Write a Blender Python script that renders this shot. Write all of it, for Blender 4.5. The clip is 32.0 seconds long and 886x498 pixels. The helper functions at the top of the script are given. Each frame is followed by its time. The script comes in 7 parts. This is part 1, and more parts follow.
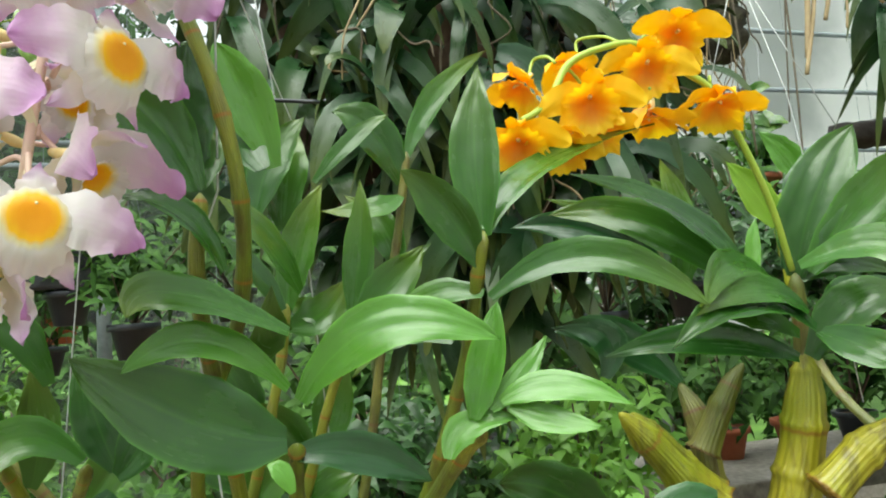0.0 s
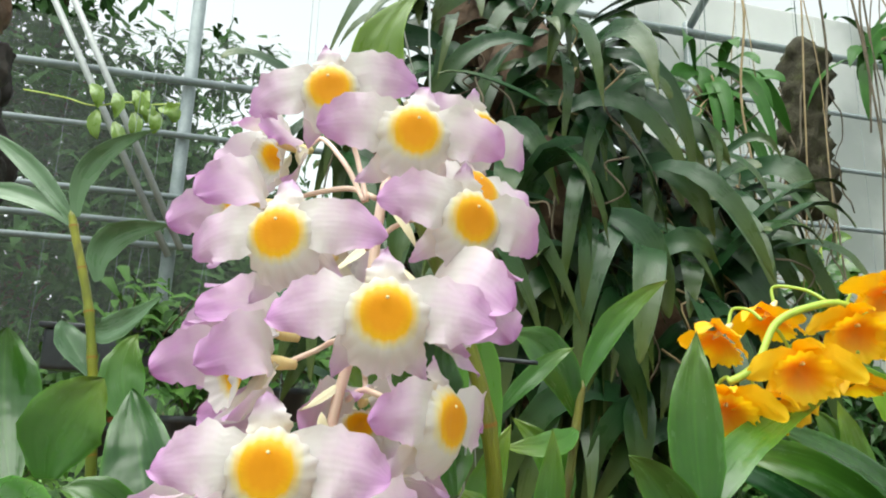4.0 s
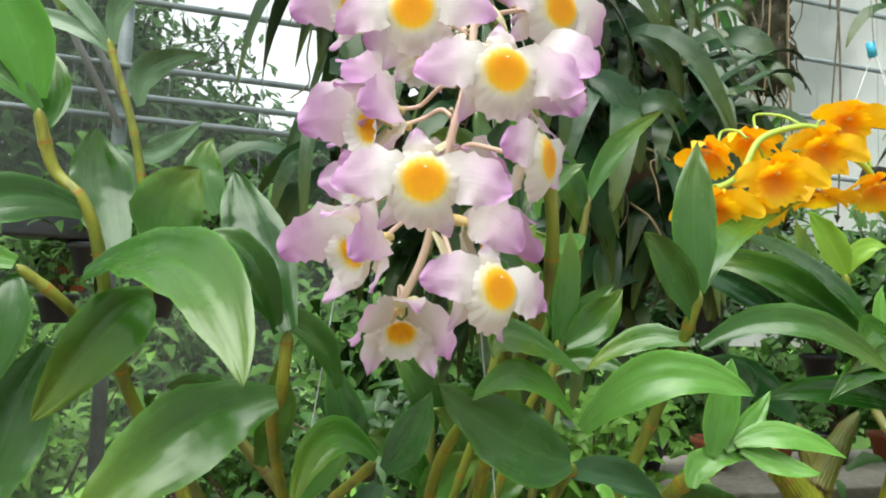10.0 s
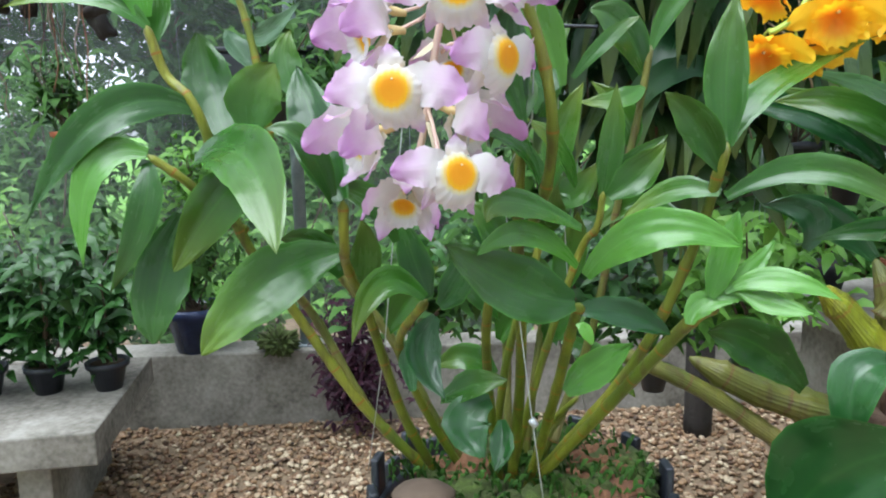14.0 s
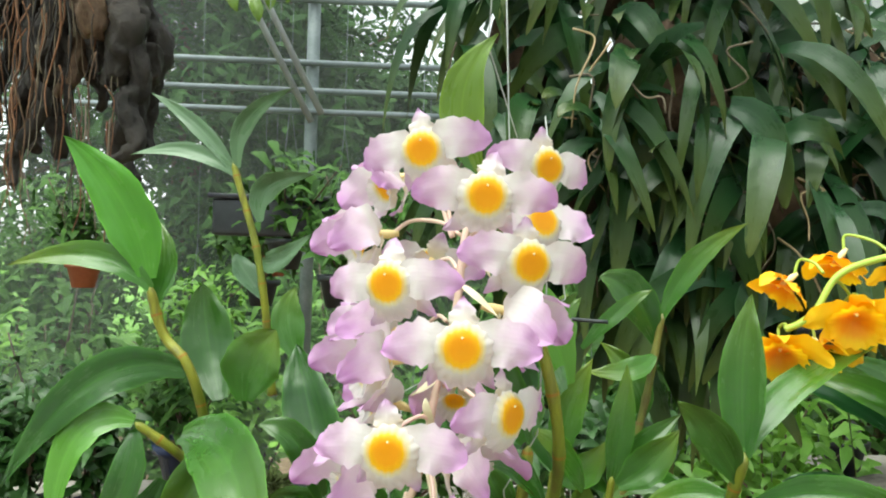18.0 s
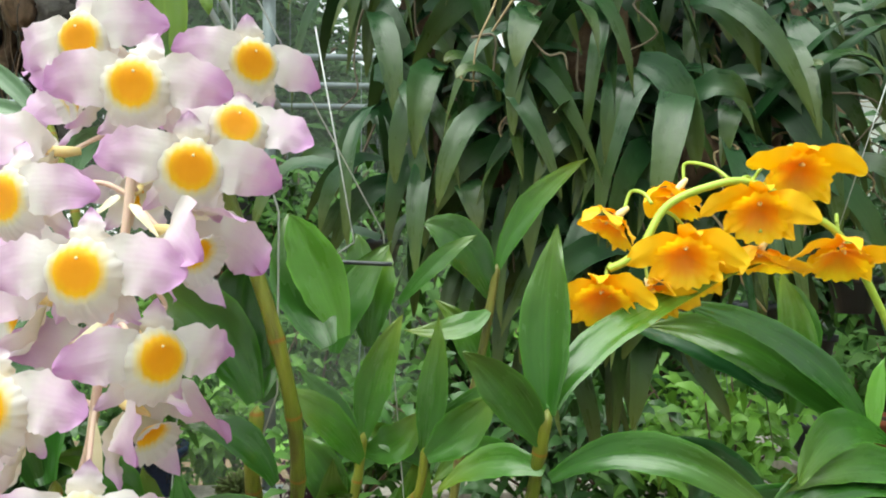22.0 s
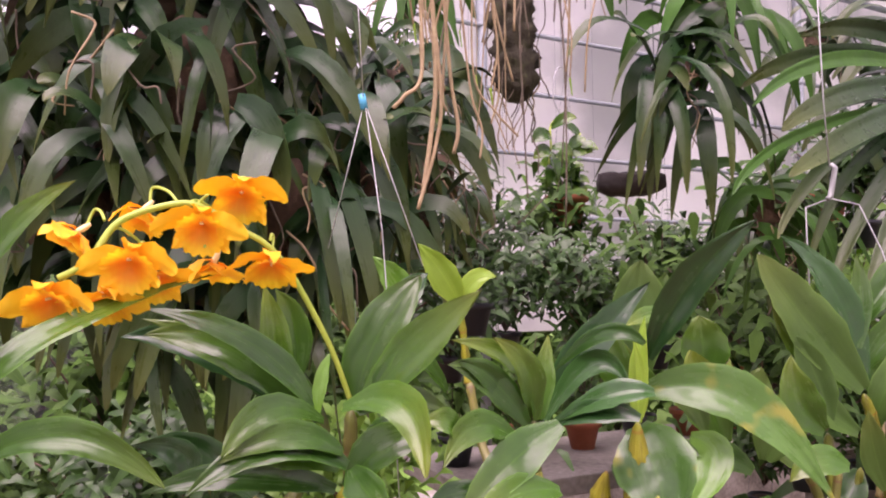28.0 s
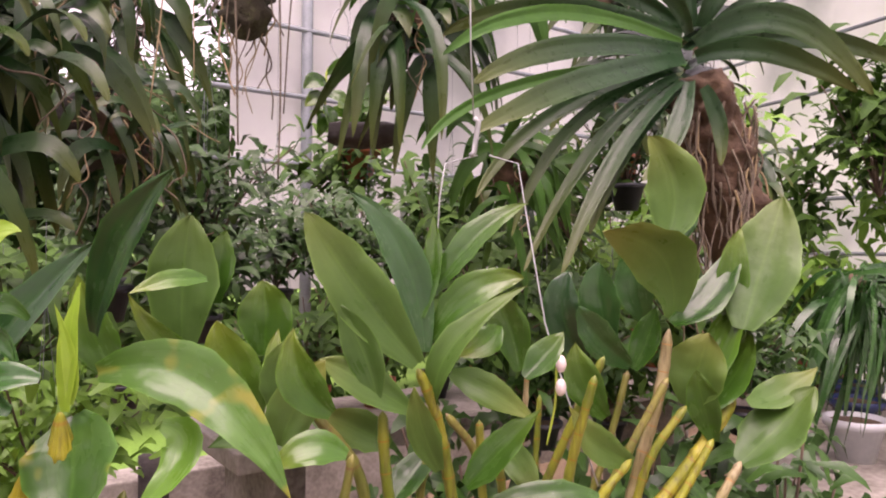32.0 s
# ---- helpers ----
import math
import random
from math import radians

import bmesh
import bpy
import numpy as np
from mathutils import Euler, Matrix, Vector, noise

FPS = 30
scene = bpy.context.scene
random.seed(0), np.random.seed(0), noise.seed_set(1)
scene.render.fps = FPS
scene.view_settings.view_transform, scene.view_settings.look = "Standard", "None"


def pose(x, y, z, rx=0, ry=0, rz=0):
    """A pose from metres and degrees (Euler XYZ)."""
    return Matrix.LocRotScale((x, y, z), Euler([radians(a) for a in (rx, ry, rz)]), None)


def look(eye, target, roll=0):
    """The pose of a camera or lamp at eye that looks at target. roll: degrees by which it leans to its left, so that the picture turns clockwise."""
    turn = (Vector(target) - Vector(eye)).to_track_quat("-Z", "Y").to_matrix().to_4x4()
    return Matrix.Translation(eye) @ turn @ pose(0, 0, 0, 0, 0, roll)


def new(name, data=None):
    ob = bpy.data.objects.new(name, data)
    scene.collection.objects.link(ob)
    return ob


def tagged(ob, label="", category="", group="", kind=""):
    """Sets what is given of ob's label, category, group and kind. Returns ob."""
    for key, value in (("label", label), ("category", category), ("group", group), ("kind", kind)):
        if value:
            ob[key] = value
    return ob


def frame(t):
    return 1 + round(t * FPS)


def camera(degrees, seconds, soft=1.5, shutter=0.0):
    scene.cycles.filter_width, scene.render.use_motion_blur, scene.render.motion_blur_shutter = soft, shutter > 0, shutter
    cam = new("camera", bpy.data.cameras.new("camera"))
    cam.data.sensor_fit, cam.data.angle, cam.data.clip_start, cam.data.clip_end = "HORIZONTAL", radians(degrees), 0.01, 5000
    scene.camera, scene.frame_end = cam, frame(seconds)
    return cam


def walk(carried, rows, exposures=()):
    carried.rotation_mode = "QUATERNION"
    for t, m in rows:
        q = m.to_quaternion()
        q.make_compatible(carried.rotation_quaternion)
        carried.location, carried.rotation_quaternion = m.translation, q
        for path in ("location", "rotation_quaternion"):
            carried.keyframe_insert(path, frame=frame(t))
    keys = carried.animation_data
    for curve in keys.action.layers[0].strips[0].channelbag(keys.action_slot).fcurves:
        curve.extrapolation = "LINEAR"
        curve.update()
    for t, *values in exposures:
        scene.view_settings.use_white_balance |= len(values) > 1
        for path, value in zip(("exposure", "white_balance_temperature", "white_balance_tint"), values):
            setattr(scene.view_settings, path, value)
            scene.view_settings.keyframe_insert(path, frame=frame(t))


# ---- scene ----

cam = camera(63.18, 32.0, 2.0)
ROWS = [
    (0, 0.0074, -0.0218, 1.5209, 96.02, 3.92, 0.27),
    (0.5, -0.0083, -0.0198, 1.5422, 97.14, 3.74, 0.20),
    (1, -0.0195, -0.0395, 1.5599, 97.50, 0.55, -1.79),
    (1.5, -0.0359, -0.0499, 1.5664, 99.28, 0.49, -1.06),
    (2, -0.0360, -0.0548, 1.5725, 100.14, 0.22, 0.11),
    (2.5, -0.0398, -0.0554, 1.5797, 100.39, 0.41, 0.43),
    (3, -0.0533, -0.0462, 1.5909, 101.46, -0.00, 1.20),
    (3.5, -0.0630, -0.0311, 1.5943, 102.20, -0.77, 2.38),
    (4, -0.0745, -0.0233, 1.6039, 103.36, -1.95, 2.42),
    (4.5, -0.0882, -0.0039, 1.6088, 104.68, -3.26, 0.92),
    (6.5, -0.1209, -0.0265, 1.6245, 102.79, -4.95, -4.30),
    (7, -0.1279, -0.0389, 1.6182, 101.78, -4.99, -5.91),
    (7.5, -0.1258, -0.0524, 1.6083, 100.53, -3.82, -7.15),
    (8, -0.1257, -0.0593, 1.5914, 100.10, -3.17, -5.33),
    (8.5, -0.1194, -0.0717, 1.5822, 100.22, -3.04, -4.09),
    (9, -0.1227, -0.0793, 1.5729, 98.16, -2.72, -4.40),
    (9.5, -0.1274, -0.0768, 1.5602, 97.68, -2.27, -2.80),
    (10, -0.1245, -0.0754, 1.5503, 94.40, -2.04, -1.79),
    (10.5, -0.1148, -0.0944, 1.5500, 90.83, -2.19, 0.17),
    (11, -0.1017, -0.1160, 1.5506, 87.53, -2.54, 3.09),
    (11.5, -0.0953, -0.1242, 1.5512, 85.01, -1.48, 6.13),
    (12, -0.0956, -0.1276, 1.5452, 82.24, -0.34, 7.25),
    (12.5, -0.0908, -0.1428, 1.5445, 81.58, -0.29, 7.58),
    (13, -0.0757, -0.1447, 1.5489, 80.75, 0.13, 8.82),
    (13.5, -0.0560, -0.1311, 1.5610, 80.38, 1.12, 11.23),
    (15.5, -0.0227, -0.1250, 1.6177, 82.54, 0.57, 13.88),
    (16, -0.0239, -0.1366, 1.6291, 85.36, 0.21, 12.72),
    (16.5, -0.0331, -0.1315, 1.6340, 87.79, -0.37, 12.78),
    (17, -0.0336, -0.1121, 1.6375, 88.83, -0.72, 12.47),
    (17.5, -0.0418, -0.0981, 1.6537, 90.13, -1.33, 12.85),
    (18, -0.0432, -0.1026, 1.6657, 90.52, -1.70, 13.41),
    (18.5, -0.0453, -0.1045, 1.6740, 91.35, -2.24, 10.91),
    (19, -0.0461, -0.0901, 1.6701, 92.44, -2.01, 8.00),
    (19.5, -0.0272, -0.0713, 1.6675, 91.86, 0.90, 6.26),
    (20, 0.0056, -0.0721, 1.6699, 92.11, 1.05, 6.36),
    (20.5, 0.0304, -0.0587, 1.6622, 90.76, 0.44, 8.16),
    (21, 0.0328, -0.0414, 1.6538, 89.56, -0.17, 9.73),
    (21.5, 0.0351, -0.0228, 1.6448, 89.52, -0.20, 11.46),
    (22, 0.0518, -0.0200, 1.6358, 90.42, 0.07, 12.31),
    (22.5, 0.0741, -0.0286, 1.6275, 90.65, -0.67, 10.50),
    (23, 0.0818, -0.0318, 1.6164, 90.71, -1.69, 9.52),
    (23.5, 0.0941, -0.0514, 1.6031, 90.90, -2.15, 7.42),
    (24, 0.0982, -0.0624, 1.6106, 91.79, -2.89, 4.83),
    (24.5, 0.1052, -0.0720, 1.6114, 92.82, -1.29, 2.84),
    (26.5, 0.1284, -0.0820, 1.6110, 93.11, 0.37, -0.45),
    (27, 0.1365, -0.0802, 1.6234, 92.82, 1.30, -0.41),
    (27.5, 0.1548, -0.0943, 1.6258, 93.05, -0.02, -4.85),
    (28, 0.1976, -0.0842, 1.6187, 93.32, 0.52, -10.39),
    (28.5, 0.2251, -0.0736, 1.6127, 92.73, -0.16, -13.14),
    (29, 0.2497, -0.0754, 1.6086, 91.75, -1.09, -15.78),
    (29.5, 0.3018, -0.0757, 1.6036, 89.37, -1.53, -16.32),
    (30, 0.3628, -0.0806, 1.6103, 88.63, -1.52, -17.31),
    (30.5, 0.4046, -0.0743, 1.6185, 88.74, -0.71, -17.73),
    (31, 0.4468, -0.0723, 1.6228, 89.25, -0.74, -17.95),
    (31.5, 0.5040, -0.0669, 1.6299, 89.50, -0.40, -18.71),
    (32, 0.5599, -0.0674, 1.6254, 89.66, -0.59, -19.99),
]

EV = 1.28
walk(cam, [(t, pose(x, y, z, rx, ry, rz)) for t, x, y, z, rx, ry, rz in ROWS],
     [(0.0, EV - 0.02, 6450, -2), (2.5, EV - 0.1, 6450, -2), (4.5, EV - 0.18, 6450, 0), (7.0, EV - 0.31, 6500, 8), (9.0, EV - 0.18, 6500, 4), (11.0, EV, 6500, -2), (12.1, EV, 6350, 2), (13.0, EV, 5350, 6), (13.5, EV, 5400, 6), (15.5, EV, 6450, -2), (22.0, EV, 6450, -4), (24.0, EV, 6200, 12), (27.0, EV + 0.05, 6600, 54), (29.0, EV + 0.02, 6900, 54), (30.0, EV + 0.03, 6600, 50), (32.0, EV + 0.05, 7150, 47)])

# ---- daylight: bright overcast ----
world = bpy.data.worlds.new("world")
scene.world = world
world.use_nodes = True
wn, wl = world.node_tree.nodes, world.node_tree.links
sky = wn.new("ShaderNodeTexSky")
sky.sky_type, sky.sun_disc = 'NISHITA', False
sky.sun_elevation, sky.sun_rotation = radians(72), radians(210)
sky.dust_density, sky.air_density = 1.5, 1.0
grey = wn.new("ShaderNodeHueSaturation")
grey.inputs["Saturation"].default_value = 0.12
wl.new(sky.outputs[0], grey.inputs["Color"])
wl.new(grey.outputs[0], wn["Background"].inputs["Color"])
wn["Background"].inputs["Strength"].default_value = 0.15
sun = new("sun", bpy.data.lights.new("sun", "SUN"))
sun.data.energy, sun.data.angle, sun.data.color = 2.4, radians(60), (1.0, 0.97, 0.92)
sun.matrix_world = look((-1.0, -1.7, 6.0), (0, 0, 0))


# ---- materials ----
def nodes_of(name):
    m = bpy.data.materials.new(name)
    m.use_nodes = True
    t = m.node_tree
    return m, t.nodes, t.links, t.nodes["Principled BSDF"]


def ramp(n, stops):
    r = n.new("ShaderNodeValToRGB")
    e = r.color_ramp.elements
    while len(e) < len(stops):
        e.new(0.5)
    for k, (p, c) in zip(e, stops):
        k.position, k.color = p, (*c, 1)
    return r


def noise_node(n, l, scale, detail=3.0, coord=None):
    q = n.new("ShaderNodeTexNoise")
    q.inputs["Scale"].default_value, q.inputs["Detail"].default_value = scale, detail
    l.new((coord or n.new("ShaderNodeTexCoord").outputs["Object"]), q.inputs["Vector"])
    return q.outputs["Fac"]


def calc(n, l, op, a, b=None):
    q = n.new("ShaderNodeMath")
    q.operation = op
    for k, v in enumerate((a, b)):
        if v is None:
            continue
        if isinstance(v, (int, float)):
            q.inputs[k].default_value = v
        else:
            l.new(v, q.inputs[k])
    return q.outputs[0]


def mixed(n, l, fac, a, b, mode="MIX"):
    q = n.new("ShaderNodeMix")
    q.data_type, q.blend_type = "RGBA", mode
    for k, v in ((0, fac), (6, a), (7, b)):
        if isinstance(v, (int, float)):
            q.inputs[k].default_value = v
        elif isinstance(v, tuple):
            q.inputs[k].default_value = (*v, 1)
        else:
            l.new(v, q.inputs[k])
    return q.outputs[2]


def bump(n, l, p, height, strength, dist=0.001):
    b = n.new("ShaderNodeBump")
    b.inputs["Strength"].default_value, b.inputs["Distance"].default_value = strength, dist
    l.new(height, b.inputs["Height"])
    l.new(b.outputs[0], p.inputs["Normal"])


def rough_mat(name, stops, scale, rough=0.8, relief=0.4, dist=0.003, metal=0.0, fine=6.0):
    """Mottled solid surface: two scales of noise through a colour ramp, and relief."""
    m, n, l, p = nodes_of(name)
    co = n.new("ShaderNodeTexCoord").outputs["Object"]
    a, b = noise_node(n, l, scale, 5, co), noise_node(n, l, scale * fine, 4, co)
    f = calc(n, l, "ADD", calc(n, l, "MULTIPLY", a, 0.65), calc(n, l, "MULTIPLY", b, 0.35))
    r = ramp(n, stops)
    l.new(f, r.inputs[0])
    l.new(r.outputs[0], p.inputs["Base Color"])
    p.inputs["Roughness"].default_value, p.inputs["Metallic"].default_value = rough, metal
    bump(n, l, p, f, relief, dist)
    return m


def leaf_mat(name, dark, light, rough=0.3, glow=0.25, veins=26.0, island=False, tip=None, blotch=None, wear=0.35, shine=0.6):
    """Leaf: parallel veins along the blade, a pale midrib, mottling, a share of light passing through."""
    m, n, l, p = nodes_of(name)
    co = n.new("ShaderNodeTexCoord")
    uv = n.new("ShaderNodeSeparateXYZ")
    l.new(co.outputs["UV"], uv.inputs[0])
    if island:
        rnd = n.new("ShaderNodeNewGeometry").outputs["Random Per Island"]
    else:
        rnd = n.new("ShaderNodeObjectInfo").outputs["Random"]
    spot = noise_node(n, l, 38.0, 4, co.outputs["Object"])
    big = noise_node(n, l, 9.0, 2, co.outputs["Object"])
    vein = calc(n, l, "SINE", calc(n, l, "MULTIPLY", uv.outputs[0], veins * 2))
    rib = calc(n, l, "SUBTRACT", 1.0, calc(n, l, "MULTIPLY", calc(n, l, "ABSOLUTE", calc(n, l, "SUBTRACT", uv.outputs[0], 0.5)), 30.0))
    rib = calc(n, l, "MAXIMUM", rib, 0.0)
    f = calc(n, l, "ADD", calc(n, l, "MULTIPLY", rnd, 0.45), calc(n, l, "MULTIPLY", big, 0.4))
    f = calc(n, l, "ADD", f, calc(n, l, "MULTIPLY", calc(n, l, "SUBTRACT", spot, 0.5), wear))
    f = calc(n, l, "ADD", f, calc(n, l, "MULTIPLY", vein, 0.012))
    along = n.new("ShaderNodeCombineXYZ")
    l.new(calc(n, l, "MULTIPLY", uv.outputs[0], 9.0), along.inputs[0])
    l.new(calc(n, l, "MULTIPLY", uv.outputs[1], 1.4), along.inputs[1])
    l.new(calc(n, l, "MULTIPLY", rnd, 40.0), along.inputs[2])
    streak = noise_node(n, l, 1.0, 3, along.outputs[0])
    f = calc(n, l, "ADD", f, calc(n, l, "MULTIPLY", calc(n, l, "SUBTRACT", streak, 0.5), 0.2))
    r = ramp(n, [(0.1, dark), (0.85, light)])
    l.new(f, r.inputs[0])
    c = mixed(n, l, calc(n, l, "MULTIPLY", rib, 0.16), r.outputs[0], tuple(min(1, v * 1.5) for v in light))
    rim = calc(n, l, "POWER", calc(n, l, "MULTIPLY", calc(n, l, "ABSOLUTE", calc(n, l, "SUBTRACT", uv.outputs[0], 0.5)), 2.0), 22.0)
    c = mixed(n, l, calc(n, l, "MULTIPLY", rim, 0.45), c, tuple(min(1, v * 1.9) for v in light))
    if tip:
        e = calc(n, l, "POWER", uv.outputs[1], 3.0)
        c = mixed(n, l, calc(n, l, "MULTIPLY", e, calc(n, l, "MULTIPLY", rnd, 0.8)), c, tip)
    if blotch:
        g = ramp(n, [(0.56, (0, 0, 0)), (0.66, (1, 1, 1))])
        l.new(noise_node(n, l, 24.0, 2, co.outputs["Object"]), g.inputs[0])
        c = mixed(n, l, calc(n, l, "MULTIPLY", g.outputs[0], 0.8), c, blotch)
    l.new(c, p.inputs["Base Color"])
    rr = calc(n, l, "ADD", rough - 0.2, calc(n, l, "MULTIPLY", spot, 0.36))
    rr = calc(n, l, "MAXIMUM", calc(n, l, "ADD", rr, calc(n, l, "MULTIPLY", calc(n, l, "SUBTRACT", streak, 0.5), 0.22)), 0.08)
    l.new(rr, p.inputs["Roughness"])
    p.inputs["Specular IOR Level"].default_value = shine
    wavy = noise_node(n, l, 55.0, 2, co.outputs["Object"])
    h = calc(n, l, "ADD", calc(n, l, "MULTIPLY", vein, 0.004), calc(n, l, "MULTIPLY", big, 2.0))
    h = calc(n, l, "ADD", h, calc(n, l, "ADD", calc(n, l, "MULTIPLY", wavy, 0.35), calc(n, l, "MULTIPLY", streak, 0.07)))
    bump(n, l, p, h, 0.55, 0.004)
    tr = n.new("ShaderNodeBsdfTranslucent")
    l.new(mixed(n, l, 1.0, c, (1.0, 1.0, 0.35), "MULTIPLY"), tr.inputs["Color"])
    mx = n.new("ShaderNodeMixShader")
    mx.inputs[0].default_value = glow
    l.new(p.outputs[0], mx.inputs[1])
    l.new(tr.outputs[0], mx.inputs[2])
    l.new(mx.outputs[0], n["Material Output"].inputs["Surface"])
    return m


def petal_mat(name, colours, glow=0.5, radial=None, vein=0.06, mottle=0.25):
    """Petal: colours run along the blade (or outward from a centre), with fine streaks."""
    m, n, l, p = nodes_of(name)
    co = n.new("ShaderNodeTexCoord")
    uv = n.new("ShaderNodeSeparateXYZ")
    l.new(co.outputs["UV"], uv.inputs[0])
    if radial:
        dx = calc(n, l, "MULTIPLY", calc(n, l, "SUBTRACT", uv.outputs[0], 0.5), radial[1])
        dy = calc(n, l, "SUBTRACT", uv.outputs[1], radial[0])
        d = calc(n, l, "SQRT", calc(n, l, "ADD", calc(n, l, "MULTIPLY", dx, dx), calc(n, l, "MULTIPLY", dy, dy)))
    else:
        d = uv.outputs[1]
    streak = calc(n, l, "SINE", calc(n, l, "MULTIPLY", uv.outputs[0], 60.0))
    wob = noise_node(n, l, 130.0, 3, co.outputs["Object"])
    d = calc(n, l, "ADD", d, calc(n, l, "MULTIPLY", calc(n, l, "SUBTRACT", wob, 0.5), mottle))
    d = calc(n, l, "ADD", d, calc(n, l, "MULTIPLY", streak, vein * 0.4))
    r = ramp(n, colours)
    l.new(d, r.inputs[0])
    l.new(r.outputs[0], p.inputs["Base Color"])
    p.inputs["Roughness"].default_value = 0.45
    p.inputs["Sheen Weight"].default_value = 0.15
    bump(n, l, p, calc(n, l, "ADD", calc(n, l, "MULTIPLY", streak, 0.06), wob), 0.3, 0.0008)
    tr = n.new("ShaderNodeBsdfTranslucent")
    l.new(r.outputs[0], tr.inputs["Color"])
    mx = n.new("ShaderNodeMixShader")
    mx.inputs[0].default_value = glow
    l.new(p.outputs[0], mx.inputs[1])
    l.new(tr.outputs[0], mx.inputs[2])
    l.new(mx.outputs[0], n["Material Output"].inputs["Surface"])
    return m


def cane_mat(name, body, pale, node, step=0.032):
    """Jointed cane: green body, papery pale streaks, orange-brown rings at the joints."""
    m, n, l, p = nodes_of(name)
    co = n.new("ShaderNodeTexCoord")
    uv = n.new("ShaderNodeSeparateXYZ")
    l.new(co.outputs["UV"], uv.inputs[0])
    k = calc(n, l, "FRACT", calc(n, l, "DIVIDE", uv.outputs[1], step))
    k = calc(n, l, "ABSOLUTE", calc(n, l, "SUBTRACT", k, 0.5))
    ring = ramp(n, [(0.465, (0, 0, 0)), (0.492, (1, 1, 1))])
    l.new(k, ring.inputs[0])
    a = noise_node(n, l, 60.0, 4, co.outputs["Object"])
    b = noise_node(n, l, 14.0, 2, co.outputs["Object"])
    g = ramp(n, [(0.4, (0, 0, 0)), (0.62, (1, 1, 1))])
    l.new(b, g.inputs[0])
    c = mixed(n, l, g.outputs[0], body, pale)
    long = n.new("ShaderNodeMapping")
    long.inputs["Scale"].default_value = (1.0, 1.0, 0.12)
    l.new(co.outputs["Object"], long.inputs["Vector"])
    dirt = ramp(n, [(0.5, (0, 0, 0)), (0.68, (1, 1, 1))])
    l.new(noise_node(n, l, 170.0, 4, long.outputs[0]), dirt.inputs[0])
    c = mixed(n, l, calc(n, l, "MULTIPLY", a, 0.5), c, tuple(v * 0.5 for v in body))
    c = mixed(n, l, calc(n, l, "MULTIPLY", dirt.outputs[0], 0.6), c, (0.07, 0.045, 0.015))
    c = mixed(n, l, calc(n, l, "MULTIPLY", ring.outputs[0], calc(n, l, "ADD", 0.45, b)), c, node)
    l.new(c, p.inputs["Base Color"])
    p.inputs["Roughness"].default_value = 0.33
    st = calc(n, l, "SINE", calc(n, l, "MULTIPLY", uv.outputs[0], 70.0))
    bump(n, l, p, calc(n, l, "ADD", st, a), 0.3, 0.0008)
    return m


LEAF = leaf_mat("orchid_leaf", (0.014, 0.060, 0.008), (0.06, 0.18, 0.016), 0.26, 0.2, shine=0.55, tip=(0.2, 0.25, 0.03))
LEAF_NEW = leaf_mat("young_leaf", (0.07, 0.21, 0.018), (0.14, 0.35, 0.035), 0.3, 0.3, shine=0.7)
LEAF_OLIVE = leaf_mat("olive_leaf", (0.036, 0.1, 0.018), (0.098, 0.205, 0.04), 0.36, 0.24, shine=0.36, tip=(0.25, 0.24, 0.05))
LEAF_DARK = leaf_mat("dark_leaf", (0.011, 0.048, 0.013), (0.036, 0.125, 0.024), 0.25, 0.15, shine=0.58)
LEAF_BLOTCH = leaf_mat("blotched_leaf", (0.03, 0.1, 0.014), (0.075, 0.19, 0.03), 0.28, 0.2, blotch=(0.3, 0.3, 0.05), shine=0.55)
LEAF_YELLOW = leaf_mat("yellow_shoot_leaf", (0.22, 0.42, 0.03), (0.4, 0.62, 0.07), 0.36, 0.4)
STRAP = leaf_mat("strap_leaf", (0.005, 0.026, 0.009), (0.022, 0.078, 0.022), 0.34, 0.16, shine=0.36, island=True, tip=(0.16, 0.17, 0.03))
STRAP_LIGHT = leaf_mat("light_strap_leaf", (0.026, 0.1, 0.014), (0.07, 0.21, 0.03), 0.4, 0.28, shine=0.3, island=True)
BUSH = leaf_mat("bush_leaf", (0.02, 0.065, 0.012), (0.1, 0.22, 0.035), 0.55, 0.25, island=True, shine=0.2)
TREE = leaf_mat("tree_leaf", (0.02, 0.055, 0.014), (0.07, 0.16, 0.04), 0.6, 0.35, island=True, shine=0.15)
LAWN = leaf_mat("grass_blade", (0.1, 0.26, 0.02), (0.24, 0.48, 0.06), 0.5, 0.4, island=True)
LEAF_LIME = leaf_mat("lime_leaf", (0.11, 0.2, 0.02), (0.2, 0.32, 0.03), 0.33, 0.32)
LEAF_MID = leaf_mat("fresh_leaf", (0.045, 0.17, 0.015), (0.11, 0.33, 0.03), 0.26, 0.3, shine=0.5)
DEEP = leaf_mat("deep_green_leaf", (0.014, 0.05, 0.01), (0.06, 0.16, 0.03), 0.36, 0.22, island=True, shine=0.4)
PURPLE = leaf_mat("purple_leaf", (0.014, 0.008, 0.016), (0.075, 0.022, 0.038), 0.5, 0.2, island=True, shine=0.15)
CANE = cane_mat("cane", (0.12, 0.165, 0.012), (0.3, 0.3, 0.03), (0.26, 0.12, 0.012))
CANE_OLD = cane_mat("old_cane", (0.1, 0.12, 0.016), (0.24, 0.22, 0.05), (0.14, 0.08, 0.03), 0.045)
CANE_YELLOW = cane_mat("yellow_cane", (0.24, 0.27, 0.014), (0.45, 0.4, 0.03), (0.26, 0.15, 0.02), 0.06)
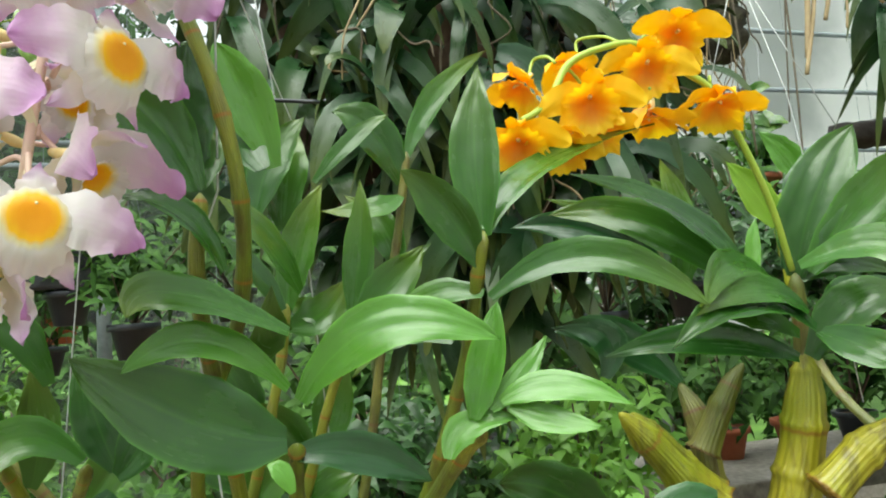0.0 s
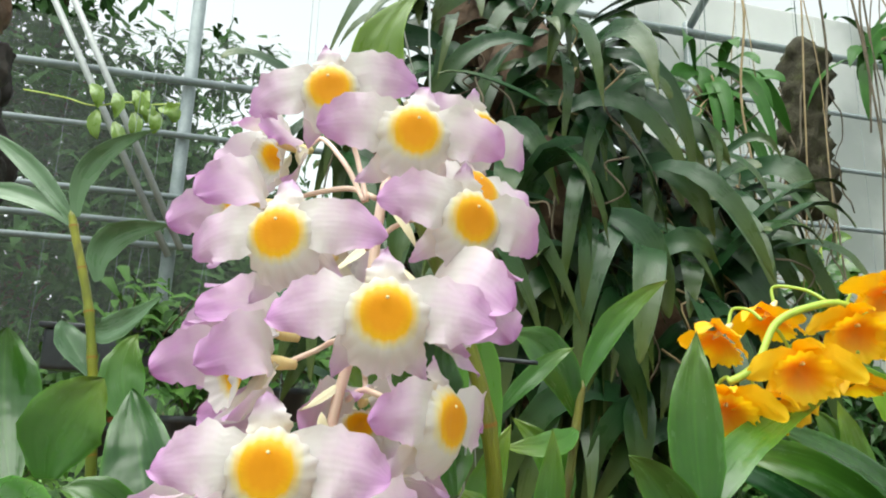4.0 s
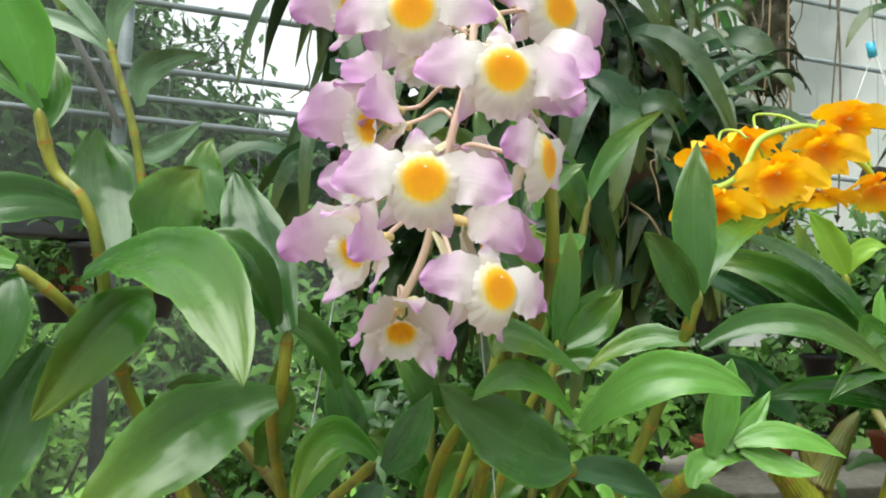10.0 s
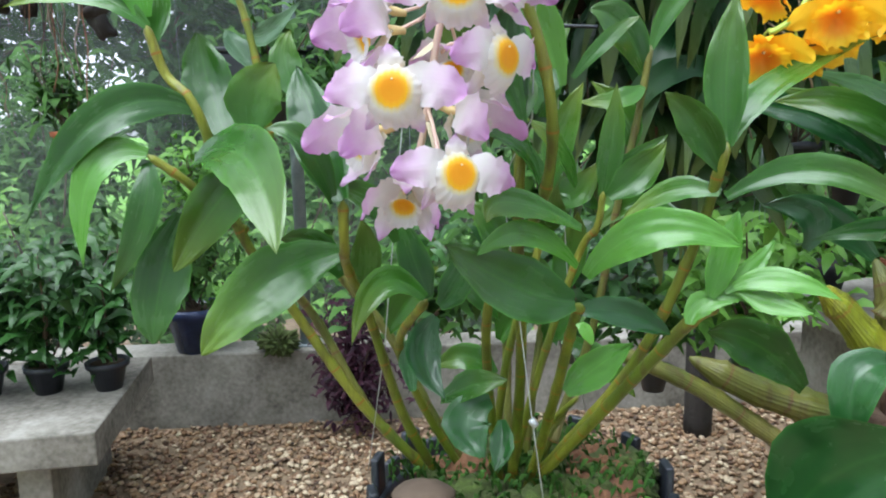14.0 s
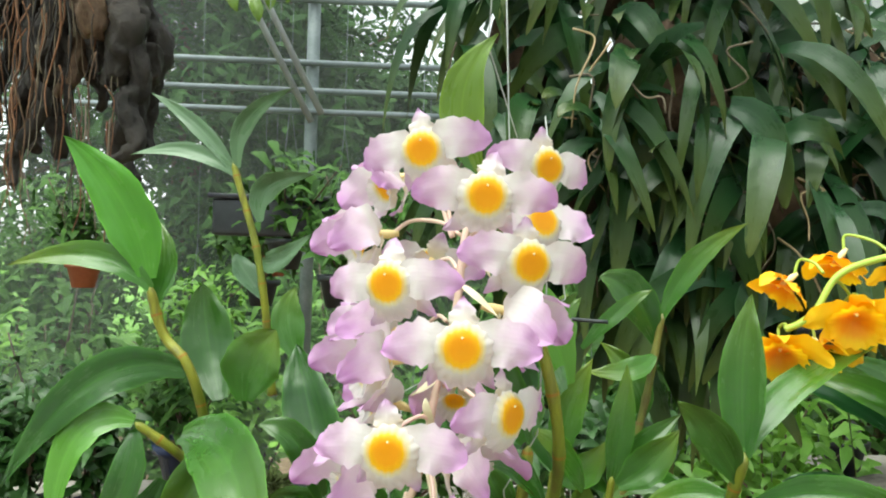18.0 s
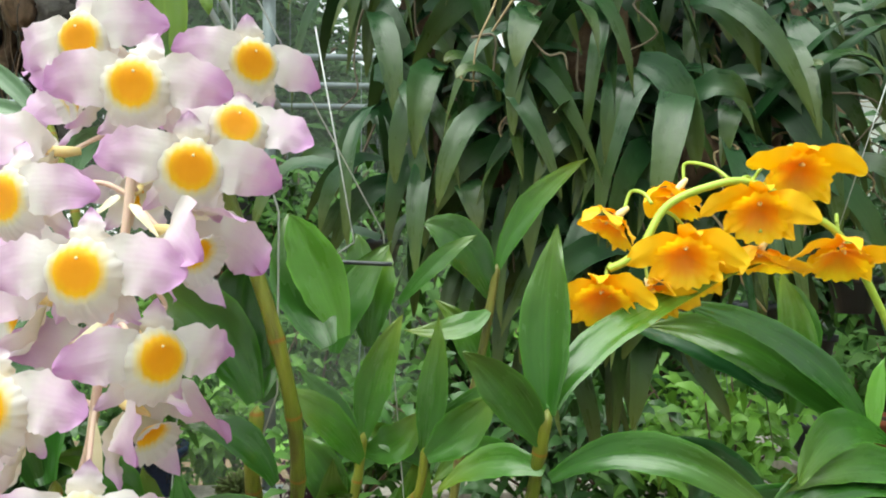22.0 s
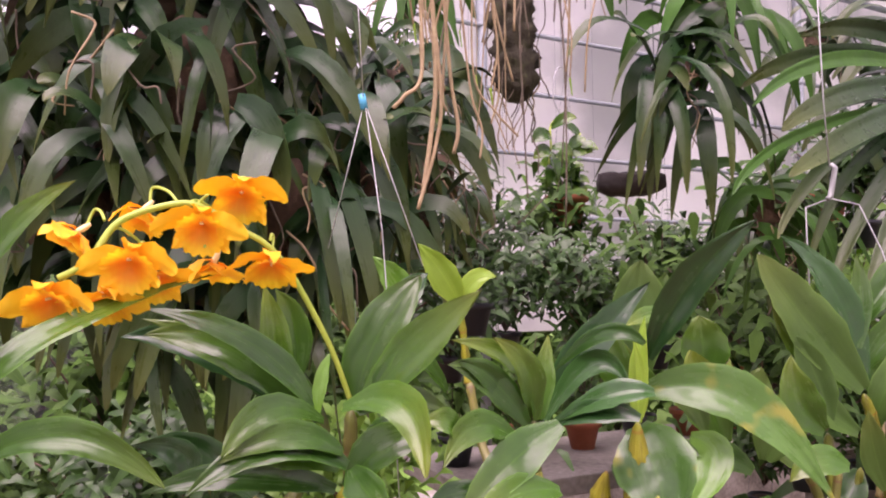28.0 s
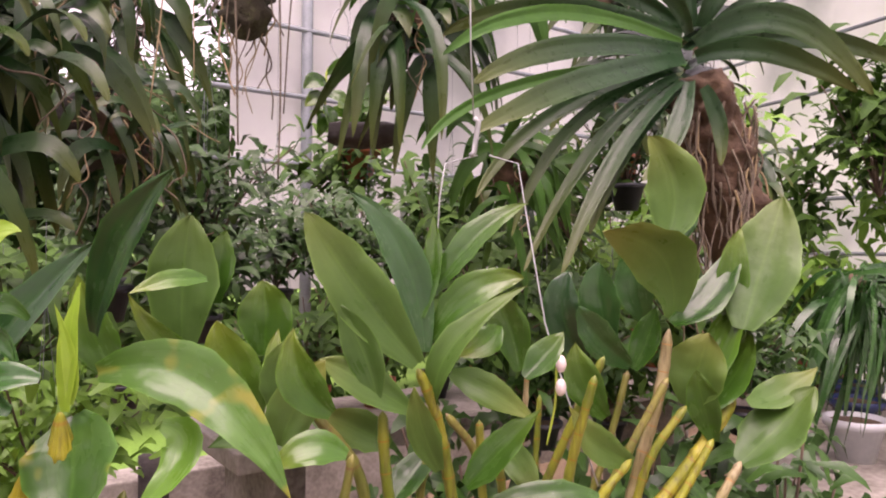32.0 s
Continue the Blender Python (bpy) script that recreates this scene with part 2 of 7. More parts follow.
CANE_PALE = cane_mat("papery_cane", (0.22, 0.19, 0.07), (0.42, 0.35, 0.19), (0.36, 0.18, 0.05), 0.04)
PINK_STEM = rough_mat("pink_stem", [(0.3, (0.74, 0.58, 0.44)), (0.7, (0.8, 0.54, 0.5))], 60, 0.5, 0.2, 0.0006)
BRACT = rough_mat("cream_bract", [(0.3, (0.75, 0.68, 0.42)), (0.7, (0.85, 0.8, 0.6))], 80, 0.6, 0.2, 0.0006)
PALE_BUD = rough_mat("pale_bud", [(0.3, (0.62, 0.5, 0.5)), (0.7, (0.75, 0.66, 0.62))], 60, 0.5, 0.2, 0.0004)
GREEN_STEM = rough_mat("green_stem", [(0.3, (0.28, 0.42, 0.04)), (0.7, (0.42, 0.52, 0.08))], 60, 0.45, 0.2, 0.0006)
PETAL_PINK = petal_mat("pink_petal", [(0.38, (0.85, 0.8, 0.81)), (0.66, (0.82, 0.67, 0.8)), (1.03, (0.69, 0.38, 0.71))], vein=0.02, mottle=0.4)
SEPAL_PINK = petal_mat("pink_sepal", [(0.15, (0.82, 0.78, 0.64)), (0.65, (0.84, 0.77, 0.8)), (1.05, (0.7, 0.45, 0.72))], vein=0.012, mottle=0.35)
LIP_PINK = petal_mat("white_lip", [(0.17, (0.92, 0.4, 0.002)), (0.265, (0.94, 0.54, 0.005)), (0.325, (0.8, 0.72, 0.42)), (0.39, (0.77, 0.75, 0.74)), (0.6, (0.73, 0.66, 0.72))], radial=(0.54, 1.0), mottle=0.05, vein=0.02)
PETAL_GOLD = petal_mat("golden_petal", [(0.0, (0.97, 0.52, 0.003)), (0.4, (0.98, 0.66, 0.008)), (1.0, (0.98, 0.72, 0.02))], vein=0.02, glow=0.5)
LIP_GOLD = petal_mat("golden_lip", [(0.1, (0.94, 0.34, 0.002)), (0.26, (0.96, 0.46, 0.003)), (0.4, (0.98, 0.66, 0.008))], radial=(0.5, 0.95), mottle=0.14, vein=0.02)
COLUMN = rough_mat("column_cream", [(0.3, (0.82, 0.6, 0.22)), (0.7, (0.82, 0.7, 0.4))], 90, 0.75, 0.1, 0.0004)
STEEL_PALE = rough_mat("pale_steel", [(0.3, (0.24, 0.25, 0.25)), (0.7, (0.38, 0.4, 0.4))], 12, 0.5, 0.15, 0.001, 0.2)
STEEL = rough_mat("galvanised_steel", [(0.3, (0.14, 0.17, 0.18)), (0.7, (0.25, 0.285, 0.3))], 12, 0.6, 0.15, 0.001, 0.1)
WIRE = rough_mat("hanger_wire", [(0.3, (0.34, 0.35, 0.36)), (0.7, (0.54, 0.55, 0.55))], 50, 0.4, 0.1, 0.0004, 0.2)
BLACK = rough_mat("black_plastic", [(0.3, (0.012, 0.014, 0.02)), (0.7, (0.03, 0.034, 0.045))], 30, 0.4, 0.15, 0.0006)
CONCRETE = rough_mat("concrete", [(0.3, (0.05, 0.045, 0.035)), (0.46, (0.17, 0.155, 0.13)), (0.7, (0.34, 0.32, 0.285))], 3.6, 0.85, 0.5, 0.004, fine=12)
TERRACOTTA = rough_mat("terracotta", [(0.2, (0.3, 0.07, 0.03)), (0.8, (0.48, 0.15, 0.07))], 14, 0.75, 0.3, 0.002)
BARK_DARK = rough_mat("dark_dead_wood", [(0.3, (0.008, 0.007, 0.007)), (0.6, (0.03, 0.024, 0.02)), (0.85, (0.07, 0.036, 0.02))], 7, 0.85, 1.0, 0.02)
BARK = rough_mat("bark", [(0.25, (0.035, 0.02, 0.013)), (0.55, (0.1, 0.06, 0.035)), (0.8, (0.2, 0.12, 0.07))], 16, 0.9, 1.0, 0.01)
ROOT = rough_mat("aerial_root", [(0.25, (0.17, 0.12, 0.06)), (0.6, (0.36, 0.27, 0.15)), (0.85, (0.5, 0.43, 0.3))], 40, 0.8, 0.5, 0.001)
ROOT_DARK = rough_mat("dark_root", [(0.25, (0.05, 0.04, 0.03)), (0.7, (0.2, 0.16, 0.11))], 40, 0.85, 0.5, 0.001)
MOSS = rough_mat("moss", [(0.2, (0.04, 0.03, 0.014)), (0.5, (0.05, 0.07, 0.015)), (0.8, (0.1, 0.15, 0.025))], 40, 0.95, 1.0, 0.006)
FIBRE = rough_mat("coir_fibre", [(0.25, (0.08, 0.035, 0.018)), (0.75, (0.25, 0.12, 0.06))], 60, 0.95, 1.0, 0.004)
BLUE_GLAZE = rough_mat("blue_glaze", [(0.3, (0.012, 0.02, 0.07)), (0.7, (0.03, 0.05, 0.14))], 12, 0.25, 0.1, 0.001)
WHITE_GLAZE = rough_mat("white_glaze", [(0.4, (0.55, 0.57, 0.6)), (0.7, (0.7, 0.71, 0.72))], 9, 0.25, 0.1, 0.001)
TAG_BLUE = rough_mat("blue_plastic", [(0.3, (0.02, 0.3, 0.5)), (0.7, (0.05, 0.4, 0.6))], 30, 0.45, 0.1, 0.0005)
WOOD = rough_mat("weathered_wood", [(0.25, (0.05, 0.035, 0.025)), (0.7, (0.16, 0.11, 0.075))], 9, 0.85, 0.7, 0.004)


def stone_mat():
    m, n, l, p = nodes_of("pebble")
    rnd = n.new("ShaderNodeNewGeometry").outputs["Random Per Island"]
    r = ramp(n, [(0.0, (0.045, 0.026, 0.015)), (0.2, (0.15, 0.075, 0.035)), (0.4, (0.26, 0.16, 0.08)), (0.6, (0.2, 0.13, 0.08)), (0.8, (0.3, 0.2, 0.12)), (1.0, (0.46, 0.38, 0.26))])
    f = calc(n, l, "ADD", rnd, calc(n, l, "MULTIPLY", calc(n, l, "SUBTRACT", noise_node(n, l, 60, 4), 0.5), 0.5))
    l.new(f, r.inputs[0])
    l.new(r.outputs[0], p.inputs["Base Color"])
    p.inputs["Roughness"].default_value = 0.6
    bump(n, l, p, noise_node(n, l, 90, 4), 0.3, 0.002)
    return m


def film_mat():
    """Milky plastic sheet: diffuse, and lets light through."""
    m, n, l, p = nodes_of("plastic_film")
    # the darker mottle paints stains and tree shadows behind the sheet into its colour
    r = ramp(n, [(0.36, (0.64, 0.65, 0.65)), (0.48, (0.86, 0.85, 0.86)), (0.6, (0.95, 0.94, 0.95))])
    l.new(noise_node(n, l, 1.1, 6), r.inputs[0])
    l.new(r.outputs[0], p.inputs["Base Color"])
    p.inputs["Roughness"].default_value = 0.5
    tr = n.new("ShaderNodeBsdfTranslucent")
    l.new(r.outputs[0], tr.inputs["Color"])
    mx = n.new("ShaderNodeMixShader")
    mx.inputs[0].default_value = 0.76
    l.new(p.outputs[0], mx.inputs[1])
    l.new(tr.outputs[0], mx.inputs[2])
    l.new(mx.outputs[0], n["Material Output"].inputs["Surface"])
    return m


def clear_film_mat():
    """Thin clear film gone slightly milky."""
    m, n, l, p = nodes_of("clear_film")
    p.inputs["Base Color"].default_value = (0.8, 0.83, 0.82, 1)
    p.inputs["Roughness"].default_value = 0.3
    tr = n.new("ShaderNodeBsdfTransparent")
    dif = n.new("ShaderNodeBsdfTranslucent")
    dif.inputs["Color"].default_value = (0.8, 0.84, 0.84, 1)
    haze = n.new("ShaderNodeMixShader")
    l.new(p.outputs[0], haze.inputs[1])
    l.new(dif.outputs[0], haze.inputs[2])
    haze.inputs[0].default_value = 0.6
    mx = n.new("ShaderNodeMixShader")
    r = ramp(n, [(0.3, (0.97, 0.97, 0.97)), (0.75, (0.92, 0.92, 0.92))])
    l.new(noise_node(n, l, 1.1, 4), r.inputs[0])
    l.new(r.outputs[0], mx.inputs[0])
    l.new(haze.outputs[0], mx.inputs[1])
    l.new(tr.outputs[0], mx.inputs[2])
    l.new(mx.outputs[0], n["Material Output"].inputs["Surface"])
    return m


CLEAR_FILM = clear_film_mat()
PEBBLE = stone_mat()
FILM = film_mat()


# ---- builders ----
def V(p):
    return Vector(p)


def thing(name, at, label, category, group="", kind=""):
    ob = new(name)
    ob.location = at
    ob.empty_display_size = 0.02
    return tagged(ob, label, category, group, kind)


def origin(ob):
    o = Vector((0, 0, 0))
    while ob:
        o += ob.location
        ob = ob.parent
    return o


def part(name, mesh, mats, parent, label="", smooth=True):
    """Links a mesh (a bmesh is turned into one) under parent; its points are in the world, less the parent's own place."""
    if isinstance(mesh, bmesh.types.BMesh):
        me = bpy.data.meshes.new(name)
        mesh.to_mesh(me)
        mesh.free()
        mesh = me
    if not mesh.materials:
        for m in mats if isinstance(mats, (list, tuple)) else [mats]:
            mesh.materials.append(m)
    if smooth:
        mesh.shade_smooth()
    ob = new(name, mesh)
    if parent:
        ob.parent = parent
    return tagged(ob, label) if label else ob


PROFILES = {
    # share of the full width along the blade: at its base, where it is widest, how blunt the tip is
    "lance": (0.3, 0.42, 0.95), "oval": (0.28, 0.48, 0.72), "strap": (0.6, 0.4, 0.5), "petal": (0.5, 0.5, 0.5),
    "sepal": (0.4, 0.45, 0.75), "thin": (0.4, 0.35, 1.0),
}


def width_at(s, prof):
    b, w, k = PROFILES[prof]
    if s < w:
        return b + (1 - b) * math.sin(0.5 * math.pi * s / w) ** 1.1
    return max(0.0, math.cos(0.5 * math.pi * (s - w) / (1 - w))) ** k


def blade(verts, faces, uvs, base, mid, tip, width, normal, prof="lance", rows=10, cols=4, fold=0.22, wave=0.0, thick=0.0008, seed=0.0, cup=0.0, twist=0.0, pleat=0.0, crinkle=0.0):
    """A leaf or petal with two sides, bent through mid, folded along its midrib, its margin wavy."""
    b, m, e, nn = V(base), V(mid), V(tip), V(normal)
    c = 2 * m - 0.5 * (b + e)
    start = len(verts)
    length = (e - b).length
    for i in range(rows + 1):
        s = math.sin(0.5 * math.pi * i / rows)
        p = (1 - s) ** 2 * b + 2 * s * (1 - s) * c + s * s * e
        t = 2 * (1 - s) * (c - b) + 2 * s * (e - c)
        t = t.normalized() if t.length > 1e-9 else (e - b).normalized()
        side = t.cross(nn)
        side = side.normalized() if side.length > 1e-6 else t.orthogonal().normalized()
        up = side.cross(t)
        if twist:
            a = twist * s
            side, up = side * math.cos(a) + up * math.sin(a), up * math.cos(a) - side * math.sin(a)
        w = 0.5 * width * max(width_at(s, prof), 0.015)
        for layer in (1, -1):
            for j in range(cols + 1):
                u = 2 * j / cols - 1
                ripple = wave * width * (abs(u) ** 2) * (math.sin(s * 13 + seed * 7 + u * 2) + 0.6 * math.sin(s * 29 + seed * 3)) * min(1, 4 * s)
                h = fold * w * (abs(u) - 0.35 * u * u) + pleat * w * math.cos(u * 7.5 + 0.4) * (1 - abs(u) * 0.5) + ripple + cup * width * u * u * s
                if crinkle:
                    q0 = Vector((s * 6 + seed, u * 2.5, seed * 3))
                    h += crinkle * width * (noise.noise(q0) + 0.6 * noise.noise(q0 * 2.7)) * min(1, 3 * s)
                    u *= 1 + 0.12 * noise.noise(Vector((s * 9, seed * 5 + (u > 0), 0))) + (0.2 * noise.noise(Vector((s * 24, seed * 3 + (u > 0), 2))) + 0.1 * noise.noise(Vector((s * 55, seed * 3 + (u > 0), 7))) if crinkle > 0.032 else 0)
                q = p + side * (u * w) + up * (h + layer * 0.5 * thick * (1.02 - abs(u)))
                verts.append(q)
                uvs.append((j / cols, s))
    k = cols + 1
    for i in range(rows):
        a = start + i * 2 * k
        d = a + 2 * k
        for j in range(cols):
            faces.append((a + j, a + j + 1, d + j + 1, d + j))
            faces.append((a + k + j + 1, a + k + j, d + k + j, d + k + j + 1))


def make_mesh(name, verts, faces, uvs=None, shift=None):
    me = bpy.data.meshes.new(name)
    if shift is not None:
        verts = [v - shift for v in verts]
    me.from_pydata([tuple(v) for v in verts], [], faces)
    if uvs:
        lay = me.uv_layers.new(name="uv")
        idx = np.empty(len(me.loops), dtype=np.int32)
        me.loops.foreach_get("vertex_index", idx)
        lay.data.foreach_set("uv", np.asarray(uvs, dtype=np.float32)[idx].ravel())
    return me


SEED = [0]


def leaf(parent, base, mid, tip, width, normal, prof="lance", mat=None):
    SEED[0] += 1
    vs, fs, us = [], [], []
    k = random.Random(SEED[0])
    blade(vs, fs, us, base, mid, tip, width, normal, prof, 16, 10, k.uniform(0.25, 0.6), 0.03, 0.0009, SEED[0] * 1.7, 0.0, k.uniform(-0.4, 0.4), k.uniform(0.02, 0.05), 0.03)
    return part("leaf", make_mesh("leaf", vs, fs, us, origin(parent)), mat or LEAF, parent)


def smooth_path(pts, n):
    """Catmull-Rom through pts, n steps a span."""
    pts = [V(p) for p in pts]
    if len(pts) == 2:
        return [pts[0].lerp(pts[1], i / n) for i in range(n + 1)]
    ext = [2 * pts[0] - pts[1]] + pts + [2 * pts[-1] - pts[-2]]
    out = []
    for i in range(1, len(ext) - 2):
        a, b, c, d = ext[i - 1:i + 3]
        for k in range(n):
            t = k / n
            out.append(0.5 * (2 * b + (c - a) * t + (2 * a - 5 * b + 4 * c - d) * t * t + (3 * b - a - 3 * c + d) * t ** 3))
    return out + [pts[-1]]


def tube(verts, faces, uvs, path, radii, sides=8, ribs=0.0, closed=True):
    start, run, prev = len(verts), 0.0, None
    ref = Vector((0.31, -0.9, 0.27)).normalized()
    for i, p in enumerate(path):
        t = (path[min(i + 1, len(path) - 1)] - path[max(i - 1, 0)]).normalized()
        s = t.cross(ref).normalized()
        u = s.cross(t)
        run += (p - prev).length if prev is not None else 0
        prev = p
        for j in range(sides):
            a = 2 * math.pi * j / sides
            r = radii[i] * (1 + (ribs if j % 2 else -ribs))
            verts.append(p + s * (r * math.cos(a)) + u * (r * math.sin(a)))
            uvs.append((abs(2 * j / sides - 1), run))
    for i in range(len(path) - 1):
        for j in range(sides):
            a, b = start + i * sides + j, start + i * sides + (j + 1) % sides
            faces.append((a, b, b + sides, a + sides))
    if closed:
        faces.append(tuple(range(start + sides - 1, start - 1, -1)))
        faces.append(tuple(range(start + (len(path) - 1) * sides, start + len(path) * sides)))


def cane(parent, pts, r0, r1, mat=None, step=0.032, ribs=0.0, name="cane"):
    """A jointed stem that swells between its joints."""
    rough = smooth_path(pts, 14)
    path, gone, run = [rough[0]], [0.0], 0.0
    for a, b in zip(rough, rough[1:]):
        run += (b - a).length
        path.append(b)
        gone.append(run)
    radii = []
    for g in gone:
        s = g / max(run, 1e-6)
        k = abs((g / step) % 1 - 0.5) * 2
        end = math.sqrt(max(0.02, min(1.0, (1 - s) * run / ((1.1 if r0 < 0.0115 else 2.4) * r1))))
        radii.append((0.68 if r0 < 0.0115 else 0.78) * end * (r0 + (r1 - r0) * s) * (1.0 + 0.16 * max(0, (k - 0.8) / 0.2) - 0.05 * (1 - k)))
    vs, fs, us = [], [], []
    tube(vs, fs, us, path, radii, 10 if r0 < 0.0115 else 20, 0.0 if r0 < 0.0115 else 0.12)
    return part(name, make_mesh(name, vs, fs, us, origin(parent)), mat or CANE, parent)


def rod(name, pts, r, mat, parent=None, sides=6, n=8, taper=1.0, label=""):
    path = smooth_path(pts, n if len(pts) > 2 else 1) if n else [V(p) for p in pts]
    vs, fs, us = [], [], []
    tube(vs, fs, us, path, [r * (1 + (taper - 1) * i / (len(path) - 1)) for i in range(len(path))], sides)
    return part(name, make_mesh(name, vs, fs, us, origin(parent)), mat, parent, label)


def lathe(profile, sides=28):
    """A turned shape about z, from (radius, height) pairs."""
    bm = bmesh.new()
    rings = [[bm.verts.new((r * math.cos(2 * math.pi * j / sides), r * math.sin(2 * math.pi * j / sides), z)) for j in range(sides)] for r, z in profile]
    for a, b in zip(rings, rings[1:]):
        for j in range(sides):
            bm.faces.new((a[j], a[(j + 1) % sides], b[(j + 1) % sides], b[j]))
    bm.faces.new(rings[0][::-1])
    bm.faces.new(rings[-1])
    bmesh.ops.recalc_face_normals(bm, faces=bm.faces)
    return bm


def box(bm, size, at, turn=0.0, bevel=0.0):
    m = Matrix.Translation(at) @ Matrix.Rotation(turn, 4, "Z") @ Matrix.Diagonal((*size, 1))
    made = bmesh.ops.create_cube(bm, size=1.0, matrix=m)["verts"]
    if bevel:
        edges = {e for v in made for e in v.link_edges}
        bmesh.ops.bevel(bm, geom=list(edges), offset=bevel, segments=2, affect="EDGES", profile=0.6)
    return bm


def lump(radius, squash, seed, rough=0.25, sub=3, freq=2.2):
    """An uneven rounded lump."""
    bm = bmesh.new()
    bmesh.ops.create_icosphere(bm, subdivisions=sub, radius=1.0)
    for v in bm.verts:
        k = 1 + rough * noise.noise(v.co * freq + Vector((seed, seed * 0.7, 0))) + 0.4 * rough * noise.noise(v.co * freq * 3.1 + Vector((0, seed, 3)))
        v.co = Vector((v.co.x * squash[0], v.co.y * squash[1], v.co.z * squash[2])) * (radius * k)
    return bm


# ---- flowers ----
def flower_meshes(kind):
    """Five blades, a lip and a column, in the flower's own frame: it faces -y, z is up."""
    made = {}
    rnd = random.Random(kind)

    def one(key, base, mid, tip, w, nrm, prof, fold, wave, cup=0.0, twist=0.0, cols=8, rows=20):
        vs, fs, us = [], [], []
        blade(vs, fs, us, base, mid, tip, w, nrm, prof, rows, cols, fold, wave, 0.0005, rnd.random() * 9, cup, twist, 0.0, 0.018 if kind == "gold" else 0.035)
        made[key] = make_mesh(key, vs, fs, us)

    front = (0, -1, 0)
    for k in range(5):
        for side, tag in ((1, "r"), (-1, "l")):
            q, h, tw = rnd.uniform(-0.004, 0.003), rnd.uniform(-0.002, 0.003), rnd.uniform(-0.5, 0.5) * (0.35 if kind == "pink" else 1)
            if kind == "bell":
                one(f"petal_{tag}{k}", (side * 0.003, 0.002, 0.001), (side * 0.0125, -0.007 + q, 0.004 + h), (side * 0.0175, -0.0225 - q, -0.001 + 2 * h), rnd.uniform(0.018, 0.021), (side, 0.3, 0.2), "petal", 0.15, 0.06, 0.0, tw)
            elif kind == "pink":
                one(f"petal_{tag}{k}", (side * 0.002, 0.0015, -0.001), (side * 0.0155, -0.0012 + 0.4 * q, 0.0008 + h), (side * 0.0308, 0.003 - q, -0.003 + 1.8 * h), rnd.uniform(0.0168, 0.0195), front, "petal", -0.1, 0.055, 0.0, tw)
            else:
                one(f"petal_{tag}{k}", (side * 0.002, 0.002, 0.001), (side * 0.0125, -0.004 + q, 0.005 + h), (side * 0.0272, -0.008 - q, -0.001 + 2 * h), rnd.uniform(0.0135, 0.0165), front, "petal", -0.25, 0.06, 0.0, tw)
    for k in range(3):
        q = rnd.uniform(-0.002, 0.002)
        if kind == "bell":
            one(f"sepal_top{k}", (0, 0.003, 0.003), (q, -0.005, 0.0105), (2 * q, -0.019, 0.0135), 0.0125, (0, 0.3, 1), "sepal", 0.2, 0.07)
            one(f"sepal_r{k}", (0.002, 0.003, -0.001), (0.008, -0.004, -0.009 + q), (0.0115 + q, -0.017, -0.0145), 0.0115, (0.6, 0.2, -1), "sepal", 0.2, 0.06)
            one(f"sepal_l{k}", (-0.002, 0.003, -0.001), (-0.008, -0.004, -0.009 + q), (-0.0115 + q, -0.017, -0.0145), 0.0115, (-0.6, 0.2, -1), "sepal", 0.2, 0.06)
        elif kind == "pink":
            one(f"sepal_top{k}", (0, 0.003, 0.003), (q, 0.003, 0.0095), (2 * q, 0.006 + q, 0.0178), 0.0118, front, "sepal", -0.25, 0.07)
            one(f"sepal_r{k}", (0.002, 0.005, -0.001), (0.0075, 0.006, -0.0095 + q), (0.0138 + q, 0.009, -0.0185), 0.0088, front, "sepal", -0.25, 0.06)
            one(f"sepal_l{k}", (-0.002, 0.005, -0.001), (-0.0075, 0.006, -0.0095 + q), (-0.0138 + q, 0.009, -0.0185), 0.0088, front, "sepal", -0.25, 0.06)
        else:
            one(f"sepal_top{k}", (0, 0.004, 0.003), (0.001 + q, -0.001, 0.0115), (0.0035 + 2 * q, -0.014, 0.0155), 0.0115, front, "sepal", -0.3, 0.05)
            one(f"sepal_r{k}", (0.002, 0.003, -0.001), (0.009, -0.001, -0.0065), (0.0165, -0.008, -0.0125 + q), 0.0115, front, "sepal", -0.25, 0.06)
            one(f"sepal_l{k}", (-0.002, 0.003, -0.001), (-0.009, -0.001, -0.0065), (-0.0165, -0.008, -0.0125 + q), 0.0115, front, "sepal", -0.25, 0.06)
    if kind == "bell":
        lip_r, lip_z, dish, frill = 0.0085, -0.002, (0.004, 3.0, -0.003), 0.06
    elif kind == "pink":
        lip_r, lip_z, dish, frill = 0.0128, -0.0022, (0.0008, 5.0, 0.005), 0.05
    else:
        lip_r, lip_z, dish, frill = 0.0138, -0.002, (0.0075, 2.2, -0.001), 0.07
    vs, fs, us = [], [], []
    lip_y = {"pink": -0.0045, "gold": -0.0065, "bell": -0.009}[kind]
    R, S = 9, 72
